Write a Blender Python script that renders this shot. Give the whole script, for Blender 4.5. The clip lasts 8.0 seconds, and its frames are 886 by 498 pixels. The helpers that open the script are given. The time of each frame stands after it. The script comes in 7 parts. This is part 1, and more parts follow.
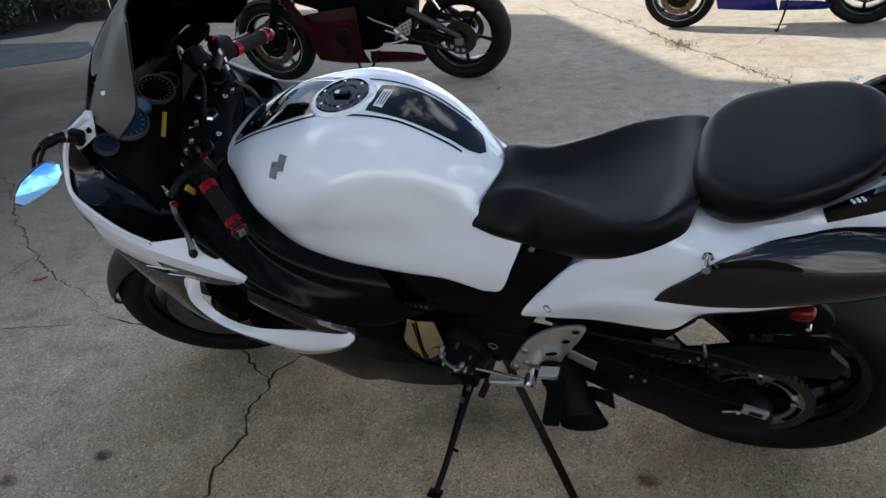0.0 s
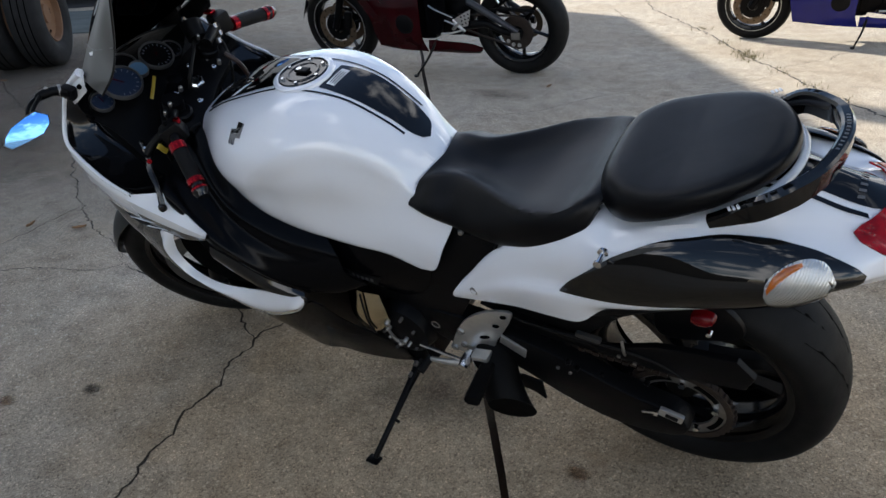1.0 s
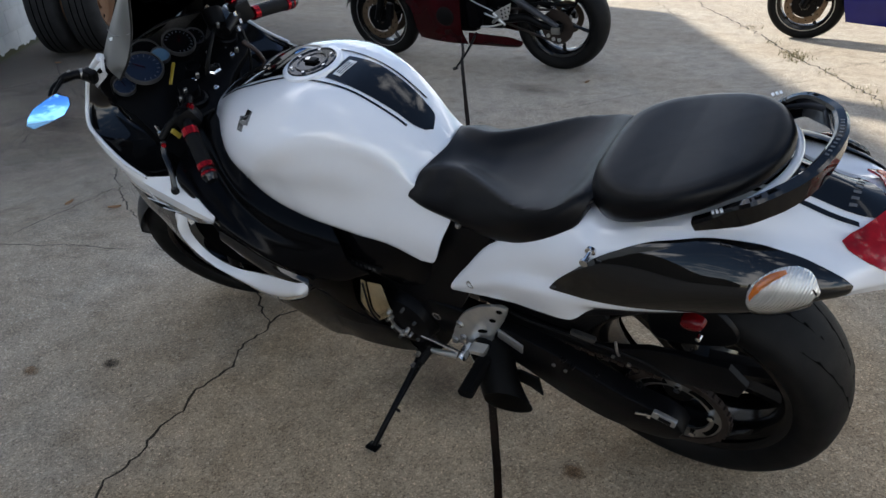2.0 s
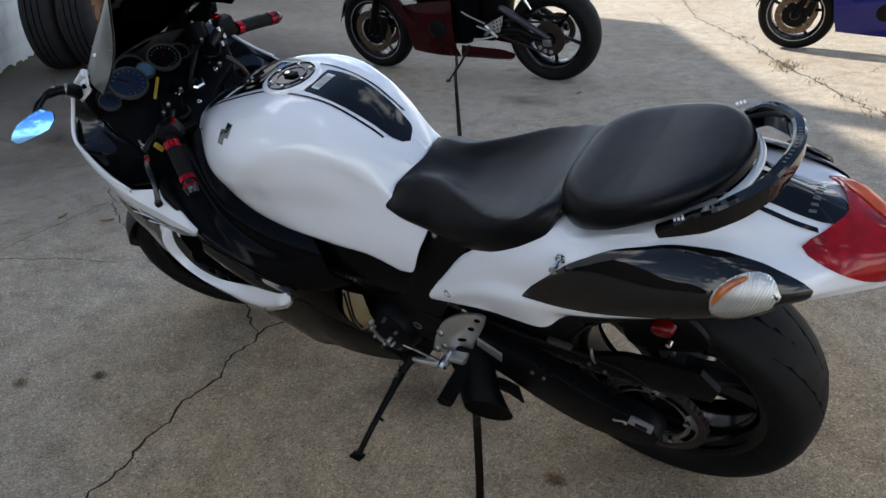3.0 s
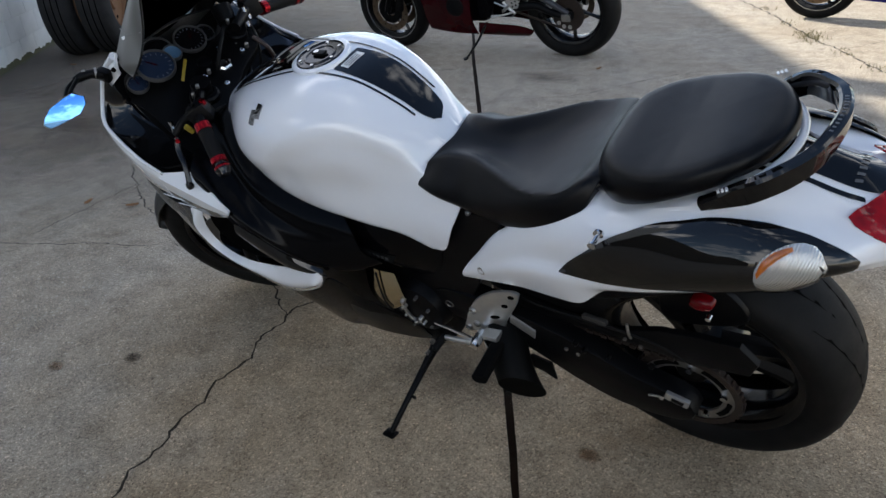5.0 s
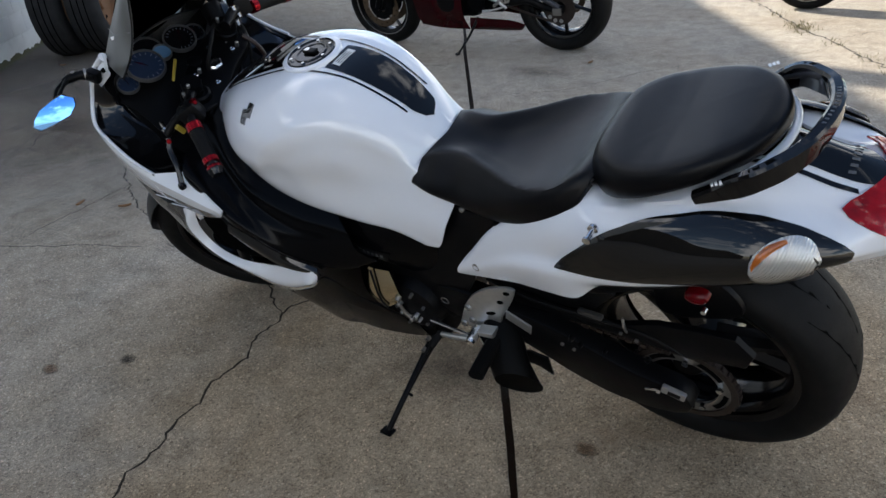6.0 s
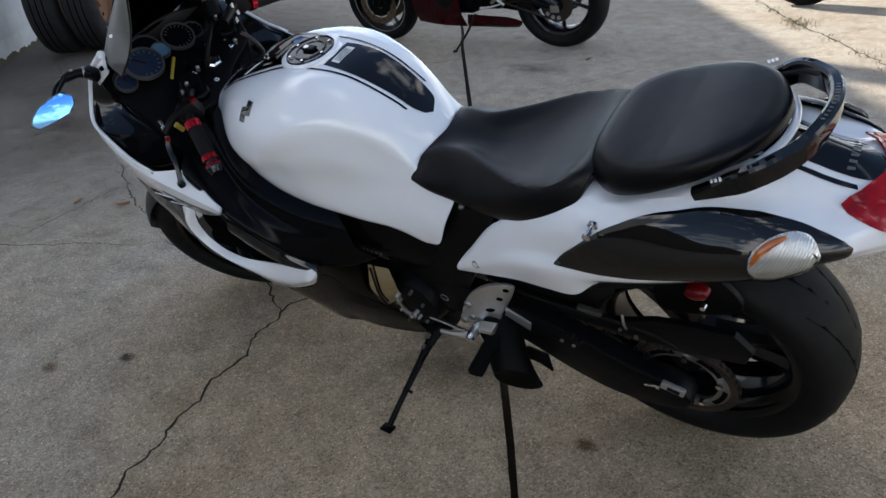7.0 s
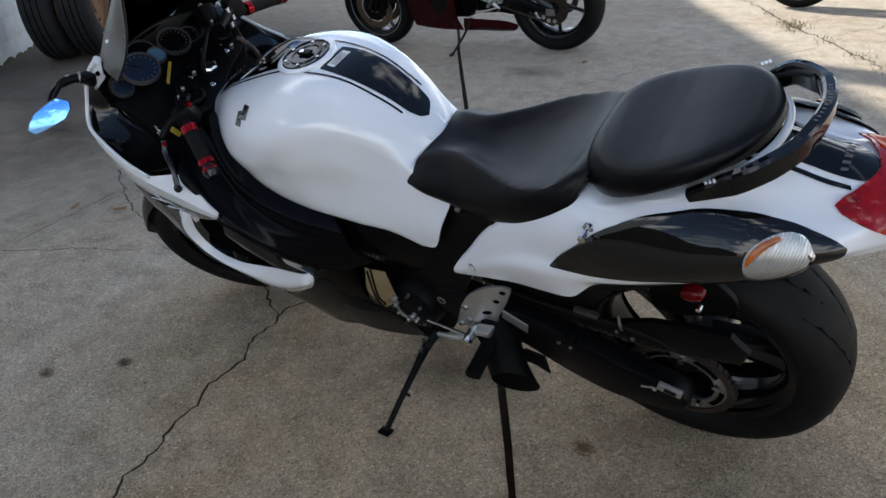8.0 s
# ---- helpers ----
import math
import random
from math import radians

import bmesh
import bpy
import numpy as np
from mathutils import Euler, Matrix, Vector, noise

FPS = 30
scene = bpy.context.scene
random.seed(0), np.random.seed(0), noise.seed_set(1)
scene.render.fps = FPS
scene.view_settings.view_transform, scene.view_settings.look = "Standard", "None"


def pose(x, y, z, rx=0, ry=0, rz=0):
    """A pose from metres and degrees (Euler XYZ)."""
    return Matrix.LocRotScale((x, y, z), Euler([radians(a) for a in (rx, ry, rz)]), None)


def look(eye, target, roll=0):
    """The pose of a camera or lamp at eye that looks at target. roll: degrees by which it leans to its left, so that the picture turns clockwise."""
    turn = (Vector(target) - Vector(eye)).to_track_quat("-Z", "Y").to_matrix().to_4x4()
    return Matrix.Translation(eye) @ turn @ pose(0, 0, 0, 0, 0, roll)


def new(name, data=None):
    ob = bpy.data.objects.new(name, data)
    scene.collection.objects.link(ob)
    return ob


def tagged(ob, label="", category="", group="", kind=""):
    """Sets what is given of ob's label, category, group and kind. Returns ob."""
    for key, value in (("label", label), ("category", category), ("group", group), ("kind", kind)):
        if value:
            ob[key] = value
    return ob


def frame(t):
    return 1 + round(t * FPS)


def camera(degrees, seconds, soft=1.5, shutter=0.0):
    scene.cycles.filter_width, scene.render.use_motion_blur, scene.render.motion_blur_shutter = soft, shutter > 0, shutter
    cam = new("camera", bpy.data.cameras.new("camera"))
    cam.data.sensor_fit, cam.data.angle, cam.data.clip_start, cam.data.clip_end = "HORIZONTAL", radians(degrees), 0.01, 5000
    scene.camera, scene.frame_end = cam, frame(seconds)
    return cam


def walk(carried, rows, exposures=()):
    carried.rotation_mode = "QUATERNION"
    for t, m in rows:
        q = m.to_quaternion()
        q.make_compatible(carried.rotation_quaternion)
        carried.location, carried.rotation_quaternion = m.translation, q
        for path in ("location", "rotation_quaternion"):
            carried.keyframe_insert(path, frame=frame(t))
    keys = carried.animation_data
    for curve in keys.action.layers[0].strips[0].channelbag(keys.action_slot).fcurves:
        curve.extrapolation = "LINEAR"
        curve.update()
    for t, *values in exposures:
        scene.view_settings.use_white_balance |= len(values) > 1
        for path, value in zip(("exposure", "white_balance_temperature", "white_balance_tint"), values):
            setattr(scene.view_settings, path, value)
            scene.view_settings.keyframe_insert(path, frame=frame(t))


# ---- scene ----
from mathutils.bvhtree import BVHTree

cam = camera(63.4, 8.0)
PATH = [
    (0, (0.75, -1.497, 1.275), (-0.045, 0.11, 0.389), -6.4),
    (0.2, (0.77, -1.483, 1.276), (-0.061, 0.103, 0.384), -6.3),
    (0.5, (0.86, -1.459, 1.261), (-0.031, 0.091, 0.365), -5.7),
    (0.8, (0.984, -1.44, 1.26), (0.042, 0.084, 0.372), -3.9),
    (1, (1.031, -1.438, 1.257), (0.057, 0.067, 0.371), -3.6),
    (1.2, (1.051, -1.431, 1.255), (0.028, 0.04, 0.365), -3.9),
    (2.3, (1.135, -1.382, 1.257), (0.063, 0.048, 0.36), -3.0),
    (2.5, (1.148, -1.377, 1.26), (0.08, 0.062, 0.371), -3.1),
    (3, (1.164, -1.382, 1.258), (0.084, 0.06, 0.39), -3.5),
    (3.5, (1.161, -1.382, 1.257), (0.083, 0.048, 0.366), -4.3),
    (4, (1.144, -1.394, 1.256), (0.056, 0.015, 0.344), -4.6),
    (4.5, (1.131, -1.404, 1.255), (0.034, -0.009, 0.334), -4.9),
    (4.7, (1.133, -1.404, 1.254), (0.029, -0.009, 0.339), -4.9),
    (5.8, (1.135, -1.4, 1.254), (0.042, 0.0, 0.334), -5.6),
    (6, (1.132, -1.4, 1.255), (0.043, -0.001, 0.329), -5.7),
    (6.5, (1.13, -1.402, 1.254), (0.047, -0.003, 0.322), -5.9),
    (7, (1.13, -1.404, 1.256), (0.048, -0.005, 0.323), -5.8),
    (7.5, (1.133, -1.404, 1.257), (0.053, -0.002, 0.326), -5.8),
    (8, (1.134, -1.405, 1.256), (0.055, 0.002, 0.331), -6.0),
]
walk(cam, [(t, look(eye, target, roll)) for t, eye, target, roll in PATH], [(0, 0.88, 6400, 10), (8, 0.93, 6400, 10)])

# ---------------------------------------------------------------- light
SUN_HIGH = radians(32)
SUN_TO = Vector((-0.961 * math.cos(SUN_HIGH), 0.276 * math.cos(SUN_HIGH), math.sin(SUN_HIGH)))
world = bpy.data.worlds.new("sky")
scene.world = world
world.use_nodes = True
wn, wl = world.node_tree.nodes, world.node_tree.links
sky = wn.new("ShaderNodeTexSky")
sky.sky_type, sky.sun_disc, sky.dust_density = "NISHITA", False, 0.3
sky.sun_elevation, sky.sun_rotation = SUN_HIGH, math.atan2(SUN_TO.x, SUN_TO.y)
wn["Background"].inputs["Strength"].default_value = 0.097
wtc = wn.new("ShaderNodeTexCoord")
wmap = wn.new("ShaderNodeMapping")
wmap.inputs["Scale"].default_value = (1.0, 1.0, 2.2)
cloud = wn.new("ShaderNodeTexNoise")
cloud.inputs["Scale"].default_value, cloud.inputs["Detail"].default_value, cloud.inputs["Roughness"].default_value = 2.4, 9, 0.62
cramp = wn.new("ShaderNodeValToRGB")
cramp.color_ramp.elements[0].position, cramp.color_ramp.elements[1].position = 0.56, 0.67
cmix = wn.new("ShaderNodeMix")
cmix.data_type = "RGBA"
cmix.inputs[7].default_value = (15.0, 15.0, 15.2, 1)
wl.new(wtc.outputs["Generated"], wmap.inputs["Vector"])
wl.new(wmap.outputs[0], cloud.inputs["Vector"])
wsep = wn.new("ShaderNodeSeparateXYZ")
wlow = wn.new("ShaderNodeMapRange")
wlow.inputs["From Min"].default_value, wlow.inputs["From Max"].default_value = 0.05, 0.95
wlow.inputs["To Min"].default_value, wlow.inputs["To Max"].default_value = 0.105, 0.0
wadd = wn.new("ShaderNodeMath")
wl.new(wtc.outputs["Generated"], wsep.inputs[0])
wl.new(wsep.outputs["Z"], wlow.inputs["Value"])
wl.new(cloud.outputs["Fac"], wadd.inputs[0])
wl.new(wlow.outputs[0], wadd.inputs[1])
wl.new(wadd.outputs[0], cramp.inputs["Fac"])
wl.new(cramp.outputs[0], cmix.inputs["Factor"])
wl.new(sky.outputs[0], cmix.inputs[6])
wl.new(cmix.outputs[2], wn["Background"].inputs["Color"])
sun_data = bpy.data.lights.new("sun", "SUN")
sun_data.energy, sun_data.angle, sun_data.color = 5.0, radians(0.5), (1.0, 0.94, 0.82)
sun = new("sun", sun_data)
sun.matrix_world = look(SUN_TO * 30, (0, 0, 0))


# ---------------------------------------------------------------- materials
def material(name, colour, rough=0.5, metal=0.0, vary=0.06, scale=30.0, bump=0.0, bump_scale=200.0, coat=0.0, spec=0.5, second=None):
    m = bpy.data.materials.new(name)
    m.use_nodes = True
    n, l = m.node_tree.nodes, m.node_tree.links
    b = n["Principled BSDF"]
    b.inputs["Roughness"].default_value, b.inputs["Metallic"].default_value = rough, metal
    b.inputs["Coat Weight"].default_value, b.inputs["Coat Roughness"].default_value = coat, 0.03
    b.inputs["Specular IOR Level"].default_value = spec
    tc = n.new("ShaderNodeTexCoord")
    no = n.new("ShaderNodeTexNoise")
    no.inputs["Scale"].default_value, no.inputs["Detail"].default_value = scale, 5
    l.new(tc.outputs["Object"], no.inputs["Vector"])
    mix = n.new("ShaderNodeMix")
    mix.data_type = "RGBA"
    c = Vector(colour)
    d = Vector(second) if second else c * (1 - 2 * vary)
    mix.inputs[6].default_value, mix.inputs[7].default_value = (*(c * (1 + vary)), 1), (*d, 1)
    l.new(no.outputs["Fac"], mix.inputs["Factor"])
    l.new(mix.outputs[2], b.inputs["Base Color"])
    rr = n.new("ShaderNodeMapRange")
    rr.inputs["To Min"].default_value, rr.inputs["To Max"].default_value = rough * 0.85, min(1, rough * 1.2)
    l.new(no.outputs["Fac"], rr.inputs["Value"])
    l.new(rr.outputs[0], b.inputs["Roughness"])
    if bump:
        n2 = n.new("ShaderNodeTexNoise")
        n2.inputs["Scale"].default_value, n2.inputs["Detail"].default_value = bump_scale, 3
        l.new(tc.outputs["Object"], n2.inputs["Vector"])
        bp = n.new("ShaderNodeBump")
        bp.inputs["Strength"].default_value, bp.inputs["Distance"].default_value = bump, 0.002
        l.new(n2.outputs["Fac"], bp.inputs["Height"])
        l.new(bp.outputs[0], b.inputs["Normal"])
    return m


def concrete_material(name):
    m = bpy.data.materials.new(name)
    m.use_nodes = True
    n, l = m.node_tree.nodes, m.node_tree.links
    b = n["Principled BSDF"]
    b.inputs["Roughness"].default_value = 0.9
    tc = n.new("ShaderNodeTexCoord")

    def noise_at(scale, detail, rough=0.6):
        t = n.new("ShaderNodeTexNoise")
        t.inputs["Scale"].default_value, t.inputs["Detail"].default_value, t.inputs["Roughness"].default_value = scale, detail, rough
        l.new(tc.outputs["Object"], t.inputs["Vector"])
        return t

    def ramp(src, stops):
        r = n.new("ShaderNodeValToRGB")
        e = r.color_ramp.elements
        e[0].position, e[0].color = stops[0][0], (*stops[0][1], 1)
        e[1].position, e[1].color = stops[-1][0], (*stops[-1][1], 1)
        for p, c in stops[1:-1]:
            e.new(p).color = (*c, 1)
        l.new(src, r.inputs["Fac"])
        return r

    def blend(kind, fac, a, bb):
        x = n.new("ShaderNodeMix")
        x.data_type, x.blend_type = "RGBA", kind
        if isinstance(fac, float):
            x.inputs["Factor"].default_value = fac
        else:
            l.new(fac, x.inputs["Factor"])
        l.new(a, x.inputs[6])
        l.new(bb, x.inputs[7])
        return x.outputs[2]

    large = ramp(noise_at(0.9, 4).outputs["Fac"], [(0.3, (0.38, 0.325, 0.26)), (0.46, (0.43, 0.38, 0.315)), (0.56, (0.45, 0.41, 0.355)), (0.74, (0.515, 0.465, 0.395))])
    mid = ramp(noise_at(9, 6).outputs["Fac"], [(0.28, (0.62, 0.595, 0.56)), (0.5, (0.95, 0.94, 0.92)), (0.72, (1.16, 1.14, 1.11))])
    col = blend("MULTIPLY", 0.8, large.outputs[0], mid.outputs[0])
    # small stones and pits
    vo = n.new("ShaderNodeTexVoronoi")
    vo.inputs["Scale"].default_value = 235
    l.new(tc.outputs["Object"], vo.inputs["Vector"])
    stones = ramp(vo.outputs["Color"], [(0.0, (0.22, 0.21, 0.20)), (0.22, (0.68, 0.65, 0.62)), (0.45, (0.95, 0.93, 0.90)), (0.74, (1.12, 1.10, 1.07)), (0.88, (1.6, 1.53, 1.44)), (1.0, (2.3, 2.2, 2.05))])
    col = blend("MULTIPLY", 0.86, col, stones.outputs[0])
    vo2 = n.new("ShaderNodeTexVoronoi")
    vo2.inputs["Scale"].default_value = 150
    l.new(tc.outputs["Object"], vo2.inputs["Vector"])
    pale_f = ramp(vo2.outputs["Color"], [(0.83, (0, 0, 0)), (0.88, (0.8, 0.8, 0.8))])
    pale = n.new("ShaderNodeRGB")
    pale.outputs[0].default_value = (0.62, 0.56, 0.47, 1)
    col = blend("MIX", pale_f.outputs[0], col, pale.outputs[0])
    fine = ramp(noise_at(420, 3).outputs["Fac"], [(0.36, (0.45, 0.44, 0.43)), (0.6, (1.2, 1.18, 1.16))])
    col = blend("MULTIPLY", 0.75, col, fine.outputs[0])
    # rusty stains of irregular shape
    st = noise_at(2.3, 5, 0.7)
    stf = ramp(st.outputs["Fac"], [(0.62, (0, 0, 0)), (0.74, (0.5, 0.5, 0.5))])
    rgb = n.new("ShaderNodeRGB")
    rgb.outputs[0].default_value = (0.22, 0.16, 0.105, 1)
    col = blend("MIX", stf.outputs[0], col, rgb.outputs[0])
    l.new(col, b.inputs["Base Color"])
    bp = n.new("ShaderNodeBump")
    bp.inputs["Strength"].default_value, bp.inputs["Distance"].default_value = 0.6, 0.003
    hh = n.new("ShaderNodeMath")
    hh.operation = "ADD"
    l.new(noise_at(260, 4).outputs["Fac"], hh.inputs[0])
    l.new(vo.outputs["Distance"], hh.inputs[1])
    l.new(hh.outputs[0], bp.inputs["Height"])
    l.new(bp.outputs[0], b.inputs["Normal"])
    return m


def glass_material(name, tint, density, rough=0.02):
    """Tinted plastic or glass: a mix of clear transmission in the tint and a glossy skin."""
    m = bpy.data.materials.new(name)
    m.use_nodes = True
    n, l = m.node_tree.nodes, m.node_tree.links
    out = n["Material Output"]
    n.remove(n["Principled BSDF"])
    tr = n.new("ShaderNodeBsdfTransparent")
    tr.inputs[0].default_value = (*tint, 1)
    gl = n.new("ShaderNodeBsdfGlossy")
    gl.inputs["Roughness"].default_value = rough
    fr = n.new("ShaderNodeFresnel")
    fr.inputs["IOR"].default_value = density
    mx = n.new("ShaderNodeMixShader")
    l.new(fr.outputs[0], mx.inputs[0])
    l.new(tr.outputs[0], mx.inputs[1])
    l.new(gl.outputs[0], mx.inputs[2])
    l.new(mx.outputs[0], out.inputs[0])
    return m


CONCRETE = concrete_material("concrete")
WHITE = material("pearl_white_paint", (0.78, 0.80, 0.84), 0.14, 0, 0.015, 6, coat=1.0)
BLACK = material("black_gloss_paint", (0.003, 0.003, 0.0036), 0.06, 0, 0.1, 8, coat=0.06, spec=0.46)
GRAPHITE = material("graphite_paint", (0.0045, 0.0042, 0.0040), 0.04, 0, 0.2, 300, spec=0.60)
PLASTIC = material("black_satin_plastic", (0.004, 0.004, 0.0044), 0.42, 0, 0.15, 60, bump=0.15, bump_scale=900, spec=0.12)
VINYL = material("black_seat_vinyl", (0.0013, 0.0014, 0.0022), 0.33, 0, 0.12, 40, bump=0.12, bump_scale=700, spec=0.20)
RUBBER = material("tyre_rubber", (0.0055, 0.0053, 0.0052), 0.6, 0, 0.2, 25, bump=0.2, bump_scale=300, spec=0.15)
BELLY = material("belly_gloss_paint", (0.0018, 0.0018, 0.0024), 0.10, 0, 0.1, 8, spec=0.06)
FRAME = material("black_cast_metal", (0.0030, 0.0030, 0.0035), 0.36, 0.0, 0.3, 40, bump=0.2, bump_scale=250, spec=0.11)
COVER_SKIN = material("black_moulded_plastic", (0.0018, 0.0018, 0.0022), 0.20, 0, 0.15, 30, spec=0.11)
FENDER = material("dark_satin_fender", (0.012, 0.012, 0.010), 0.4, 0, 0.15, 30, spec=0.2)
RIM_BLACK = material("black_rim_paint", (0.003, 0.003, 0.0035), 0.14, 0, 0.15, 20, spec=0.3)
SPROCKET = material("worn_sprocket_steel", (0.30, 0.29, 0.27), 0.4, 0.9, 0.2, 60, bump=0.1)
CHAIN_STEEL = material("oily_rusted_chain", (0.030, 0.020, 0.015), 0.5, 0.3, 0.4, 120, bump=0.2, bump_scale=300)
DARK_STEEL = material("dark_brake_steel", (0.07, 0.068, 0.065), 0.5, 0.6, 0.2, 80)
SILVER = material("brushed_aluminium", (0.62, 0.62, 0.61), 0.36, 0.9, 0.08, 80, bump=0.1)
CHROME = material("bright_steel", (0.75, 0.75, 0.75), 0.15, 1.0, 0.05, 60)
STEEL = material("dull_steel", (0.32, 0.31, 0.29), 0.4, 0.9, 0.15, 60)
RED = material("red_anodised_metal", (0.34, 0.004, 0.012), 0.2, 0.8, 0.25, 90)


# ---------------------------------------------------------------- mesh tools
def curve_points(pts, n, closed=False):
    """n points evenly along a smooth curve through pts."""
    p = np.array([tuple(q) for q in pts], float)
    if len(p) == 2:
        return p[0] + np.linspace(0, 1, n)[:, None] * (p[1] - p[0])
    k = len(p)
    q = np.vstack([p[-1], p, p[0], p[1]]) if closed else np.vstack([2 * p[0] - p[1], p, 2 * p[-1] - p[-2]])
    segs = k if closed else k - 1
    out = []
    for i in range(segs):
        a, b, c, d = q[i:i + 4]
        t = np.linspace(0, 1, 24, endpoint=False)[:, None]
        out.append(0.5 * (2 * b + (c - a) * t + (2 * a - 5 * b + 4 * c - d) * t ** 2 + (3 * b - a - 3 * c + d) * t ** 3))
    out = np.vstack(out + [q[1:2] if closed else p[-1:]])
    s = np.concatenate([[0], np.cumsum(np.linalg.norm(np.diff(out, axis=0), axis=1))])
    u = np.linspace(0, s[-1], n + 1)[:-1] if closed else np.linspace(0, s[-1], n)
    return np.stack([np.interp(u, s, out[:, i]) for i in range(out.shape[1])], 1)


def flip_y(pts):
    return [(x, -y, z) for x, y, z in pts]


def grid_mesh(g, wrap_u=False, wrap_v=False, bm=None):
    bm = bm or bmesh.new()
    nv, nu = len(g), len(g[0])
    vs = [[bm.verts.new(p) for p in row] for row in g]
    for j in range(nv if wrap_v else nv - 1):
        for i in range(nu if wrap_u else nu - 1):
            a, b = vs[j][i], vs[j][(i + 1) % nu]
            c, d = vs[(j + 1) % nv][(i + 1) % nu], vs[(j + 1) % nv][i]
            bm.faces.new((a, b, c, d))
    return bm


def net(rails, nu=28, nv=14, mirror=False, thick=0.0, side=1):
    """A smooth skin over rails, which run along the thing; mirror adds the rails of the other side; side -1 gives the twin on the right."""
    rs = [list(r) for r in rails]
    if mirror:
        rs = rs + [flip_y(r) for r in (rs[-2::-1] if abs(rs[-1][0][1]) < 1e-6 else rs[::-1])]
    if side < 0:
        rs = [flip_y(r) for r in rs]
    R = np.array([curve_points(r, nu) for r in rs])
    cols = [curve_points(R[:, i], nv) for i in range(nu)]
    g = np.array(cols).transpose(1, 0, 2)
    bm = grid_mesh(g)
    bmesh.ops.remove_doubles(bm, verts=bm.verts[:], dist=1e-5)
    bmesh.ops.recalc_face_normals(bm, faces=bm.faces[:])
    if thick:
        c = sum((v.co for v in bm.verts), Vector()) / len(bm.verts)
        inner = Vector((c.x, 0, c.z - 0.12))
        if sum((f.calc_center_median() - inner).dot(f.normal) for f in bm.faces) < 0:
            bmesh.ops.reverse_faces(bm, faces=bm.faces[:])
        bmesh.ops.solidify(bm, geom=bm.faces[:], thickness=thick)
    return bm


def tube(pts, r, n=10, samples=0, closed=False, bm=None, flat=1.0):
    """A round bar along pts; r is one radius or one at each point."""
    P = curve_points(pts, samples or max(2, 6 * (len(pts) - 1) + 1), closed) if len(pts) > 2 or closed else [tuple(p) for p in pts]
    rad = np.interp(np.linspace(0, 1, len(P)), np.linspace(0, 1, len(r)), r) if isinstance(r, (list, tuple)) else np.full(len(P), r)
    bm = bm or bmesh.new()
    P = np.array([tuple(p) for p in P], float)
    up = Vector((0.13, 0.21, 1)).normalized()
    rings = []
    for i, p in enumerate(P):
        a, b = (P[i - 1], P[(i + 1) % len(P)]) if closed else (P[max(0, i - 1)], P[min(len(P) - 1, i + 1)])
        t = Vector(b - a).normalized()
        s = t.cross(up)
        s = (s if s.length > 1e-3 else t.cross(Vector((1, 0, 0)))).normalized()
        w = s.cross(t)
        rings.append([Vector(p) + float(rad[i]) * (math.cos(2 * math.pi * k / n) * s + flat * math.sin(2 * math.pi * k / n) * w) for k in range(n)])
    first = len(bm.verts)
    grid_mesh(rings, wrap_u=True, wrap_v=closed, bm=bm)
    if not closed:
        bm.verts.ensure_lookup_table()
        bm.faces.new([bm.verts[first + k] for k in range(n)])
        bm.faces.new([bm.verts[first + (len(P) - 1) * n + k] for k in range(n)][::-1])
    bmesh.ops.recalc_face_normals(bm, faces=bm.faces[:])
    return bm


def lathe(profile, n=48, m=None, bm=None, smooth_n=0):
    """Turns (radius, along y) points about the y axis; m places it."""
    pr = curve_points([(r, 0, y) for r, y in profile], smooth_n)[:, [0, 2]] if smooth_n else profile
    bm = bm or bmesh.new()
    first = len(bm.verts)
    g = [[(r * math.cos(2 * math.pi * k / n), y, r * math.sin(2 * math.pi * k / n)) for k in range(n)] for r, y in pr]
    grid_mesh(g, wrap_u=True, bm=bm)
    bmesh.ops.remove_doubles(bm, verts=bm.verts[first:], dist=1e-6)
    bmesh.ops.recalc_face_normals(bm, faces=bm.faces[:])
    if m is not None:
        bm.verts.ensure_lookup_table()
        bmesh.ops.transform(bm, matrix=m, verts=bm.verts[first:])
    return bm


def block(size, m=Matrix(), bevel=0.0, bm=None):
    bm = bm or bmesh.new()
    r = bmesh.ops.create_cube(bm, size=1, matrix=m @ Matrix.Diagonal((*size, 1)))
    if bevel:
        es = {e for v in r["verts"] for e in v.link_edges}
        bmesh.ops.bevel(bm, geom=list(es), offset=bevel, segments=2, profile=0.6, affect="EDGES")
    return bm


def slab(outline, thick, y=0.0, bevel=0.0, m=None, bm=None, smooth=0):
    """A plate in the xz plane at y, thick towards -y, from an outline of (x, z)."""
    pts = curve_points([(x, 0, z) for x, z in outline], smooth, True)[:, [0, 2]] if smooth else outline
    bm = bm or bmesh.new()
    f = bm.faces.new([bm.verts.new((x, y, z)) for x, z in pts])
    r = bmesh.ops.extrude_face_region(bm, geom=[f])
    top = [v for v in r["geom"] if isinstance(v, bmesh.types.BMVert)]
    bmesh.ops.translate(bm, verts=top, vec=(0, -thick, 0))
    bmesh.ops.recalc_face_normals(bm, faces=bm.faces[:])
    if bevel:
        es = [e for e in bm.edges if all(v in top for v in e.verts)]
        bmesh.ops.bevel(bm, geom=es, offset=bevel, segments=2, profile=0.5, affect="EDGES")
    if m is not None:
        bmesh.ops.transform(bm, matrix=m, verts=bm.verts[:])
    return bm


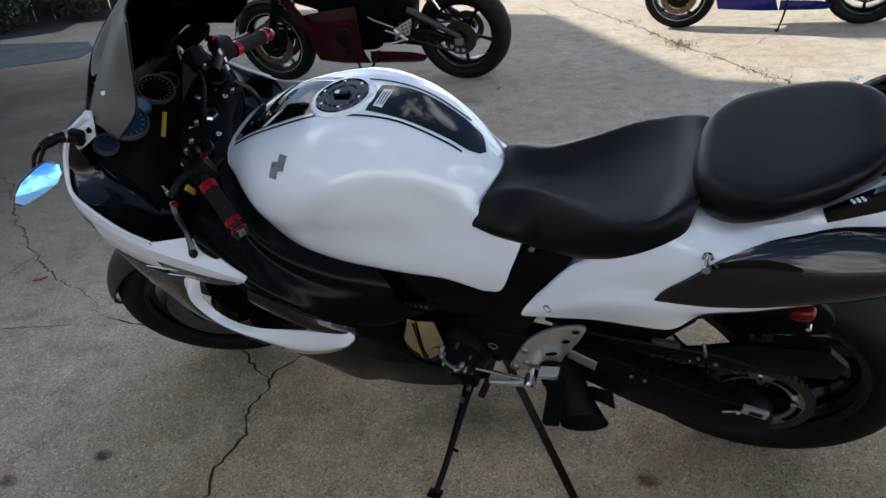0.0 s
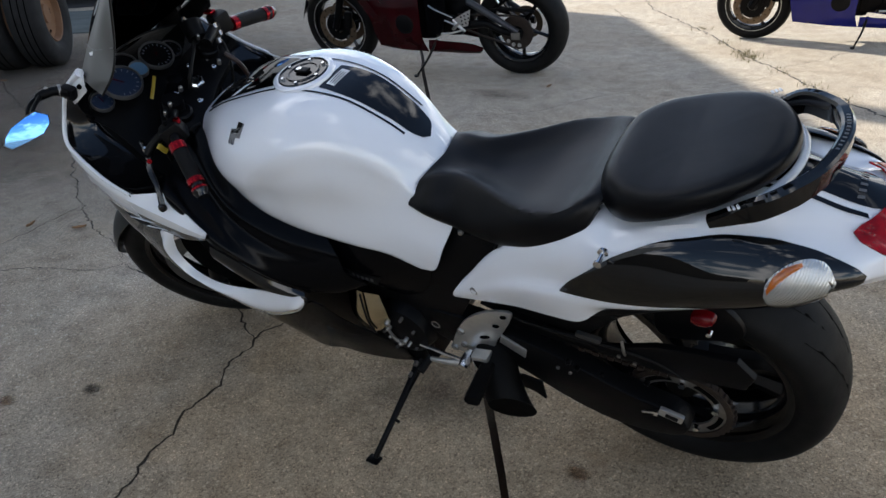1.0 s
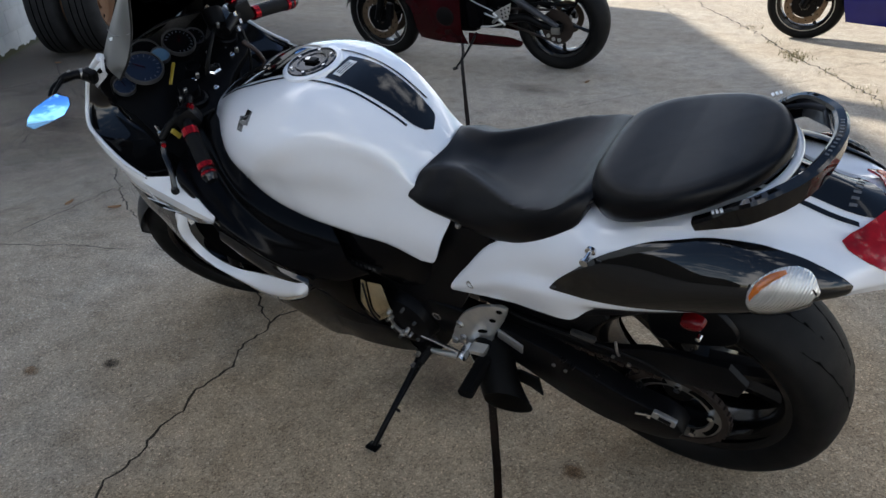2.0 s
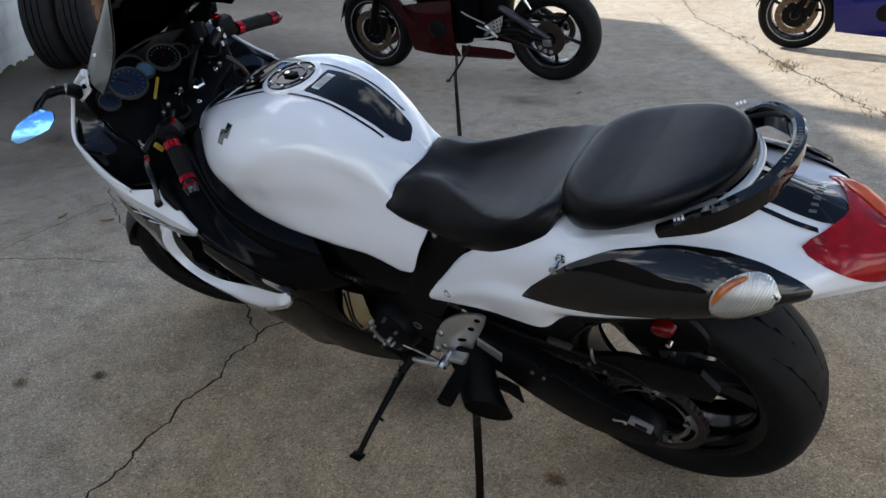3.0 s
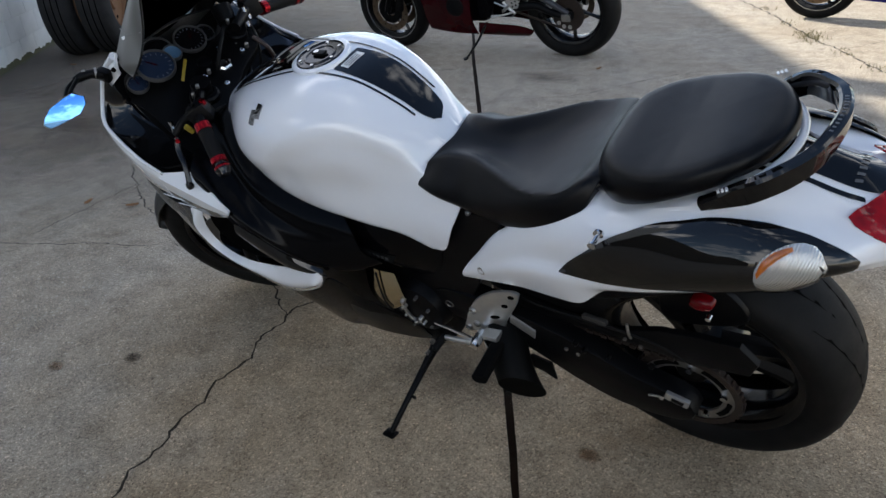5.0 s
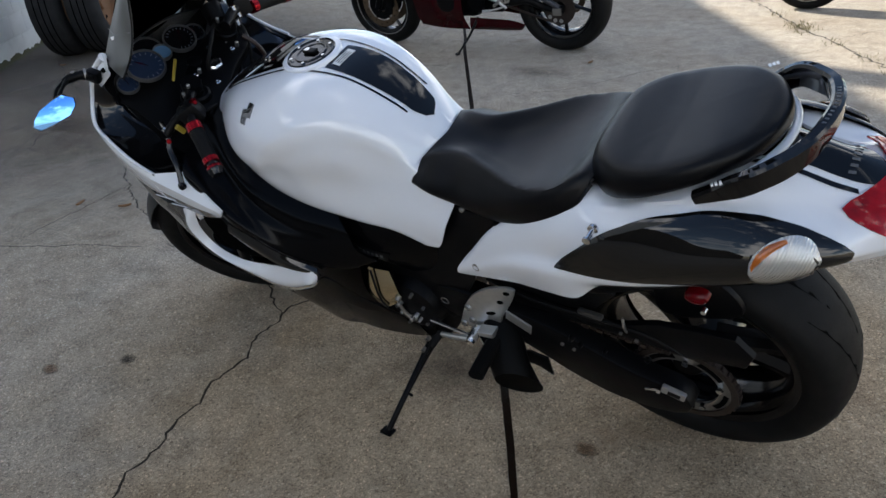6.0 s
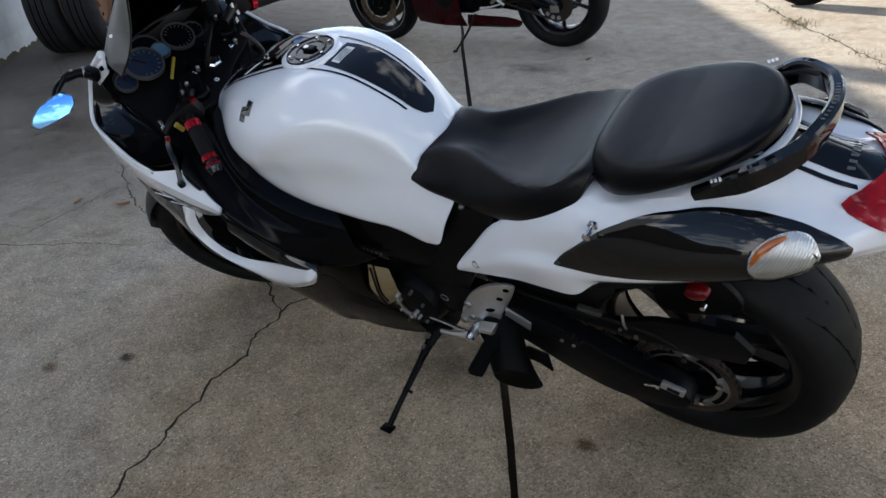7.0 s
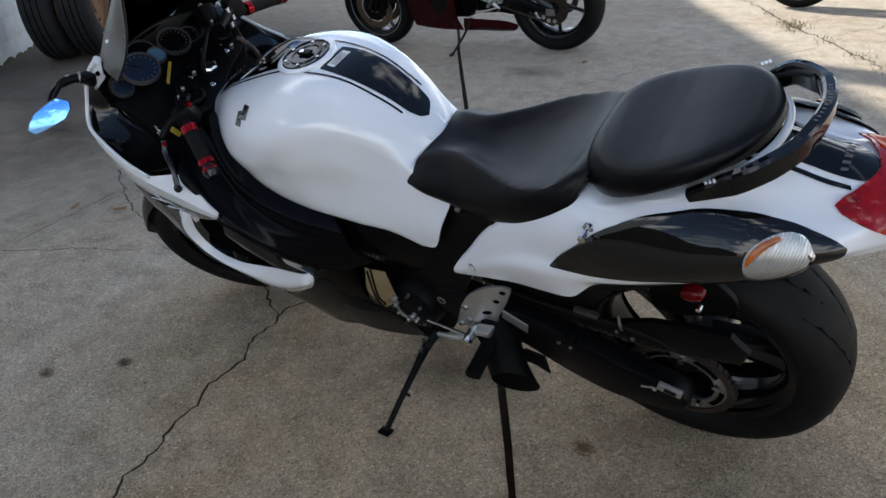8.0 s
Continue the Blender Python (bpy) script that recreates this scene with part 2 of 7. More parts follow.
def part(name, bm, mat, parent=None, label="", smooth=True, m=None):
    me = bpy.data.meshes.new(name)
    if m is not None:
        bmesh.ops.transform(bm, matrix=m, verts=bm.verts[:])
    bm.to_mesh(me)
    bm.free()
    if smooth:
        me.polygons.foreach_set("use_smooth", [True] * len(me.polygons))
        me.set_sharp_from_angle(angle=radians(38))
    me.materials.append(mat)
    ob = new(name, me)
    if parent is not None:
        ob.parent = parent
    return tagged(ob, label)


def thing(name, label, category, m=Matrix(), group=""):
    ob = new(name)
    ob.empty_display_size = 0.1
    ob.matrix_world = m
    return tagged(ob, label, category, group)


def structure(name, bm, mat, label, category, smooth=False):
    return tagged(part(name, bm, mat, None, "", smooth), label, category, kind="structure")


# ---------------------------------------------------------------- ground and wall
def ground_sheet():
    bm = bmesh.new()
    bmesh.ops.create_grid(bm, x_segments=8, y_segments=8, size=300)
    return structure("ground", bm, CONCRETE, "weathered grey concrete yard with fine stones", "ground")


ground_sheet()
WALL = material("white_block_paint", (0.80, 0.81, 0.80), 0.8, 0, 0.1, 5, bump=0.4, bump_scale=60)
WALL_AT, WALL_DIR = Vector((-6.0, 1.44, 0)), Vector((0.72, -0.69, 0)).normalized()


def solid(name, outline, depth, mat, label, category):
    """An upright block: an outline of points in one upright plane, carried along depth."""
    bm = bmesh.new()
    f = bm.faces.new([bm.verts.new(p) for p in outline])
    r = bmesh.ops.extrude_face_region(bm, geom=[f])
    bmesh.ops.translate(bm, verts=[v for v in r["geom"] if isinstance(v, bmesh.types.BMVert)], vec=depth)
    bmesh.ops.recalc_face_normals(bm, faces=bm.faces[:])
    return structure(name, bm, mat, label, category)


def shade_building():
    """The low block wall beside the yard, and behind it an unseen tall gabled workshop, added so that its roof shades
    the yard.
    """
    out = Vector((-WALL_DIR.y, WALL_DIR.x, 0))
    out = out if out.x > 0 else -out
    solid("wall_west", [WALL_AT + WALL_DIR * q + Vector((0, 0, z)) for q, z in ((-3.4, 0), (-3.4, 4.6), (6, 4.6), (6, 0))], -out * 0.3, WALL, "white painted block wall of a workshop", "wall")
    along, away = Vector((0.276, 0.961, 0)), Vector((-0.961, 0.276, 0))
    rise = math.tan(SUN_HIGH)
    foot = away * 13.5
    # Gable outline is shaped to the wanted shadow edge and hides the sun's glow.
    gable = [(5.55, 0), (5.55, 10.4 * rise), (-3.0, 20.5 * rise), (-12, 10.4 * rise), (-12, 0)]
    solid("wall_north", [foot + along * q + Vector((0, 0, z)) for q, z in gable], away * 4, WALL, "unseen tall gable added to shade the yard", "wall")
    # Unseen stack, added only for the narrow band of shadow it throws.
    solid("chimney", [foot + along * q + Vector((0, 0, z)) for q, z in ((3.50, 12.2 * rise), (3.50, 17 * rise), (3.18, 17 * rise), (3.18, 12.2 * rise))], away * 0.32, WALL, "unseen square stack added to cast a shadow band", "chimney")


shade_building()
SIDING = material("dark_siding", (0.10, 0.085, 0.065), 0.8, 0, 0.2, 2, bump=0.4, bump_scale=20)
house = [Vector((-9.5, -5.2, 0)), Vector((-9.5, -5.2, 7.6)), Vector((-8.4, -5.9, 8.0)), Vector((0.6, -11.9, 1.2)), Vector((0.6, -11.9, 0))]
solid("wall_south", house, Vector((-3.3, -5.0, 0)), SIDING, "dark house across the yard", "wall")


def wall_blocks():
    """Painted blocks and their joints on the stretch of wall beside the old wheels, with a mossy foot."""
    wall = bpy.data.objects["wall_west"]
    out = Vector((-WALL_DIR.y, WALL_DIR.x, 0))
    out = out if out.x > 0 else -out
    bm = block((0.394, 0.012, 0.194), bevel=0.004)
    me = bpy.data.meshes.new("block")
    bm.to_mesh(me)
    me.materials.append(WALL)
    turn = Matrix(((WALL_DIR.x, out.x, 0), (WALL_DIR.y, out.y, 0), (0, 0, 1))).to_4x4()
    for row in range(8):
        for k in range(-8, 9):
            ob = new("block", me)
            ob.parent = wall
            ob.matrix_world = Matrix.Translation(WALL_AT + WALL_DIR * (0.4 * k + 0.2 * (row % 2)) + out * 0.004 + Vector((0, 0, 0.1 + 0.2 * row))) @ turn


wall_blocks()


def mossy_foot():
    """A ragged strip of moss and dirt along the foot of the wall."""
    out = Vector((-WALL_DIR.y, WALL_DIR.x, 0))
    out = out if out.x > 0 else -out
    rows = []
    for k in range(160):
        p = WALL_AT + WALL_DIR * (-3.0 + 0.04 * k) + out * 0.0115
        h = 0.045 + 0.04 * noise.noise(p * 6) + 0.03 * noise.noise(p * 23)
        rows.append([p + out * (0.03 + 0.02 * noise.noise(p * 11)) + Vector((0, 0, 0.003)), p + out * 0.003 + Vector((0, 0, 0.006)), p + Vector((0, 0, max(0.02, h)))])
    bm = grid_mesh(rows)
    bmesh.ops.recalc_face_normals(bm, faces=bm.faces[:])
    return structure("moss", bm, material("moss_and_dirt", (0.055, 0.060, 0.028), 0.95, 0, 0.4, 30, second=(0.10, 0.085, 0.05), bump=1.0, bump_scale=120), "mossy dirt along the foot of the wall", "moss")


mossy_foot()

# ---------------------------------------------------------------- the white motorcycle
LEAN = 0.35
BIKE = Matrix.Translation((0, 0.0291, 0.0052)) @ Matrix.Rotation(LEAN, 4, "X")
bike = thing("motorcycle", "white and black sport motorcycle leaning on its side stand", "motorcycle", BIKE)
STEER = 0.41
STEM = Vector((-0.388, 0.0, 0.93))
STEM_AXIS = Vector((math.sin(radians(23.4)), 0, math.cos(radians(23.4))))
TURN = Matrix.Translation(STEM) @ Matrix.Rotation(STEER, 4, STEM_AXIS) @ Matrix.Translation(-STEM)

TYRE_REAR = [(0.216, -0.066), (0.226, -0.082), (0.25, -0.094), (0.272, -0.095), (0.29, -0.082), (0.303, -0.055), (0.310, -0.025), (0.312, 0)]
TYRE_FRONT = [(0.216, -0.046), (0.226, -0.055), (0.248, -0.062), (0.268, -0.060), (0.284, -0.048), (0.295, -0.028), (0.300, 0)]


def both(prof):
    return prof + [(r, -y) for r, y in prof[-2::-1]]


def rim_mesh(w):
    return lathe(both([(0.206, -w + 0.006), (0.214, -w), (0.225, -w), (0.224, -w + 0.012), (0.205, -w + 0.02), (0.192, -w * 0.5), (0.19, 0)]), 56)


def spoke_mesh(count, w, split=0.0, k=0):
    bm = bmesh.new()
    for s in ((-1, 1) if split else (0,)):
        a = 2 * math.pi * k / count + 0.02
        b = a + s * split
        p, q = Vector((0.035 * math.cos(a), 0, 0.035 * math.sin(a))), Vector((0.2 * math.cos(b), 0, 0.2 * math.sin(b)))
        tube([p, p.lerp(q, 0.5), q], [w * 1.3, w, w * 0.85, w * 1.1], 8, 5, bm=bm)
    return bm


def groove_mesh(radius, half, count):
    """Slanting tread cuts, a hair above the rubber."""
    bm = bmesh.new()
    for k in range(count):
        for s in (-1, 1):
            a0 = 2 * math.pi * (k + 0.25 * s) / count
            rows = []
            for j in range(9):
                f = j / 8
                a = a0 + 1.1 * f
                y = s * half * (0.14 + 0.66 * f ** 1.3)
                rr = radius(abs(y)) + 0.0008
                w = 0.0042 * math.sin(math.pi * min(1, 0.12 + f * 0.86))
                rows.append([(rr * math.cos(a + e * 0.012), y + e * w, rr * math.sin(a + e * 0.012)) for e in (-1, 1)])
            grid_mesh(rows, bm=bm)
    return bm


def tyre_radius(prof):
    ys, rs = [-y for r, y in prof[::-1] if r > 0.25], [r for r, y in prof[::-1] if r > 0.25]
    return lambda y: float(np.interp(y, ys, rs))


# Near-black paints the shade inside grooves, holes, bore and vent; also colours one screw.
SHADE_BLACK = material("groove_shade", (0.0008, 0.0008, 0.0008), 0.9, spec=0.05)


def rear_wheel():
    m = Matrix.Translation((0.770, 0.045, 0.304))
    w = part("rear_wheel", lathe(both([(0.001, -0.10), (0.03, -0.10), (0.05, -0.075), (0.05, 0)]), 32), FRAME, bike, m=m)
    part("tyre", lathe(both(TYRE_REAR), 96, smooth_n=33), RUBBER, w, "wide black tyre with a sparse tread", m=m)
    part("tread", groove_mesh(tyre_radius(TYRE_REAR), 0.09, 7), SHADE_BLACK, w, m=m)
    part("rim", rim_mesh(0.078), RIM_BLACK, w, "glossy black wheel rim", m=m)
    for k in range(3):
        part("spoke", spoke_mesh(3, 0.030, 0.20, k), RIM_BLACK, w, m=m)
    sm = m @ Matrix.Translation((0.006, -0.030, -0.004))
    ring = [(0.074, -0.100), (0.101, -0.100), (0.101, -0.106), (0.074, -0.106), (0.074, -0.100)]
    spr = part("sprocket", lathe(ring, 48), SPROCKET, w, "slotted steel rear sprocket", m=sm)
    for k in range(5):
        a = 2 * math.pi * (k + 0.5) / 5 + 0.2
        part("slot", slab([(0.0830 * math.cos(a + u), 0.0830 * math.sin(a + u)) for u in (-0.36, -0.2, 0.0, 0.2, 0.36)] + [(0.0935 * math.cos(a + u), 0.0935 * math.sin(a + u)) for u in (0.32, 0.2, 0.0, -0.2, -0.32)], 0.002, -0.1065, 0), SHADE_BLACK, spr, smooth=False, m=sm)
    teeth = bmesh.new()
    lathe([(0.099, -0.094), (0.113, -0.094), (0.113, -0.110), (0.099, -0.110), (0.099, -0.094)], 48, bm=teeth)
    for k in range(40):
        a = 2 * math.pi * k / 40
        block((0.008, 0.01, 0.006), Matrix.Rotation(-a, 4, "Y") @ Matrix.Translation((0.114, -0.102, 0)), bm=teeth)
    part("chain", teeth, CHAIN_STEEL, w, m=sm)
    for k in range(5):
        a = 2 * math.pi * k / 5 + 0.2
        part("sprocket_nut", lathe([(0, -0.116), (0.007, -0.116), (0.009, -0.106)], 6), CHROME, w, m=sm @ Matrix.Translation((0.078 * math.cos(a), 0, 0.078 * math.sin(a))))
    part("brake_disc", lathe([(0.07, 0.09), (0.11, 0.09), (0.11, 0.095), (0.07, 0.095), (0.07, 0.09)], 40), DARK_STEEL, w, m=m)
    return w


def front_wheel():
    m = TURN @ Matrix.Translation((-0.69, 0, 0.30))
    w = part("front_wheel", lathe(both([(0.001, -0.07), (0.02, -0.07), (0.035, -0.05), (0.035, 0)]), 32), FRAME, bike, m=m)
    part("tyre", lathe(both(TYRE_FRONT), 88, smooth_n=29), RUBBER, w, "black front tyre", m=m)
    part("rim", rim_mesh(0.05), RIM_BLACK, w, m=m)
    for k in range(3):
        part("spoke", spoke_mesh(3, 0.017, 0.16, k), RIM_BLACK, w, m=m)
    for s in (-1, 1):
        part("brake_disc", lathe([(0.10, s * 0.062), (0.155, s * 0.062), (0.155, s * 0.067), (0.10, s * 0.067), (0.10, s * 0.062)], 48), DARK_STEEL, w, m=m)
    rows = []
    for j in range(20):
        a = radians(14 + 96 * j / 19)
        row = []
        for i in range(9):
            f = (i - 4) / 4
            rr = 0.325 - 0.035 * f * f
            row.append((-rr * math.cos(a), 0.078 * f * min(1.0, 0.42 + 0.2 * j), rr * math.sin(a)))
        rows.append(row)
    bm = grid_mesh(rows)
    bmesh.ops.recalc_face_normals(bm, faces=bm.faces[:])
    bmesh.ops.solidify(bm, geom=bm.faces[:], thickness=0.003)
    part("front_fender", bm, FENDER, bike, "dark satin front fender", m=m)
    for s in (-1, 1):
        part("fork_leg", tube([(-0.39, s * 0.105, 0.94), (-0.665, s * 0.105, 0.30)], [0.027, 0.027]), FRAME, bike, m=TURN)
        part("brake_caliper", block((0.06, 0.035, 0.11), TURN @ Matrix.Translation((-0.60, s * 0.085, 0.36)), 0.012), FRAME, bike)
    return w


rear_wheel()
front_wheel()

# ---- bodywork skins
TANK_RAILS = [
    [(-0.215, -0.12, 0.80), (-0.16, -0.164, 0.745), (-0.05, -0.168, 0.694), (0.08, -0.160, 0.668), (0.17, -0.148, 0.649), (0.250, -0.146, 0.622)],
    [(-0.222, -0.121, 0.81), (-0.16, -0.174, 0.757), (-0.05, -0.178, 0.710), (0.08, -0.164, 0.685), (0.18, -0.150, 0.664), (0.290, -0.148, 0.634)],
    [(-0.25, -0.122, 0.85), (-0.16, -0.190, 0.805), (-0.03, -0.192, 0.772), (0.08, -0.166, 0.755), (0.19, -0.148, 0.722), (0.320, -0.148, 0.695)],
    [(-0.275, -0.115, 0.89), (-0.17, -0.195, 0.865), (-0.03, -0.207, 0.855), (0.10, -0.172, 0.850), (0.20, -0.132, 0.805), (0.34, -0.114, 0.750)],
    [(-0.285, -0.10, 0.905), (-0.17, -0.160, 0.925), (-0.02, -0.190, 0.925), (0.10, -0.153, 0.918), (0.195, -0.122, 0.872), (0.30, -0.080, 0.765)],
    [(-0.29, -0.07, 0.92), (-0.17, -0.10, 0.962), (-0.02, -0.112, 0.980), (0.10, -0.093, 0.962), (0.195, -0.074, 0.905), (0.25, -0.060, 0.848), (0.30, -0.045, 0.785)],
    [(-0.295, 0.0, 0.925), (-0.17, 0.0, 0.97), (-0.02, 0.0, 0.992), (0.10, 0.0, 0.975), (0.195, 0.0, 0.916), (0.25, 0.0, 0.862), (0.305, 0.0, 0.795)],
]
# the edge of the hollow for the rider's knee, seen from the side
KNEE = [(-0.130, 0.700), (-0.118, 0.790), (-0.098, 0.832), (-0.066, 0.870), (-0.014, 0.905), (0.031, 0.923), (0.08, 0.929), (0.128, 0.924), (0.177, 0.907), (0.222, 0.878), (0.27, 0.842), (0.33, 0.800), (0.43, 0.74), (0.46, 0.55), (0.25, 0.50), (0.10, 0.52), (-0.05, 0.56)]


def smooth_step(a, b, x):
    f = max(0.0, min(1.0, (x - a) / (b - a)))
    return f * f * (3 - 2 * f)


def knee_bowl(bm):
    """Press the hollow for the rider's knee into both flanks of the tank, under a soft ridge."""
    low_x, low_z = [p[0] for p in TANK_RAILS[0]], [p[2] for p in TANK_RAILS[0]]
    edge = curve_points([(x, 0, z) for x, z in KNEE], 160, True)[:, [0, 2]]
    nxt = np.roll(edge, -1, 0)
    for v in bm.verts:
        x, y, z = v.co
        if abs(y) < 0.03:
            continue
        p = np.array((x, z))
        far = float(np.sqrt(((edge - p) ** 2).sum(1)).min())
        cross = ((edge[:, 1] > z) != (nxt[:, 1] > z)) & (x < (nxt[:, 0] - edge[:, 0]) * (z - edge[:, 1]) / (nxt[:, 1] - edge[:, 1] + 1e-12) + edge[:, 0])
        inside = cross.sum() % 2 == 1
        far = far if inside else -far
        d = 0.013 * smooth_step(-0.012, 0.050, far) * smooth_step(0.005, 0.13, z - float(np.interp(x, low_x, low_z)))
        v.co.y -= math.copysign(d, y)
        v.co.z -= 0.35 * d * smooth_step(0.80, 0.90, z)
    return bm


tank = part("fuel_tank", knee_bowl(net(TANK_RAILS, 110, 141, True, 0.004)), WHITE, bike, "glossy pearl white fuel tank")

SEAT_RAILS = [
    [(0.280, -0.085, 0.758), (0.33, -0.098, 0.735), (0.40, -0.108, 0.722), (0.50, -0.118, 0.725), (0.58, -0.122, 0.755), (0.635, -0.112, 0.80), (0.650, -0.09, 0.83)],
    [(0.262, -0.110, 0.770), (0.30, -0.123, 0.763), (0.36, -0.129, 0.755), (0.45, -0.141, 0.747), (0.53, -0.152, 0.761), (0.60, -0.153, 0.793), (0.642, -0.141, 0.832), (0.658, -0.116, 0.866)],
    [(0.249, -0.116, 0.783), (0.30, -0.130, 0.786), (0.37, -0.129, 0.780), (0.45, -0.147, 0.780), (0.53, -0.160, 0.795), (0.60, -0.156, 0.823), (0.645, -0.133, 0.856), (0.662, -0.110, 0.874)],
    [(0.259, -0.098, 0.801), (0.30, -0.104, 0.811), (0.36, -0.099, 0.813), (0.43, -0.122, 0.815), (0.52, -0.153, 0.825), (0.59, -0.153, 0.841), (0.640, -0.128, 0.868), (0.666, -0.103, 0.877)],
    [(0.266, -0.084, 0.818), (0.30, -0.074, 0.828), (0.36, -0.070, 0.829), (0.43, -0.097, 0.832), (0.52, -0.139, 0.841), (0.59, -0.142, 0.854), (0.639, -0.118, 0.877), (0.669, -0.095, 0.880)],
    [(0.269, -0.076, 0.822), (0.30, -0.060, 0.830), (0.36, -0.056, 0.831), (0.43, -0.085, 0.833), (0.52, -0.128, 0.842), (0.59, -0.132, 0.856), (0.638, -0.108, 0.879), (0.671, -0.085, 0.881)],
    [(0.278, -0.04, 0.828), (0.31, -0.030, 0.826), (0.37, -0.030, 0.819), (0.43, -0.046, 0.818), (0.52, -0.068, 0.830), (0.60, -0.070, 0.856), (0.645, -0.058, 0.881), (0.676, -0.05, 0.884)],
    [(0.284, 0, 0.829), (0.32, 0, 0.823), (0.37, 0, 0.815), (0.43, 0, 0.813), (0.52, 0, 0.826), (0.60, 0, 0.855), (0.648, 0, 0.882), (0.680, 0, 0.886)],
]
part("rider_seat", net(SEAT_RAILS, 64, 81, True, 0.006), VINYL, bike, "black vinyl rider seat, wide at the front")


def pad(outline, base, crown, rings, n=64):
    """A cushion: an outline in plan shrunk ring by ring, between a base height and a crown height along x."""
    o = curve_points([(x, y, 0) for x, y in outline], n, True)[:, :2]
    c = o.mean(0)
    bx, bz = zip(*base)
    tx, tz = zip(*crown)
    g = []
    for s, k in rings:
        q = c + (o - c) * s
        g.append([(x, y, float(np.interp(x, bx, bz)) * (1 - k) + float(np.interp(x, tx, tz)) * k) for x, y in q])
    bm = grid_mesh(g, wrap_u=True)
    bm.verts.ensure_lookup_table()
    bm.faces.new([bm.verts[(len(g) - 1) * n + k] for k in range(n)])
    bm.faces.new([bm.verts[k] for k in range(n)])
    bmesh.ops.recalc_face_normals(bm, faces=bm.faces[:])
    return bm


PAD_RINGS = [(0.90, 0.0), (0.97, 0.08), (1.0, 0.28), (0.997, 0.46), (0.982, 0.66), (0.955, 0.82), (0.92, 0.92), (0.87, 0.975), (0.78, 0.998), (0.6, 1.0), (0.35, 1.0), (0.15, 1.0)]
half = [(0.638, 0.0), (0.641, -0.055), (0.657, -0.100), (0.697, -0.137), (0.748, -0.150), (0.80, -0.147), (0.855, -0.129), (0.902, -0.095), (0.930, -0.048), (0.938, 0.0)]
part("pillion_seat", pad(half + [(x, -y) for x, y in half[-2:0:-1]], [(0.63, 0.842), (0.68, 0.848), (0.72, 0.860), (0.80, 0.893), (0.88, 0.922), (0.95, 0.932)],
     [(0.63, 0.893), (0.645, 0.905), (0.665, 0.914), (0.70, 0.919), (0.74, 0.924), (0.78, 0.933), (0.82, 0.945), (0.86, 0.957), (0.90, 0.964), (0.95, 0.962)], PAD_RINGS, 88), VINYL, bike, "rounded black vinyl pillion seat")

lip = [(0.872, -0.122), (0.906, -0.097), (0.934, -0.050), (0.943, 0.0), (0.934, 0.050), (0.906, 0.097), (0.872, 0.122)]
TAIL_RAILS = [
    [(0.332, -0.163, 0.578), (0.423, -0.168, 0.597), (0.492, -0.176, 0.615), (0.56, -0.184, 0.624), (0.626, -0.19, 0.636), (0.668, -0.186, 0.676), (0.7, -0.187, 0.695), (0.82, -0.177, 0.73), (0.907, -0.166, 0.75), (0.96, -0.156, 0.767), (1.01, -0.138, 0.786), (1.06, -0.106, 0.788), (1.13, -0.045, 0.775), (1.16, -0.01, 0.77)],
    [(0.331, -0.166, 0.588), (0.425, -0.176, 0.638), (0.51, -0.19, 0.684), (0.59, -0.198, 0.702), (0.666, -0.2, 0.709), (0.747, -0.199, 0.724), (0.826, -0.19, 0.743), (0.909, -0.178, 0.764), (0.962, -0.167, 0.782), (1.022, -0.143, 0.802), (1.07, -0.105, 0.801), (1.14, -0.04, 0.787), (1.165, -0.01, 0.782)],
    [(0.337, -0.164, 0.602), (0.43, -0.169, 0.664), (0.52, -0.177, 0.712), (0.6, -0.184, 0.728), (0.703, -0.198, 0.753), (0.804, -0.201, 0.787), (0.884, -0.192, 0.807), (0.954, -0.179, 0.818), (1.033, -0.142, 0.823), (1.08, -0.1, 0.812), (1.145, -0.04, 0.8), (1.168, -0.01, 0.795)],
    [(0.352, -0.158, 0.622), (0.44, -0.161, 0.7), (0.53, -0.168, 0.752), (0.61, -0.178, 0.785), (0.699, -0.18, 0.813), (0.799, -0.172, 0.842), (0.879, -0.16, 0.855), (0.949, -0.149, 0.859), (1.029, -0.12, 0.846), (1.08, -0.092, 0.836), (1.14, -0.04, 0.818), (1.165, -0.01, 0.81)],
    [(0.372, -0.148, 0.645), (0.44, -0.146, 0.725), (0.53, -0.147, 0.785), (0.61, -0.15, 0.82), (0.653, -0.144, 0.834), (0.694, -0.143, 0.836), (0.792, -0.137, 0.864), (0.872, -0.127, 0.878), (0.942, -0.109, 0.876), (1.014, -0.085, 0.859), (1.069, -0.076, 0.856), (1.13, -0.035, 0.835), (1.155, -0.01, 0.83)],
    [(0.4, -0.12, 0.66), (0.45, -0.12, 0.725), (0.54, -0.118, 0.775), (0.61, -0.122, 0.82), (0.654, -0.11, 0.844), (0.697, -0.123, 0.838), (0.795, -0.124, 0.873), (0.875, -0.104, 0.899), (0.945, -0.077, 0.896), (1.005, -0.056, 0.88), (1.059, -0.049, 0.867), (1.11, -0.025, 0.846), (1.14, -0.008, 0.838)],
    [(0.4, 0.0, 0.66), (0.45, 0.0, 0.725), (0.54, 0.0, 0.775), (0.62, 0.0, 0.815), (0.7, 0.0, 0.842), (0.8, 0.0, 0.885), (0.88, 0.0, 0.914), (0.95, 0.0, 0.915), (1.01, 0.0, 0.898), (1.06, 0.0, 0.874), (1.11, 0.0, 0.85), (1.135, 0.0, 0.842)],
]
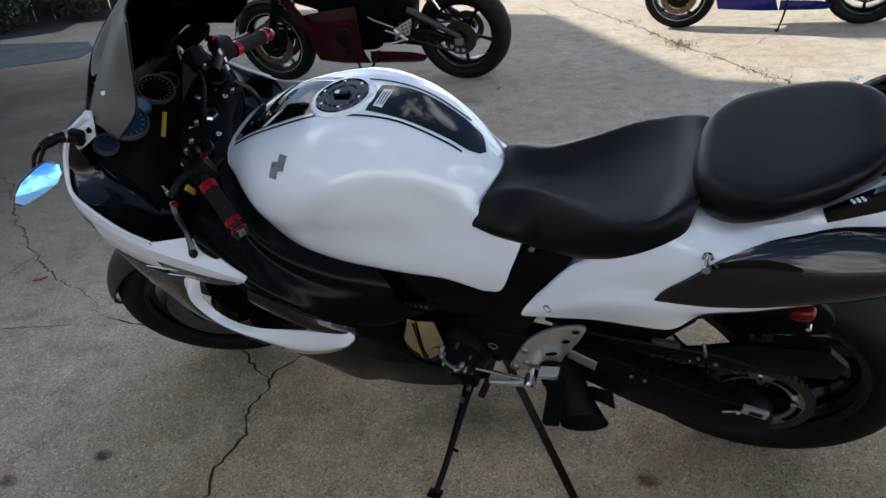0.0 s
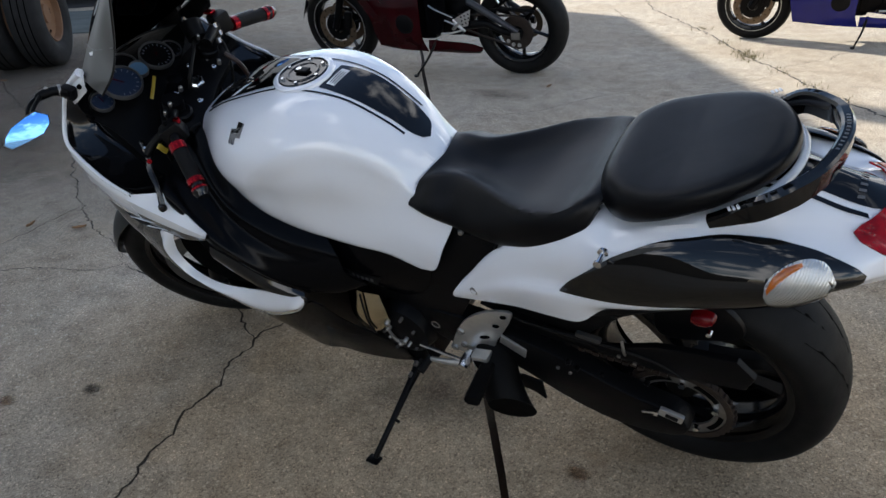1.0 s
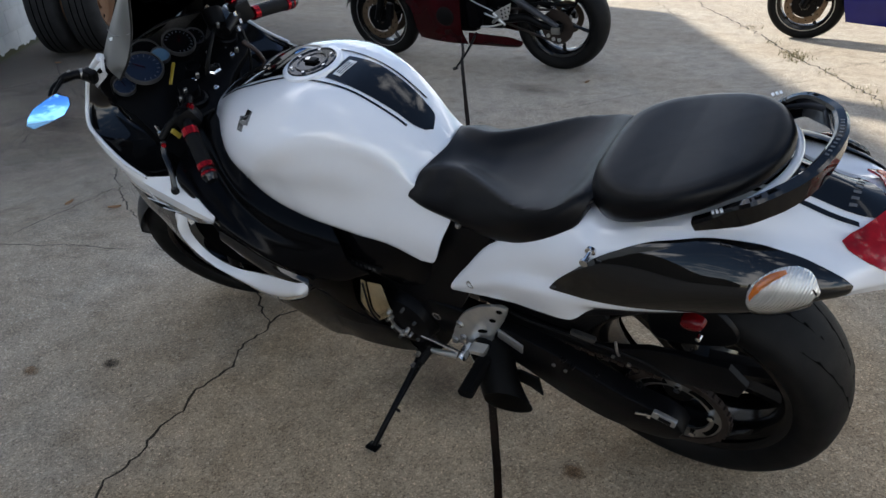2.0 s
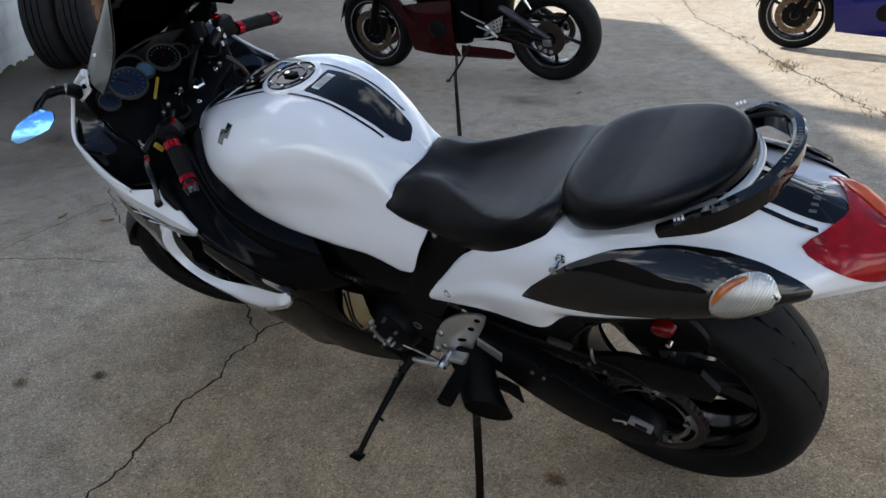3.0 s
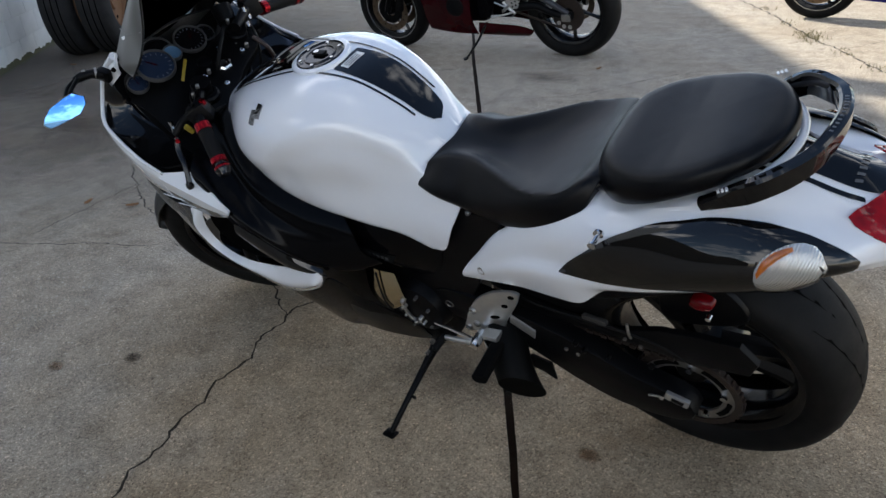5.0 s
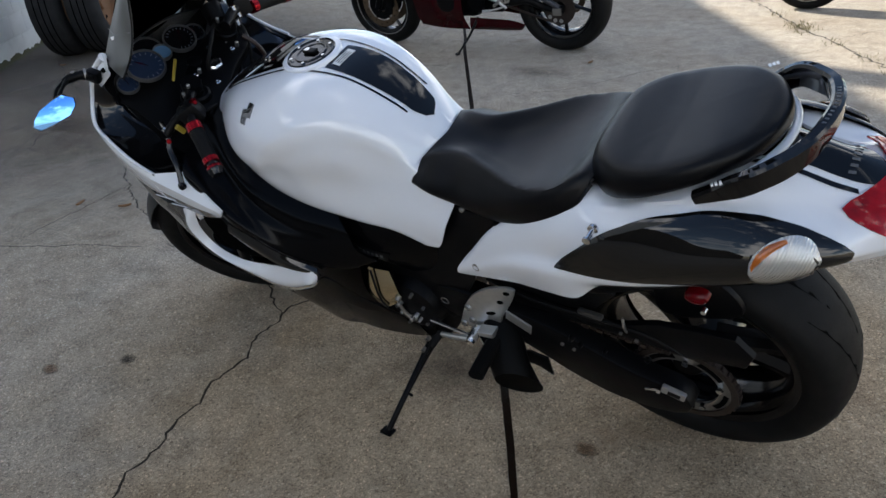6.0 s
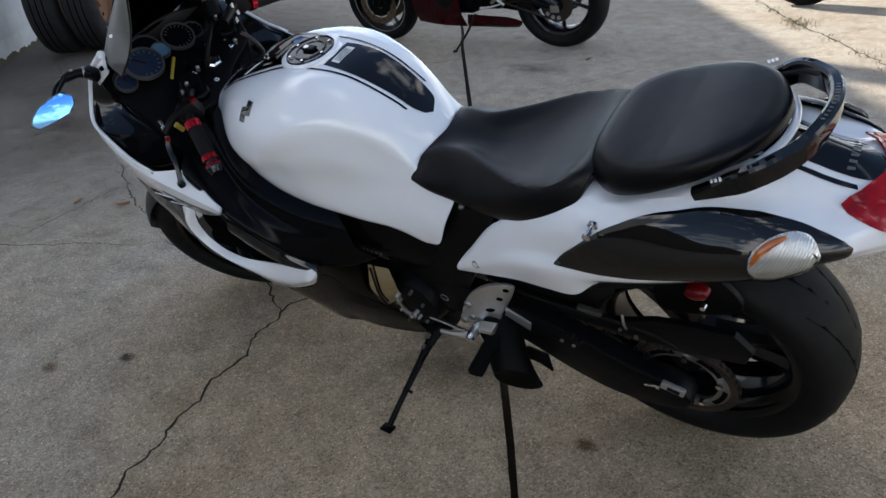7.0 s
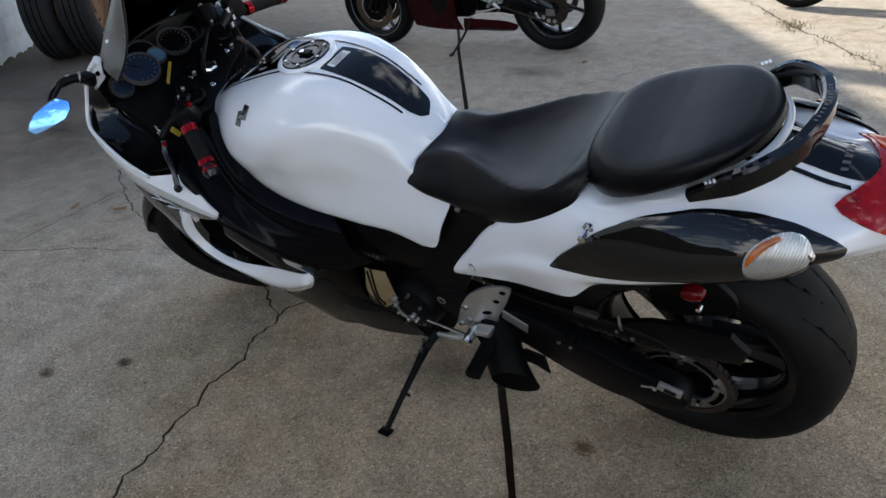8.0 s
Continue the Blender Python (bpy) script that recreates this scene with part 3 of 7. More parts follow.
def far_rail(rail, k):
    """The right shoulder of the tail falls away a little more than the left."""
    return flip_y([(x, y + k * w, z - 1.4 * k * w) for (x, y, z), w in ((p, max(0.0, 1 - abs(p[0] - 0.93) / 0.15)) for p in rail)])


TAIL_FAR = [far_rail(r, k) for r, k in zip(TAIL_RAILS[-2::-1], (0.012, 0.014, 0.006, 0.0, 0.0, 0.0))]
tail = part("tail_cowl", net(TAIL_RAILS + TAIL_FAR, 84, 77, False, 0.004), WHITE, bike, "white tail cowl with a long black side panel")

part("seat_surround", tube([(x, y, float(np.interp(x, (0.80, 0.86, 0.945), (0.889, 0.914, 0.928)))) for x, y in lip], [0.003, 0.007, 0.007, 0.007, 0.003], 10, 48), WHITE, tail)

RIM_LINE = [(-0.485, -0.185, 1.075), (-0.575, -0.188, 1.025), (-0.617, -0.205, 0.970), (-0.612, -0.245, 0.915), (-0.575, -0.258, 0.878), (-0.510, -0.268, 0.832), (-0.440, -0.272, 0.803)]
SIDE_MID = [(-0.55, -0.17, 1.03), (-0.635, -0.175, 0.99), (-0.668, -0.195, 0.935), (-0.655, -0.235, 0.870), (-0.605, -0.256, 0.830), (-0.53, -0.270, 0.792), (-0.455, -0.278, 0.775)]
SIDE_LOW = [(-0.66, -0.14, 0.95), (-0.70, -0.15, 0.90), (-0.71, -0.18, 0.85), (-0.69, -0.215, 0.79), (-0.63, -0.242, 0.742), (-0.55, -0.256, 0.718), (-0.46, -0.268, 0.705)]
SHOULDER_TOP = [(-0.440, -0.272, 0.803), (-0.39, -0.257, 0.804), (-0.335, -0.250, 0.808), (-0.29, -0.262, 0.790), (-0.235, -0.282, 0.772), (-0.193, -0.294, 0.757)]
SHOULDER_LOW = [(-0.455, -0.279, 0.790), (-0.40, -0.284, 0.782), (-0.35, -0.287, 0.774), (-0.30, -0.290, 0.765), (-0.25, -0.293, 0.755), (-0.198, -0.296, 0.748)]
FLANK_LOW = [(-0.46, -0.268, 0.705), (-0.41, -0.272, 0.700), (-0.36, -0.277, 0.698), (-0.31, -0.282, 0.700), (-0.26, -0.286, 0.712), (-0.215, -0.290, 0.728)]
INNER = [(-0.485, -0.165, 1.03), (-0.56, -0.165, 0.985), (-0.585, -0.165, 0.92), (-0.54, -0.17, 0.86), (-0.47, -0.17, 0.80), (-0.40, -0.165, 0.76), (-0.31, -0.17, 0.74)]
SLASH_OUT = [(-0.408, -0.275, 0.695), (-0.428, -0.275, 0.659), (-0.427, -0.277, 0.612), (-0.395, -0.277, 0.566), (-0.361, -0.274, 0.524), (-0.308, -0.268, 0.478), (-0.246, -0.262, 0.443), (-0.181, -0.260, 0.445), (-0.109, -0.262, 0.476), (-0.055, -0.265, 0.513), (-0.026, -0.266, 0.546), (-0.020, -0.266, 0.560)]
SLASH_IN = [(-0.366, -0.270, 0.697), (-0.386, -0.271, 0.660), (-0.398, -0.271, 0.612), (-0.372, -0.269, 0.556), (-0.315, -0.264, 0.526), (-0.223, -0.262, 0.532), (-0.171, -0.264, 0.543), (-0.113, -0.267, 0.555), (-0.059, -0.268, 0.571), (-0.028, -0.268, 0.574), (-0.020, -0.266, 0.562)]
FRONT_LOW = [(-0.635, -0.228, 0.690), (-0.603, -0.242, 0.637), (-0.547, -0.252, 0.604), (-0.503, -0.260, 0.558), (-0.446, -0.264, 0.518), (-0.378, -0.260, 0.484), (-0.307, -0.254, 0.451)]
FRONT_UP = [(-0.63, -0.232, 0.735), (-0.50, -0.268, 0.704), (-0.414, -0.273, 0.695), (-0.428, -0.275, 0.650), (-0.421, -0.277, 0.600), (-0.361, -0.275, 0.524), (-0.300, -0.269, 0.474)]
BELLY_UP = [(-0.42, -0.250, 0.50), (-0.32, -0.250, 0.445), (-0.20, -0.248, 0.425), (-0.09, -0.252, 0.475), (-0.01, -0.255, 0.545), (0.035, -0.225, 0.455), (0.13, -0.172, 0.33)]
BELLY_MID = [(-0.42, -0.235, 0.46), (-0.32, -0.225, 0.39), (-0.20, -0.222, 0.35), (-0.09, -0.225, 0.37), (0.00, -0.222, 0.39), (0.06, -0.195, 0.35), (0.13, -0.165, 0.29)]
BELLY_LOW = [(-0.42, -0.20, 0.42), (-0.32, -0.190, 0.33), (-0.22, -0.190, 0.268), (-0.145, -0.190, 0.246), (-0.08, -0.186, 0.258), (-0.02, -0.180, 0.250), (0.06, -0.156, 0.229), (0.13, -0.150, 0.248)]
COVER = [[(-0.29, -0.06, 0.905), (-0.21, -0.10, 0.825), (-0.14, -0.135, 0.770), (-0.05, -0.145, 0.716), (0.03, -0.150, 0.690)],
         [(-0.30, -0.10, 0.90), (-0.23, -0.150, 0.802), (-0.16, -0.176, 0.750), (-0.05, -0.178, 0.701), (0.034, -0.170, 0.677)],
         [(-0.312, -0.135, 0.888), (-0.243, -0.186, 0.797), (-0.172, -0.208, 0.738), (-0.062, -0.206, 0.688), (0.054, -0.184, 0.662)],
         [(-0.325, -0.165, 0.868), (-0.252, -0.200, 0.785), (-0.182, -0.221, 0.722), (-0.072, -0.222, 0.668), (0.068, -0.194, 0.645)],
         [(-0.33, -0.20, 0.855), (-0.26, -0.226, 0.785), (-0.19, -0.244, 0.715), (-0.08, -0.243, 0.648), (0.084, -0.203, 0.612)],
         [(-0.31, -0.265, 0.825), (-0.26, -0.270, 0.78), (-0.20, -0.280, 0.715), (-0.09, -0.264, 0.615), (0.02, -0.232, 0.580), (0.118, -0.192, 0.581)],
         [(-0.30, -0.262, 0.76), (-0.25, -0.275, 0.73), (-0.21, -0.275, 0.68), (-0.11, -0.255, 0.59), (-0.02, -0.236, 0.560), (0.05, -0.214, 0.553), (0.110, -0.186, 0.570)],
         [(-0.27, -0.24, 0.75), (-0.23, -0.255, 0.71), (-0.20, -0.255, 0.66), (-0.11, -0.235, 0.575), (-0.02, -0.205, 0.552), (0.05, -0.185, 0.550), (0.105, -0.165, 0.565)]]
FRAME_PANEL = [[(0.00, -0.150, 0.700), (0.10, -0.150, 0.672), (0.20, -0.138, 0.650), (0.27, -0.134, 0.635)],
               [(0.02, -0.166, 0.640), (0.10, -0.168, 0.625), (0.19, -0.150, 0.600), (0.26, -0.136, 0.590)],
               [(0.03, -0.176, 0.590), (0.10, -0.172, 0.570), (0.17, -0.152, 0.545), (0.24, -0.138, 0.53)],
               [(0.05, -0.160, 0.545), (0.11, -0.155, 0.530), (0.17, -0.142, 0.505), (0.22, -0.132, 0.49)]]
STRAKE = [[(-0.225, -0.284, 0.700), (-0.17, -0.280, 0.665), (-0.10, -0.272, 0.615), (-0.02, -0.255, 0.575)],
          [(-0.235, -0.285, 0.655), (-0.17, -0.286, 0.615), (-0.10, -0.282, 0.58), (-0.01, -0.262, 0.560)]]


def middle(a, b, out):
    return [tuple((Vector(p) + Vector(q)) / 2 + Vector((0, -out, 0))) for p, q in zip(a, b)]


def raised(rail, sd):
    """The upper rails of the right side stand a little higher and further out than those of the left."""
    return rail if sd > 0 else [(x + 0.010, y - 0.012, z + 0.042) for x, y, z in rail]


for sd in (1, -1):
    rim, side_mid, side_low = raised(RIM_LINE, sd), raised(SIDE_MID, sd), raised(SIDE_LOW, sd)
    top, low, flank, inner = raised(SHOULDER_TOP, sd), raised(SHOULDER_LOW, sd), raised(FLANK_LOW, sd), raised(INNER, sd)
    part("upper_fairing", net([rim, middle(rim, side_mid, 0.003), side_mid], 44, 12, thick=0.004, side=sd), WHITE, bike, "white upper fairing edge")
    part("nose_side", net([side_mid[:5], middle(side_mid[:5], side_low[:5], 0.002), side_low[:5]], 30, 10, thick=0.004, side=sd), GRAPHITE, bike, "dark nose side")
    part("fairing_band", net([side_mid[4:], middle(side_mid[4:], side_low[4:], 0.002), side_low[4:]], 20, 10, thick=0.004, side=sd), WHITE, bike, "white fairing side")
    part("cowl_lining", net([[(x, y * 0.955, z - 0.006) for x, y, z in r] for r in (rim, side_mid, side_low)], 30, 10, thick=0.002, side=sd), PLASTIC, bike)
    part("fairing_shoulder", net([top, low], 30, 8, thick=0.004, side=sd), WHITE, bike, "white pointed fairing shoulder")
    part("shoulder_flank", net([low, middle(low, flank, 0.002)], 30, 6, thick=0.004, side=sd), WHITE, bike)
    part("flank_stripe", net([middle(low, flank, 0.002), flank], 30, 6, thick=0.004, side=sd), GRAPHITE, bike)
    part("inner_panel", net([rim, [tuple(Vector(a).lerp(Vector(b), 0.12) + Vector((0.012, 0, -0.012))) for a, b in zip(rim, inner)], inner], 44, 10, thick=0.003, side=sd), BLACK, bike, "black inner fairing panel")
    part("fairing_edge", tube([(x, y * sd, z) for x, y, z in rim], [0.010, 0.008, 0.0055, 0.005, 0.0045, 0.0045, 0.004], 10, 48), WHITE, bike)
    part("inner_floor", net([inner[2:], [(x + 0.06, y * 0.3, z - 0.05) for x, y, z in inner[2:]]], 20, 6, thick=0.003, side=sd), PLASTIC, bike)
    part("fairing_slash", net([SLASH_OUT, [middle(SLASH_OUT, SLASH_IN, 0.0)[0]] + middle(SLASH_OUT, SLASH_IN, 0.016)[1:-1] + [middle(SLASH_OUT, SLASH_IN, 0.0)[-1]], SLASH_IN], 44, 14, thick=0.005, side=sd), WHITE, bike, "white hooked fairing accent")
    part("front_flank", net([FRONT_UP, middle(FRONT_UP, FRONT_LOW, 0.006), FRONT_LOW], 30, 10, thick=0.004, side=sd), GRAPHITE, bike, "graphite fairing flank")
    for line in ([(-0.516, -0.266, 0.712), (-0.430, -0.274, 0.721), (-0.348, -0.279, 0.731)], [(-0.508, -0.266, 0.692), (-0.434, -0.273, 0.702), (-0.364, -0.279, 0.712)]):
        part("pin_stripe", tube([(x, y * sd, z) for x, y, z in line], [0.0012, 0.0018, 0.0008], 6, 16), WHITE, bike, "thin white pinstripe")
    part("air_vent", net([[(x, y + 0.02, z) for x, y, z in SLASH_IN], [(x + 0.05, y + 0.085, z + 0.02) for x, y, z in SLASH_IN], [(x + 0.10, y + 0.075, z + 0.045 - 0.08 * max(0, x + 0.1)) for x, y, z in SLASH_IN]], 30, 10, thick=0.003, side=sd), SHADE_BLACK, bike, "dark air vent")
    part("strake", net([STRAKE[0], middle(STRAKE[0], STRAKE[1], 0.006), STRAKE[1]], 24, 8, thick=0.004, side=sd), GRAPHITE, bike)
    part("belly_fairing", net([BELLY_UP, BELLY_MID, BELLY_LOW], 44, 16, thick=0.004, side=sd), BELLY, bike, "glossy black belly fairing")
    part("side_cover", net(COVER, 60, 60, thick=0.004, side=sd), COVER_SKIN, bike, "satin black side cover below the tank")
    part("frame_panel", net(FRAME_PANEL, 30, 22, thick=0.004, side=sd), COVER_SKIN, bike, "black cast frame panel")
    part("frame_spar", net([[(0.31, -0.100, 0.73), (0.18, -0.125, 0.66), (0.0, -0.135, 0.60)], [(0.37, -0.118, 0.73), (0.25, -0.142, 0.52), (0.12, -0.146, 0.44)], [(0.45, -0.125, 0.75), (0.335, -0.140, 0.52), (0.235, -0.142, 0.36)]], 20, 12, thick=0.02, side=sd), FRAME, bike)
part("vent_core", block((0.24, 0.05, 0.18), Matrix.Translation((-0.28, -0.195, 0.615)) @ Matrix.Rotation(0.5, 4, "Y"), 0.02), FRAME, bike)
# Dark block added to keep the white far fairing from showing through the gap.
part("gap_blocker", block((0.07, 0.40, 0.36), Matrix.Translation((-0.37, 0, 0.58)), 0.01), FRAME, bike)
part("engine", block((0.48, 0.27, 0.36), Matrix.Translation((-0.05, 0, 0.42)), 0.03), FRAME, bike)


# ---- marks that follow a skin
def skin_of(ob):
    return BVHTree.FromPolygons([v.co for v in ob.data.vertices], [p.vertices[:] for p in ob.data.polygons])


def drape(skin, lo, hi, way, nu=24, nv=8, lift=0.0015, bulge=0.0, thick=0.0):
    """A patch between two curves, laid on a skin along way ('z' from above with (x, y) curves, 'y' from the left with (x, z) curves)."""
    a, b = curve_points([(p, q, 0) for p, q in lo], nu)[:, :2], curve_points([(p, q, 0) for p, q in hi], nu)[:, :2]
    rows = []
    for j in range(nv):
        f = j / (nv - 1)
        row = []
        for i in range(nu):
            p, q = a[i] * (1 - f) + b[i] * f
            start, d = (Vector((p, q, 1.4)), Vector((0, 0, -1))) if way == "z" else (Vector((p, -0.5, q)), Vector((0, 1, 0)))
            hit, n, _, _ = skin.ray_cast(start, d, 0.75)
            if hit is None:
                hit, n, _, _ = skin.find_nearest(Vector((p, q, 0.85)) if way == "z" else Vector((p, -0.15, q)))
            if n.dot(d) > 0:
                n = -n
            e = 1 - (2 * f - 1) ** 2
            u = 1 - (2 * i / (nu - 1) - 1) ** 2
            row.append(hit + n * (lift + bulge * math.sqrt(max(0, e * u))))
        rows.append(row)
    bm = grid_mesh(rows)
    bmesh.ops.remove_doubles(bm, verts=bm.verts[:], dist=1e-5)
    bmesh.ops.recalc_face_normals(bm, faces=bm.faces[:])
    d = Vector((0, 0, 1)) if way == "z" else Vector((0, -1, 0))
    if sum(f.normal.dot(d) for f in bm.faces) < 0:
        bmesh.ops.reverse_faces(bm, faces=bm.faces[:])
    return bm


def swapped(bm):
    """The twin on the right side."""
    bmesh.ops.transform(bm, matrix=Matrix.Diagonal((1, -1, 1, 1)), verts=bm.verts[:])
    bmesh.ops.reverse_faces(bm, faces=bm.faces[:])
    return bm


def on_skin(skin, at, up):
    """A frame on a skin near a point: z out of the skin, y along up."""
    hit, n, _, _ = skin.find_nearest(Vector(at))
    c = Vector((hit.x, 0, 0.7))
    if n.dot(hit - c) < 0:
        n = -n
    y = (Vector(up) - n * n.dot(Vector(up))).normalized()
    x = y.cross(n)
    return Matrix(((x.x, y.x, n.x, hit.x), (x.y, y.y, n.y, hit.y), (x.z, y.z, n.z, hit.z), (0, 0, 0, 1)))


def z_lathe(profile, m, n=32):
    return lathe([(r, -h) for r, h in profile], n, m @ Matrix.Rotation(radians(-90), 4, "X"))


tank_skin, tail_skin = skin_of(tank), skin_of(tail)
MID = 0.005
part("stripe", drape(tank_skin, [(0.048, -0.036), (0.10, -0.034), (0.15, -0.028), (0.19, -0.022), (0.226, -0.018), (0.246, -0.006)], [(0.048, 0.048), (0.10, 0.058), (0.15, 0.060), (0.19, 0.056), (0.218, 0.050), (0.238, 0.042), (0.253, 0.010)], "z", 36, 18), BLACK, tank, "broad black stripe")
part("pin_stripe", drape(tank_skin, [(0.012, -0.058), (0.05, -0.053), (0.10, -0.046), (0.15, -0.040), (0.19, -0.035), (0.222, -0.032)], [(0.014, -0.053), (0.05, -0.048), (0.10, -0.041), (0.15, -0.035), (0.19, -0.030), (0.222, -0.027)], "z", 26, 3), BLACK, tank)
part("pin_stripe", drape(tank_skin, [(0.012, 0.066), (0.05, 0.068), (0.10, 0.070), (0.15, 0.071), (0.213, 0.064)], [(0.014, 0.061), (0.05, 0.063), (0.10, 0.065), (0.15, 0.066), (0.211, 0.059)], "z", 26, 3), BLACK, tank)
for s in (-1, 1):
    part("pin_stripe", drape(tank_skin, [(-0.262, MID + s * 0.092), (-0.16, MID + s * 0.088), (-0.05, MID + s * 0.066)], [(-0.262, MID + s * 0.087), (-0.16, MID + s * 0.083), (-0.053, MID + s * 0.061)], "z", 20, 3), BLACK, tank)
part("front_stripe", drape(tank_skin, [(-0.268, MID - 0.080), (-0.17, MID - 0.076), (-0.062, MID - 0.052)], [(-0.268, MID + 0.080), (-0.17, MID + 0.076), (-0.062, MID + 0.052)], "z", 20, 16), BLACK, tank, "black stripe ahead of the filler cap")
BADGE = material("dark_chrome", (0.22, 0.22, 0.23), 0.10, 1.0, 0.1)
DECAL = material("white_decal", (0.75, 0.76, 0.76), 0.4, 0, 0.03)
part("decal", drape(tank_skin, [(-0.182, -0.072), (-0.165, -0.035)], [(-0.168, -0.070), (-0.150, -0.026)], "z", 6, 4, 0.003), DECAL, tank)
part("decal", drape(tank_skin, [(0.058, -0.022), (0.059, 0.034)], [(0.076, -0.022), (0.077, 0.036)], "z", 8, 4, 0.003), DECAL, tank, "small white label")
for k in range(3):
    part("print", drape(tank_skin, [(0.062 + 0.005 * k, -0.016), (0.062 + 0.005 * k, 0.026)], [(0.064 + 0.005 * k, -0.016), (0.064 + 0.005 * k, 0.026)], "z", 6, 2, 0.0036), PLASTIC, tank)
CAP = on_skin(tank_skin, (-0.018, MID - 0.004, 1.0), (1, 0, 0))
part("filler_ring", z_lathe([(0.055, 0.0), (0.056, 0.003), (0.062, 0.0035), (0.067, 0.001), (0.069, -0.006)], CAP, 48), WHITE, tank)
cap = part("filler_cap", z_lathe([(0, 0.004), (0.030, 0.004), (0.032, 0.006), (0.036, 0.006), (0.038, 0.003), (0.051, 0.003), (0.054, 0.006), (0.056, 0.003)], CAP, 48), BLACK, bike, "black filler cap with small bolts")
for k in range(6):
    a = 2 * math.pi * k / 6 + 0.3
    part("bolt", z_lathe([(0, 0.0075), (0.0035, 0.0075), (0.004, 0.003)], CAP @ Matrix.Translation((0.045 * math.cos(a), 0.045 * math.sin(a), 0)), 8), CHROME, cap)
part("lock_cover", block((0.016, 0.034, 0.006), CAP @ Matrix.Translation((0, 0, 0.008)), 0.002), PLASTIC, cap)
part("lock", z_lathe([(0, 0.012), (0.006, 0.012), (0.007, 0.008)], CAP @ Matrix.Translation((0, -0.008, 0)), 12), CHROME, cap)
EMB = on_skin(tank_skin, (-0.104, -0.172, 0.958), (0.036, 0.008, 0.048)) @ Matrix.Diagonal((0.95, 1.0, 1, 1))
for pts in ([(-0.019, 0.004), (0.004, 0.030), (0.019, 0.020), (0.007, 0.007), (0.013, 0.002), (0.006, -0.005), (-0.006, 0.007), (-0.011, 0.000)], [(0.019, -0.004), (-0.004, -0.030), (-0.019, -0.020), (-0.007, -0.007), (-0.013, -0.002), (-0.006, 0.005), (0.006, -0.007), (0.011, 0.000)]):
    dense = [tuple(Vector(p).lerp(Vector(q), k / 4)) for p, q in zip(pts, pts[1:] + pts[:1]) for k in range(4)]
    bm = slab(dense, 0.002, 0, 0.0, EMB @ Matrix.Rotation(radians(90), 4, "X"))
    for k, v in enumerate(bm.verts):
        hit, n, _, _ = tank_skin.find_nearest(v.co + EMB.to_3x3() @ Vector((0, 0, 0.015)))
        n = n if n.y < 0 else -n
        v.co = hit + n * (0.0005 if k < len(dense) else 0.0035)
    bmesh.ops.recalc_face_normals(bm, faces=bm.faces[:])
    part("badge", bm, BADGE, tank, "small chrome badge", smooth=False)

side_panel = bpy.data.objects["frame_panel"]
panel_skin = skin_of(side_panel)
EMBOSS = material("raised_print", (0.10, 0.10, 0.10), 0.35, 0, 0.1, spec=0.3)
part("name_plate", drape(panel_skin, [(0.036, 0.580), (0.122, 0.552)], [(0.042, 0.608), (0.140, 0.580)], "y", 12, 4, 0.002), PLASTIC, side_panel)
for k in range(7):
    x, z = 0.048 + 0.0105 * k, 0.586 - 0.0031 * k
    part("print", drape(panel_skin, [(x, z), (x + 0.0065, z - 0.002)], [(x + 0.002, z + 0.011), (x + 0.0085, z + 0.009)], "y", 4, 3, 0.003), EMBOSS, side_panel)

# ---- tail marks and lamps
PANEL_LO = [(0.6, 0.716), (0.631, 0.719), (0.68, 0.725), (0.734, 0.735), (0.785, 0.745), (0.83, 0.753), (0.894, 0.758), (0.945, 0.771), (0.985, 0.787), (1.014, 0.805), (1.047, 0.806), (1.054, 0.82)]
PANEL_HI = [(0.6, 0.718), (0.624, 0.748), (0.685, 0.806), (0.733, 0.833), (0.777, 0.851), (0.819, 0.862), (0.858, 0.87), (0.897, 0.872), (0.935, 0.87), (0.973, 0.862), (1.01, 0.85), (1.04, 0.836), (1.054, 0.823)]
LENS_LO = [(0.93, 0.811), (0.94, 0.793), (0.964, 0.788), (0.987, 0.799), (1.006, 0.812), (1.017, 0.825)]
LENS_HI = [(0.93, 0.812), (0.932, 0.829), (0.944, 0.844), (0.964, 0.853), (0.986, 0.852), (1.004, 0.844), (1.016, 0.828)]
ORANGE = material("amber_plastic", (0.80, 0.20, 0.015), 0.15, 0.1, 0.4, 70, coat=0.7, bump=0.8, bump_scale=120)
RED_LENS = material("red_lens", (0.36, 0.003, 0.007), 0.05, 0, 0.6, 30, coat=0.25, spec=0.3)
REFLECTOR = material("silver_reflector", (0.92, 0.92, 0.91), 0.12, 0.70, 0.05, 60, bump=1.0, bump_scale=60)
rn, rl = REFLECTOR.node_tree.nodes, REFLECTOR.node_tree.links
wave = rn.new("ShaderNodeTexWave")
wave.wave_type, wave.rings_direction = "RINGS", "Y"
wave.inputs["Scale"].default_value, wave.inputs["Distortion"].default_value = 75, 2.5
wmap2 = rn.new("ShaderNodeMapping")
wmap2.inputs["Location"].default_value = (-0.90, 0.15, -0.86)
wtc2 = rn.new("ShaderNodeTexCoord")
wb = rn.new("ShaderNodeBump")
wb.inputs["Strength"].default_value, wb.inputs["Distance"].default_value = 0.45, 0.003
rl.new(wtc2.outputs["Object"], wmap2.inputs["Vector"])
rl.new(wmap2.outputs[0], wave.inputs["Vector"])
rl.new(wave.outputs["Fac"], wb.inputs["Height"])
rl.new(wb.outputs[0], rn["Principled BSDF"].inputs["Normal"])
LENS = glass_material("clear_lens", (0.93, 0.93, 0.92), 1.45)
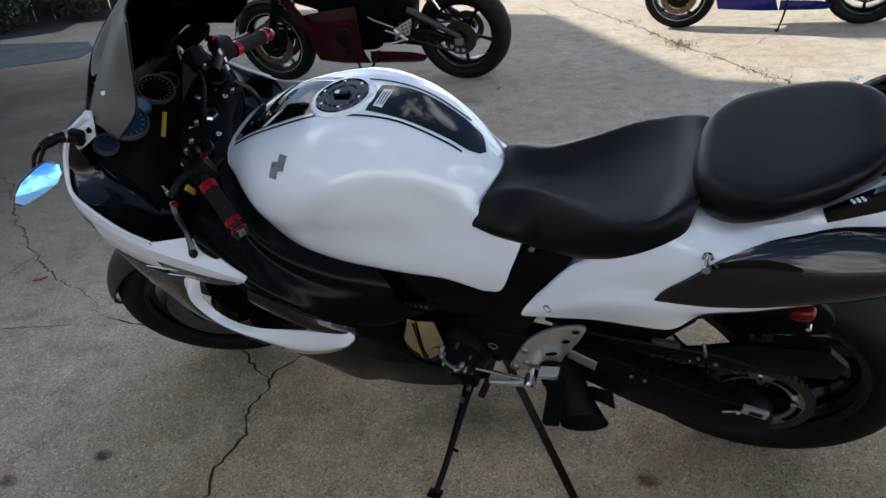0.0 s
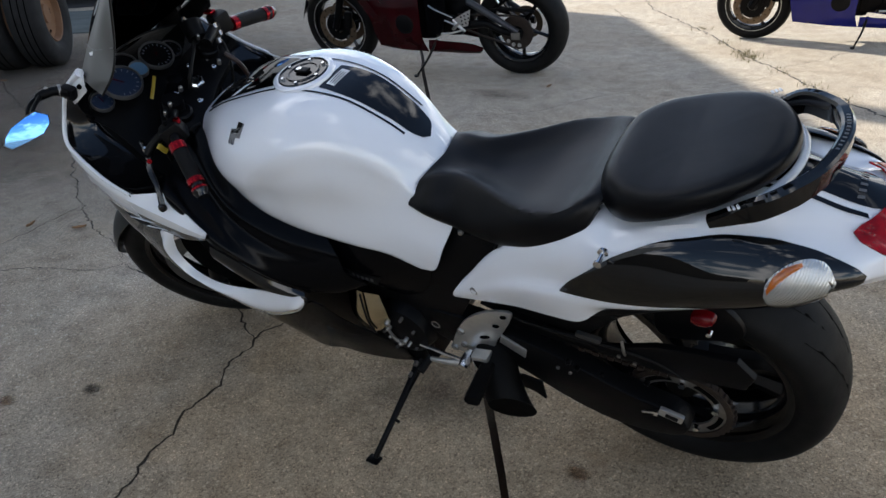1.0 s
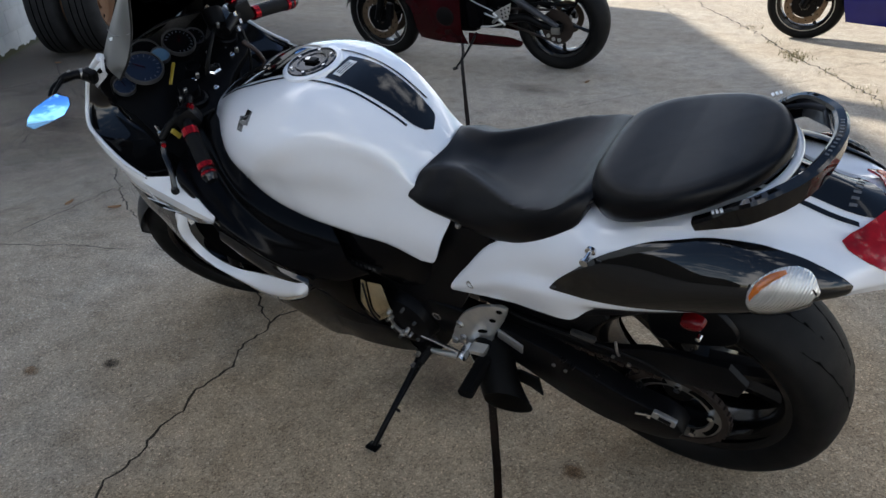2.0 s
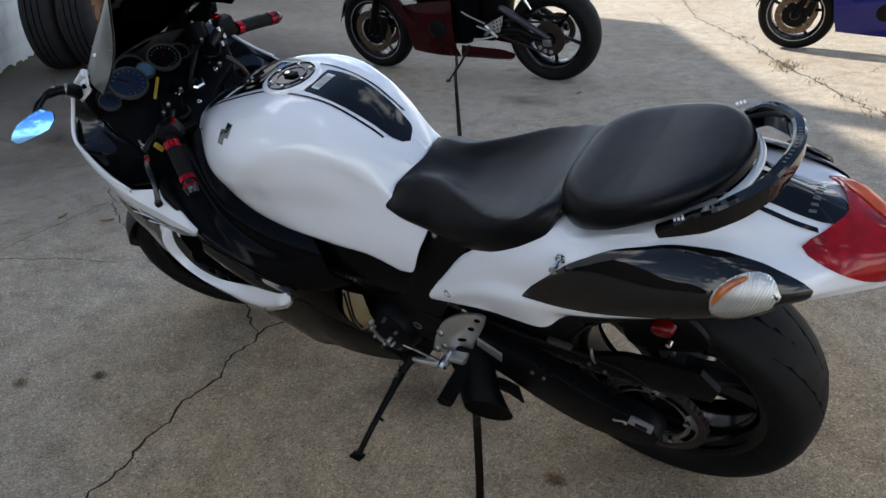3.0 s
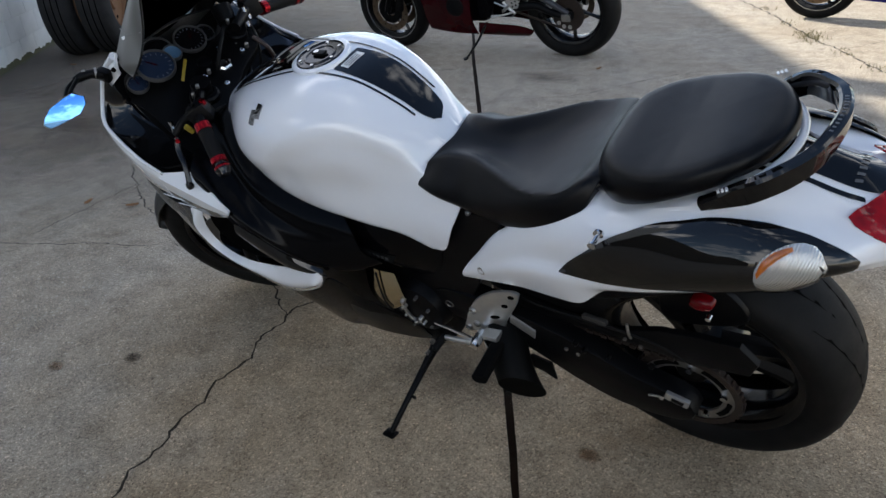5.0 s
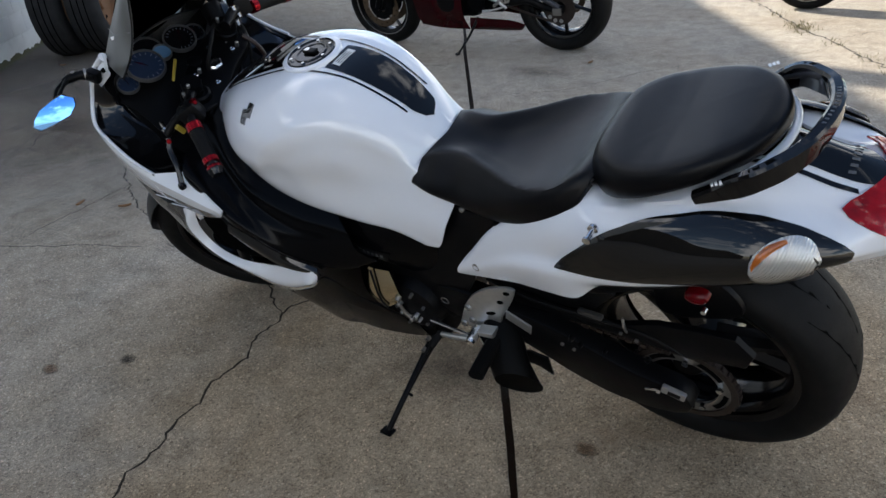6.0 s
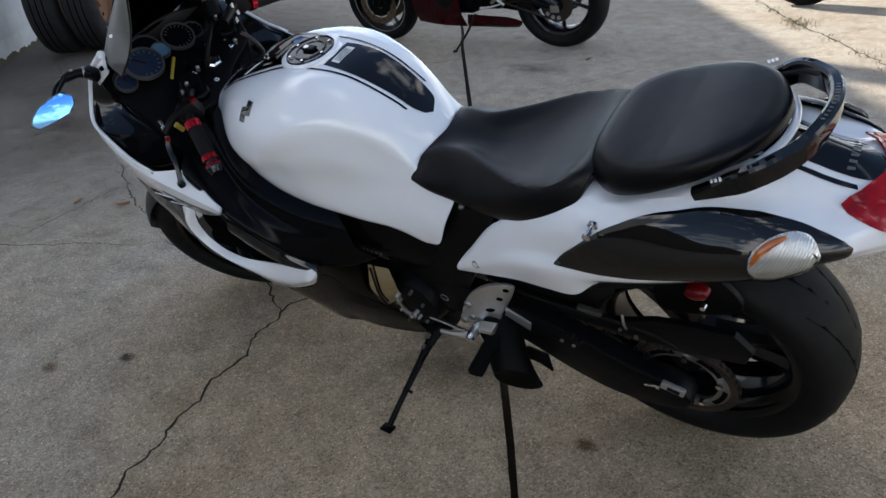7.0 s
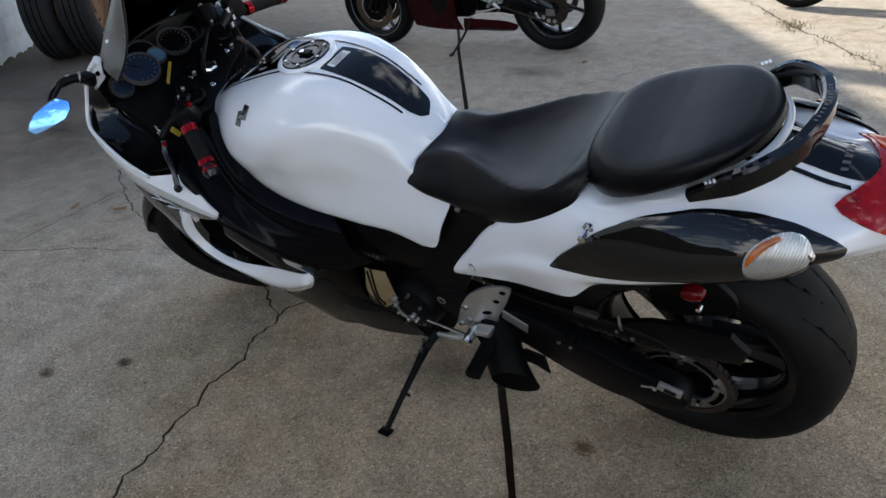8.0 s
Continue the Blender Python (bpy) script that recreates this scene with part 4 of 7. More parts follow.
for sd in (1, -1):
    fix = (lambda b: b) if sd > 0 else swapped
    part("side_panel", fix(drape(tail_skin, PANEL_LO, PANEL_HI, "y", 60, 26, 0.002, 0.007)), GRAPHITE, tail, "long dark graphite side panel")
    sig = part("turn_signal", fix(drape(tail_skin, LENS_LO, LENS_HI, "y", 28, 14, 0.0085, 0.003)), REFLECTOR, bike, "clear turn signal with an amber bulb")
    part("amber_bulb", fix(drape(tail_skin, [(0.935, 0.816), (0.944, 0.827), (0.957, 0.839), (0.973, 0.8475)], [(0.933, 0.821), (0.938, 0.835), (0.951, 0.847), (0.970, 0.8510)], "y", 12, 6, 0.0115, 0.002)), ORANGE, sig, "amber bulb cover")
    part("lens", fix(drape(tail_skin, LENS_LO, LENS_HI, "y", 28, 14, 0.010, 0.008)), LENS, sig, "clear ribbed lens")
    part("bezel", fix(tube([tuple(Vector(tail_skin.find_nearest(Vector((x, -0.15, z)))[0]) + Vector((0, -0.0115, 0))) for x, z in LENS_LO + LENS_HI[::-1][1:-1]], 0.0024, 6, 40, True)), PLASTIC, sig)
part("top_stripe", drape(tail_skin, [(0.860, -0.054), (0.978, -0.043), (1.040, -0.040), (1.062, -0.030), (1.071, -0.014)], [(0.860, 0.096), (0.910, 0.086), (0.965, 0.070), (0.996, 0.058), (1.042, 0.034), (1.066, 0.014), (1.072, -0.010)], "z", 36, 14), BLACK, tail, "black stripe on the tail")
part("pin_stripe", drape(tail_skin, [(0.897, -0.057), (0.977, -0.052), (1.040, -0.050)], [(0.897, -0.064), (0.977, -0.059), (1.043, -0.057)], "z", 14, 3), BLACK, tail)
GREY_PRINT = material("grey_print", (0.085, 0.088, 0.092), 0.4)
for k in range(6):
    y0 = -0.034 + 0.011 * k
    part("print", drape(tail_skin, [(1.022, y0), (1.032, y0 + 0.003)], [(1.022, y0 + 0.005), (1.032, y0 + 0.008)], "z", 4, 3, 0.0024), GREY_PRINT, tail)
LAMP_FROM = (1.128, 1.108, 1.072, 1.024, 1.046, 1.066)


def lamp_rails(out, inset=0.0):
    rails = []
    for rail_pts, x0 in zip(TAIL_RAILS[1:], LAMP_FROM):
        P = [p for p in curve_points(rail_pts, 240) if p[0] >= min(x0 + inset, rail_pts[-1][0] - 0.02)]
        Q = [P[int(round(k * (len(P) - 1) / 5))] for k in range(6)]
        rails.append([(float(p[0]) + out * 0.5, float(p[1]) * (1 + 6 * out), float(p[2]) + out) for p in Q])
    return rails


RED_DEEP = material("deep_red_lens", (0.10, 0.001, 0.003), 0.08, 0, 0.2, 30, spec=0.25)
# Orange copy of the red lens, for sunlight glowing through its far edge.
SUNLIT_RED = material("sunlit_red_lens", (0.62, 0.10, 0.030), 0.08, 0, 0.3, 22, spec=0.3)
lamp = part("tail_light", net(lamp_rails(0.004), 20, 31, True, 0.003), RED_LENS, bike, "deep red tail light lens")
part("lamp_edge", net([flip_y(r) for r in lamp_rails(0.0058, 0.012)[1:5]], 20, 17, thick=0.002), SUNLIT_RED, lamp, "far edge of the red lamp, coloured orange as if sunlit")
HOOK = Matrix.Translation(tail_skin.find_nearest(Vector((0.682, -0.172, 0.818)))[0]) @ Matrix.Rotation(radians(90), 4, "X")
part("spool_bolt", z_lathe([(0.0095, 0), (0.0095, 0.005), (0.0045, 0.007), (0.0045, 0.026), (0.0075, 0.028), (0.0075, 0.032), (0, 0.033)], HOOK, 18), CHROME, bike, "chrome luggage spool")
SB = on_skin(tail_skin, (0.392, -0.165, 0.622), (0, 0, 1))
part("panel_bolt", z_lathe([(0.010, -0.001), (0.010, 0.003), (0.007, 0.005), (0.005, 0.001), (0, 0.001)], SB, 18), STEEL, bike)


def bar(pts, w, h, samples=40, bevel=0.004):
    """A flat bar swept along pts: w across, h tall."""
    P = curve_points(pts, samples)
    rings = []
    for i, p in enumerate(P):
        t = Vector(P[min(i + 1, samples - 1)] - P[max(i - 1, 0)]).normalized()
        s = t.cross(Vector((0, 0, 1))).normalized()
        u = s.cross(t)
        a, b, k = w / 2, (h if isinstance(h, float) else float(np.interp(i / (samples - 1), np.linspace(0, 1, len(h)), h))) / 2, bevel
        ring = [(-a, -b + k), (-a, b - k), (-a + k, b), (a - k, b), (a, b - k), (a, -b + k), (a - k, -b), (-a + k, -b)]
        rings.append([Vector(p) + s * x + u * y for x, y in ring])
    bm = grid_mesh(rings, wrap_u=True)
    bm.verts.ensure_lookup_table()
    bm.faces.new([bm.verts[k] for k in range(8)])
    bm.faces.new([bm.verts[(samples - 1) * 8 + k] for k in range(8)][::-1])
    bmesh.ops.recalc_face_normals(bm, faces=bm.faces[:])
    return bm


RAIL_HIGH = (0.020, 0.036, 0.042, 0.036, 0.028, 0.036, 0.042, 0.036, 0.020)
half = [(0.839, -0.137, 0.901), (0.876, -0.131, 0.923), (0.920, -0.128, 0.953), (0.960, -0.095, 0.967), (0.983, -0.058, 0.976)]
RAIL_TOP = half + [(0.994, 0.0, 0.982)] + [(x, -y, z) for x, y, z in half[::-1]]
RAIL_LINE = curve_points([(x, y, z - float(np.interp(i / 10, np.linspace(0, 1, 9), RAIL_HIGH)) / 2) for i, (x, y, z) in enumerate(RAIL_TOP)], 64)
rail = part("grab_rail", bar(RAIL_LINE, 0.019, RAIL_HIGH, 64, 0.004), BLACK, bike, "glossy black passenger grab rail")
RAIL_UP = curve_points(RAIL_TOP, 64)
for s in (-1, 1):
    for k in range(3):
        i = 9 + 3 * k
        p, q = RAIL_UP[i], RAIL_UP[i + 1]
        d = Vector(q - p).normalized()
        part("recess", block((0.016, 0.007, 0.0012), Matrix.Translation((p[0], -s * p[1], p[2] + 0.0006)) @ Matrix.Rotation(math.atan2(-s * d.y, d.x), 4, "Z") @ Matrix.Rotation(-math.asin(d.z), 4, "Y"), 0.0003), SHADE_BLACK, rail)
    for k in range(3):
        part("mark", block((0.004, 0.012, 0.0012), Matrix.Translation((0.869 + 0.006 * k, s * 0.1475, 0.9326 + 0.0028 * k)) @ Matrix.Rotation(-0.42, 4, "Y") @ Matrix.Rotation(0.5, 4, "Z"), 0.0003), SILVER, rail, "small silver mark")
for k in range(11):
    p, q = RAIL_UP[36 - k], RAIL_UP[35 - k]
    d = Vector(q - p).normalized()
    part("print", block((0.0035, 0.0055, 0.0010), Matrix.Translation((p[0], p[1], p[2] + 0.0006)) @ Matrix.Rotation(math.atan2(d.y, d.x), 4, "Z"), 0.0003), GREY_PRINT, rail)

# ---- under the tail
under = part("under_tail", net([[(0.42, -0.13, 0.63), (0.60, -0.15, 0.62), (0.70, -0.15, 0.67), (0.95, -0.12, 0.74)], [(0.42, -0.10, 0.58), (0.60, -0.11, 0.57), (0.74, -0.11, 0.62), (0.95, -0.09, 0.71)], [(0.42, 0, 0.57), (0.60, 0, 0.57), (0.75, 0, 0.62), (0.95, 0, 0.71)]], 20, 17, True, 0.004), PLASTIC, bike)
ref = part("side_reflector", z_lathe([(0, 0.016), (0.008, 0.0155), (0.015, 0.011), (0.0175, 0.004), (0.0175, -0.006)], Matrix.Translation((0.833, -0.132, 0.656)) @ Matrix.Rotation(-0.15, 4, "Y") @ Matrix.Rotation(radians(90), 4, "X") @ Matrix.Diagonal((1.28, 0.9, 1, 1)), 28), RED_DEEP, bike, "small red side reflector")
part("reflector_bolt", z_lathe([(0, 0.01), (0.005, 0.01), (0.006, 0)], Matrix.Translation((0.846, -0.137, 0.628)) @ Matrix.Rotation(radians(90), 4, "X"), 10), CHROME, ref)
rows = []
for j in range(14):
    a = radians(90 + 75 * j / 13)
    rows.append([(0.770 + (0.340 - 0.03 * f * f) * math.cos(a), 0.03 + 0.10 * f, 0.304 + (0.340 - 0.03 * f * f) * math.sin(a)) for f in (-1, -0.75, -0.4, 0, 0.4, 0.75, 1)])
bm = grid_mesh(rows)
bmesh.ops.recalc_face_normals(bm, faces=bm.faces[:])
bmesh.ops.solidify(bm, geom=bm.faces[:], thickness=0.003)
part("rear_hugger", bm, PLASTIC, bike, "black hugger over the rear tyre")

# ---- swingarm, chain and rear sets
arm = part("swingarm", slab([(0.20, 0.47), (0.30, 0.485), (0.50, 0.450), (0.68, 0.375), (0.79, 0.345), (0.815, 0.30), (0.78, 0.262), (0.66, 0.25), (0.55, 0.285), (0.40, 0.365), (0.24, 0.385)], 0.045, -0.105, 0.008, smooth=44), FRAME, bike, "black cast swingarm")
part("right_arm", slab([(0.20, 0.47), (0.50, 0.450), (0.79, 0.345), (0.815, 0.29), (0.66, 0.25), (0.40, 0.365)], 0.04, 0.19, 0.008), FRAME, arm)
part("lower_brace", slab([(0.745, 0.275), (0.815, 0.275), (0.947, 0.262), (0.960, 0.124), (0.907, 0.080), (0.844, 0.089), (0.776, 0.068)], 0.036, 0.183, 0.006), FRAME, arm, "black brace on the far arm")
adj = part("chain_adjuster", block((0.050, 0.010, 0.024), Matrix.Translation((0.780, -0.154, 0.351)) @ Matrix.Rotation(0.25, 4, "Y"), 0.003), SILVER, arm, "bright chain adjuster")
part("adjuster_slot", block((0.026, 0.003, 0.011), Matrix.Translation((0.782, -0.160, 0.3505)) @ Matrix.Rotation(0.25, 4, "Y"), 0.001), PLASTIC, adj)
part("adjuster_screw", tube([(0.757, -0.155, 0.349), (0.720, -0.156, 0.337)], [0.0035, 0.0035], 8), CHROME, adj)
part("screw_head", lathe([(0, -0.006), (0.008, -0.006), (0.008, 0.002), (0, 0.002)], 6, Matrix.Translation((0.748, -0.156, 0.346)) @ Matrix.Rotation(radians(90), 4, "Z")), CHROME, adj)
part("axle_nut", lathe([(0, -0.176), (0.017, -0.176), (0.019, -0.172), (0.019, -0.150)], 6, Matrix.Translation((0.786, 0.034, 0.319))), FRAME, arm)
part("chain_guard", slab([(0.42, 0.510), (0.55, 0.485), (0.63, 0.476), (0.672, 0.489), (0.742, 0.520), (0.82, 0.532), (0.892, 0.536), (0.925, 0.497), (0.910, 0.455), (0.795, 0.440), (0.55, 0.455), (0.42, 0.465)], 0.014, -0.108, 0.004), FRAME, bike)
for a, b in (((0.76, 0.412), (0.22, 0.46)), ((0.76, 0.196), (0.22, 0.38))):
    n = 34
    bm = bmesh.new()
    for k in range(n):
        f = (k + 0.5) / n
        m = Matrix.Translation((a[0] + (b[0] - a[0]) * f, -0.102, a[1] + (b[1] - a[1]) * f)) @ Matrix.Rotation(-math.atan2(b[1] - a[1], b[0] - a[0]), 4, "Y")
        block((0.013, 0.016 if k % 2 else 0.011, 0.010), m, bm=bm)
    part("chain_run", bm, CHAIN_STEEL, bike, smooth=False)
part("inner_fender", slab([(0.728, 0.600), (0.740, 0.655), (0.800, 0.660), (0.872, 0.610), (0.892, 0.555), (0.830, 0.520), (0.737, 0.508)], 0.012, -0.066, 0.005, smooth=40), FRAME, bike, "black inner mudguard")
part("inner_guard", slab([(0.36, 0.60), (0.62, 0.60), (0.66, 0.56), (0.60, 0.49), (0.46, 0.47), (0.36, 0.50)], 0.01, -0.10, 0.004), PLASTIC, bike)
part("shock", tube([(0.42, -0.03, 0.60), (0.36, -0.03, 0.36)], [0.035, 0.03], 14), STEEL, bike)
part("swingarm_plate", slab([(0.414, 0.468), (0.469, 0.434), (0.462, 0.405), (0.406, 0.440)], 0.004, -0.150, 0.001), SILVER, arm, "bare metal strip")

plate = part("heel_plate", slab([(0.268, 0.366), (0.282, 0.405), (0.294, 0.432), (0.330, 0.491), (0.383, 0.537), (0.436, 0.559), (0.454, 0.560), (0.457, 0.552), (0.440, 0.512), (0.400, 0.443), (0.382, 0.404), (0.318, 0.377)], 0.008, -0.152, 0.003, smooth=60), SILVER, bike, "cast aluminium heel plate")
for x, z, w in ((0.437, 0.543, 0.020), (0.412, 0.505, 0.022), (0.374, 0.452, 0.034)):
    part("slot", lathe([(0, -0.1608), (0.0055, -0.1608), (0.0062, -0.159)], 18, Matrix.Translation((x, 0, z)) @ Matrix.Rotation(-0.45, 4, "Y") @ Matrix.Diagonal((w / 0.0125, 1, 1, 1))), SHADE_BLACK, plate)
for x, z, r in ((0.733, 0.440, 0.006), (0.566, 0.437, 0.007), (0.584, 0.421, 0.006), (0.640, 0.425, 0.005)):
    part("arm_bolt", lathe([(0, -0.156), (r * 0.5, -0.156), (r * 0.6, -0.158), (r * 0.9, -0.157), (r, -0.149)], 12, Matrix.Translation((x, 0, z))), FRAME, arm)
part("hose_clip", tube([(0.676, -0.122, 0.512), (0.680, -0.128, 0.492), (0.680, -0.122, 0.470)], [0.003, 0.0035, 0.003], 8), STEEL, arm)
part("brake_hose", tube([(0.36, -0.118, 0.52), (0.48, -0.126, 0.500), (0.60, -0.124, 0.492), (0.72, -0.122, 0.480), (0.80, -0.118, 0.44)], [0.005, 0.005, 0.005, 0.005, 0.005], 8, 24), PLASTIC, arm)
part("pivot_bracket", block((0.055, 0.012, 0.018), Matrix.Translation((0.605, -0.122, 0.497)) @ Matrix.Rotation(0.1, 4, "Y"), 0.004), DARK_STEEL, arm)
for x, z in ((0.313, 0.450), (0.283, 0.380), (0.312, 0.403)):
    part("bolt", lathe([(0, -0.1625), (0.0045, -0.1625), (0.005, -0.1650), (0.008, -0.1650), (0.0095, -0.1625), (0.0105, -0.158)], 16, Matrix.Translation((x, 0, z))), STEEL, plate)
part("pivot_bolt", lathe([(0, -0.147), (0.007, -0.147), (0.009, -0.151), (0.012, -0.150), (0.016, -0.147), (0.017, -0.13)], 18, Matrix.Translation((0.235, 0, 0.432))), STEEL, bike)
part("frame_bolt", lathe([(0, -0.128), (0.004, -0.128), (0.006, -0.125), (0.006, -0.105)], 12, Matrix.Translation((0.364, 0, 0.738))), STEEL, bike)
link = part("linkage_arm", tube([(0.131, -0.190, 0.455), (0.124, -0.192, 0.418), (0.134, -0.192, 0.388), (0.158, -0.190, 0.376)], [0.005, 0.004, 0.005, 0.004], 8, 20), STEEL, bike, "small worn linkage arm")
for x, z, r in ((0.131, 0.452, 0.0055), (0.126, 0.428, 0.0065), (0.123, 0.398, 0.004), (0.148, 0.380, 0.0065), (0.166, 0.398, 0.006), (0.172, 0.384, 0.0045)):
    part("link_bolt", lathe([(0, -0.201), (r * 0.6, -0.201), (r, -0.198), (r, -0.186)], 10, Matrix.Translation((x, 0, z))), STEEL, link)
for x, y, z in ((0.134, -0.196, 0.246), (0.158, -0.186, 0.292)):
    part("stand_bolt", z_lathe([(0.006, -0.006), (0.006, 0.005), (0, 0.006)], Matrix.Translation((x, y, z)) @ Matrix.Rotation(radians(90), 4, "X"), 10), STEEL, link)
for x, y, z, r in ((0.538, -0.152, 0.402, 0.0045), (0.565, -0.152, 0.395, 0.004), (0.667, -0.124, 0.462, 0.004), (0.700, -0.124, 0.452, 0.0045)):
    part("arm_rivet", z_lathe([(r, -0.003), (r, 0.002), (0, 0.003)], Matrix.Translation((x, y, z)) @ Matrix.Rotation(radians(90), 4, "X"), 10), STEEL, arm)
PEG_RUBBER = material("dark_peg_rubber", (0.003, 0.003, 0.003), 0.7, 0, 0.2, 40, bump=0.3, bump_scale=400, spec=0.08)
peg = part("foot_peg", bar([(0.390, -0.195, 0.402), (0.396, -0.240, 0.408), (0.404, -0.300, 0.416)], 0.034, 0.024, 12, 0.006), PEG_RUBBER, bike, "folded black rubber foot peg")
part("peg_bracket", slab([(0.350, 0.420), (0.394, 0.430), (0.386, 0.372), (0.374, 0.362), (0.352, 0.366)], 0.026, -0.174, 0.005), SILVER, peg, "cast aluminium peg bracket")
for dx, dz in ((-0.008, 0.012), (0.012, -0.004)):
    part("hole", lathe([(0, -0.1925), (0.006, -0.1925), (0.006, -0.19)], 12, Matrix.Translation((0.368 + dx, 0.003, 0.400 + dz))), SHADE_BLACK, peg)
part("window", block((0.024, 0.004, 0.026), Matrix.Translation((0.370, -0.2005, 0.400)) @ Matrix.Rotation(-0.15, 4, "Y"), 0.002), SHADE_BLACK, peg)
part("peg_fork", block((0.030, 0.030, 0.036), Matrix.Translation((0.384, -0.190, 0.388)), 0.004), PLASTIC, peg)
part("shift_rod", tube([(0.165, -0.175, 0.372), (0.315, -0.192, 0.385)], [0.0042, 0.0042], 8), CHROME, bike)
lever = part("shift_lever", tube([(0.330, -0.195, 0.380), (0.270, -0.197, 0.366), (0.222, -0.194, 0.352)], [0.009, 0.007, 0.006], 10), SILVER, bike, "silver gear lever")
part("toe_peg", tube([(0.222, -0.190, 0.352), (0.215, -0.232, 0.345)], [0.009, 0.009], 10), RUBBER, lever)
part("joint", lathe([(0, -0.212), (0.010, -0.210), (0.013, -0.20), (0.013, -0.165)], 14, Matrix.Translation((0.325, 0, 0.382))), CHROME, lever)
part("linkage", tube([(0.165, -0.17, 0.372), (0.135, -0.165, 0.395), (0.115, -0.165, 0.44)], [0.005, 0.007, 0.004], 8), STEEL, bike)
stand = part("side_stand", tube([(0.135, -0.13, 0.245), (0.132, -0.23, 0.218), (0.128, -0.33, 0.188), (0.113, -0.392, 0.146)], [0.015, 0.010, 0.008, 0.0075], 10), FRAME, bike, "black side stand")
part("stand_foot", block((0.034, 0.027, 0.008), Matrix.Translation((0.110, -0.396, 0.142)) @ Matrix.Rotation(-LEAN, 4, "X"), 0.003), FRAME, stand)
part("stand_tab", tube([(0.130, -0.300, 0.196), (0.150, -0.306, 0.200)], [0.0045, 0.004], 8), FRAME, stand)
part("stand_spring", tube([(0.15, -0.145, 0.27), (0.14, -0.235, 0.228)], [0.005, 0.005], 8), FRAME, stand)
part("stand_lug", block((0.05, 0.05, 0.06), Matrix.Translation((0.135, -0.13, 0.27)), 0.01), FRAME, bike)
PIPE = material("black_exhaust", (0.003, 0.003, 0.003), 0.5, 0.0, 0.2, 30, spec=0.08)
def slash_pipe(pts, r, wall, at, n):
    """A pipe cut off on the slant by a plane through a point, with its wall showing."""
    shells = []
    for rr in (r, r - wall):
        bm = tube(pts, rr, 28, 24)
        bmesh.ops.delete(bm, geom=[f for f in bm.faces if len(f.verts) > 4], context="FACES_ONLY")
        bmesh.ops.bisect_plane(bm, geom=bm.verts[:] + bm.edges[:] + bm.faces[:], plane_co=at, plane_no=n, clear_outer=True)
        shells.append(bm)
    me = bpy.data.meshes.new("inner_shell")
    shells[1].to_mesh(me)
    shells[0].from_mesh(me)
    bpy.data.meshes.remove(me)
    bm = shells[0]
    bm.normal_update()
    cut = [e for e in bm.edges if e.is_boundary and all(abs((v.co - Vector(at)).dot(Vector(n))) < 1e-4 for v in e.verts)]
    bmesh.ops.bridge_loops(bm, edges=cut)
    return bm


TIP, AXIS, SLANT = Vector((0.446, -0.229, 0.310)), Vector((0.56, -0.30, -0.70)).normalized(), Vector((0.35, -0.90, -0.20)).normalized()
muf = part("muffler", slash_pipe([TIP - AXIS * 0.13 + Vector((-0.01, 0.085, 0)), TIP - AXIS * 0.07 + Vector((0, 0.022, 0)), TIP, TIP + AXIS * 0.10], 0.045, 0.003, TIP, SLANT), PIPE, bike, "short black muffler with a slash-cut tip")
part("muffler_bore", tube([TIP - AXIS * 0.045 + Vector((0, 0.012, 0)), TIP - AXIS * 0.04 + Vector((0, 0.010, 0))], [0.033, 0.033], 20), SHADE_BLACK, muf)
part("hanger", slab([(0.405, 0.335), (0.455, 0.352), (0.498, 0.345), (0.499, 0.281), (0.470, 0.300), (0.41, 0.312)], 0.006, -0.160, 0.002), PIPE, bike)

# ---- engine side
BRONZE = material("polished_cover", (0.60, 0.52, 0.36), 0.10, 1.0, 0.08, 8)
cover = part("engine_cover", net([[(0.036, -0.18, 0.54), (0.08, -0.188, 0.54), (0.125, -0.178, 0.53)], [(0.046, -0.205, 0.47), (0.09, -0.208, 0.468), (0.140, -0.192, 0.48)], [(0.060, -0.200, 0.415), (0.09, -0.198, 0.410), (0.132, -0.182, 0.435)]], 18, 14, thick=0.004), BRONZE, bike, "polished metal engine cover")
part("seam", tube([(0.085, -0.196, 0.54), (0.092, -0.212, 0.47), (0.09, -0.204, 0.41)], 0.003, 6), PLASTIC, cover)
part("crankcase", lathe([(0, -0.185), (0.05, -0.185), (0.075, -0.172), (0.085, -0.14), (0.085, -0.05)], 32, Matrix.Translation((0.14, 0, 0.40))), FRAME, bike)
for x, z in ((0.165, 0.46), (0.19, 0.425), (0.10, 0.40), (0.12, 0.345), (0.18, 0.36)):
    part("case_bolt", lathe([(0, -0.190), (0.0035, -0.190), (0.0045, -0.186), (0.0045, -0.16)], 8, Matrix.Translation((x, 0, z))), DARK_STEEL, bike)

# ---- steering head, bars and clocks
part("top_clamp", slab([(-0.43, 0.13), (-0.36, 0.145), (-0.33, 0.10), (-0.335, 0.0), (-0.33, -0.10), (-0.36, -0.145), (-0.43, -0.13), (-0.45, 0.0)], 0.022, 0, 0.004, TURN @ Matrix.Translation(STEM) @ Matrix.Rotation(radians(23.4), 4, "Y") @ Matrix.Translation((0.388, 0, -0.012)) @ Matrix.Rotation(radians(-90), 4, "X"), smooth=40), FRAME, bike, "black top fork clamp")
ST = TURN @ Matrix.Translation(STEM) @ Matrix.Rotation(radians(23.4), 4, "Y")
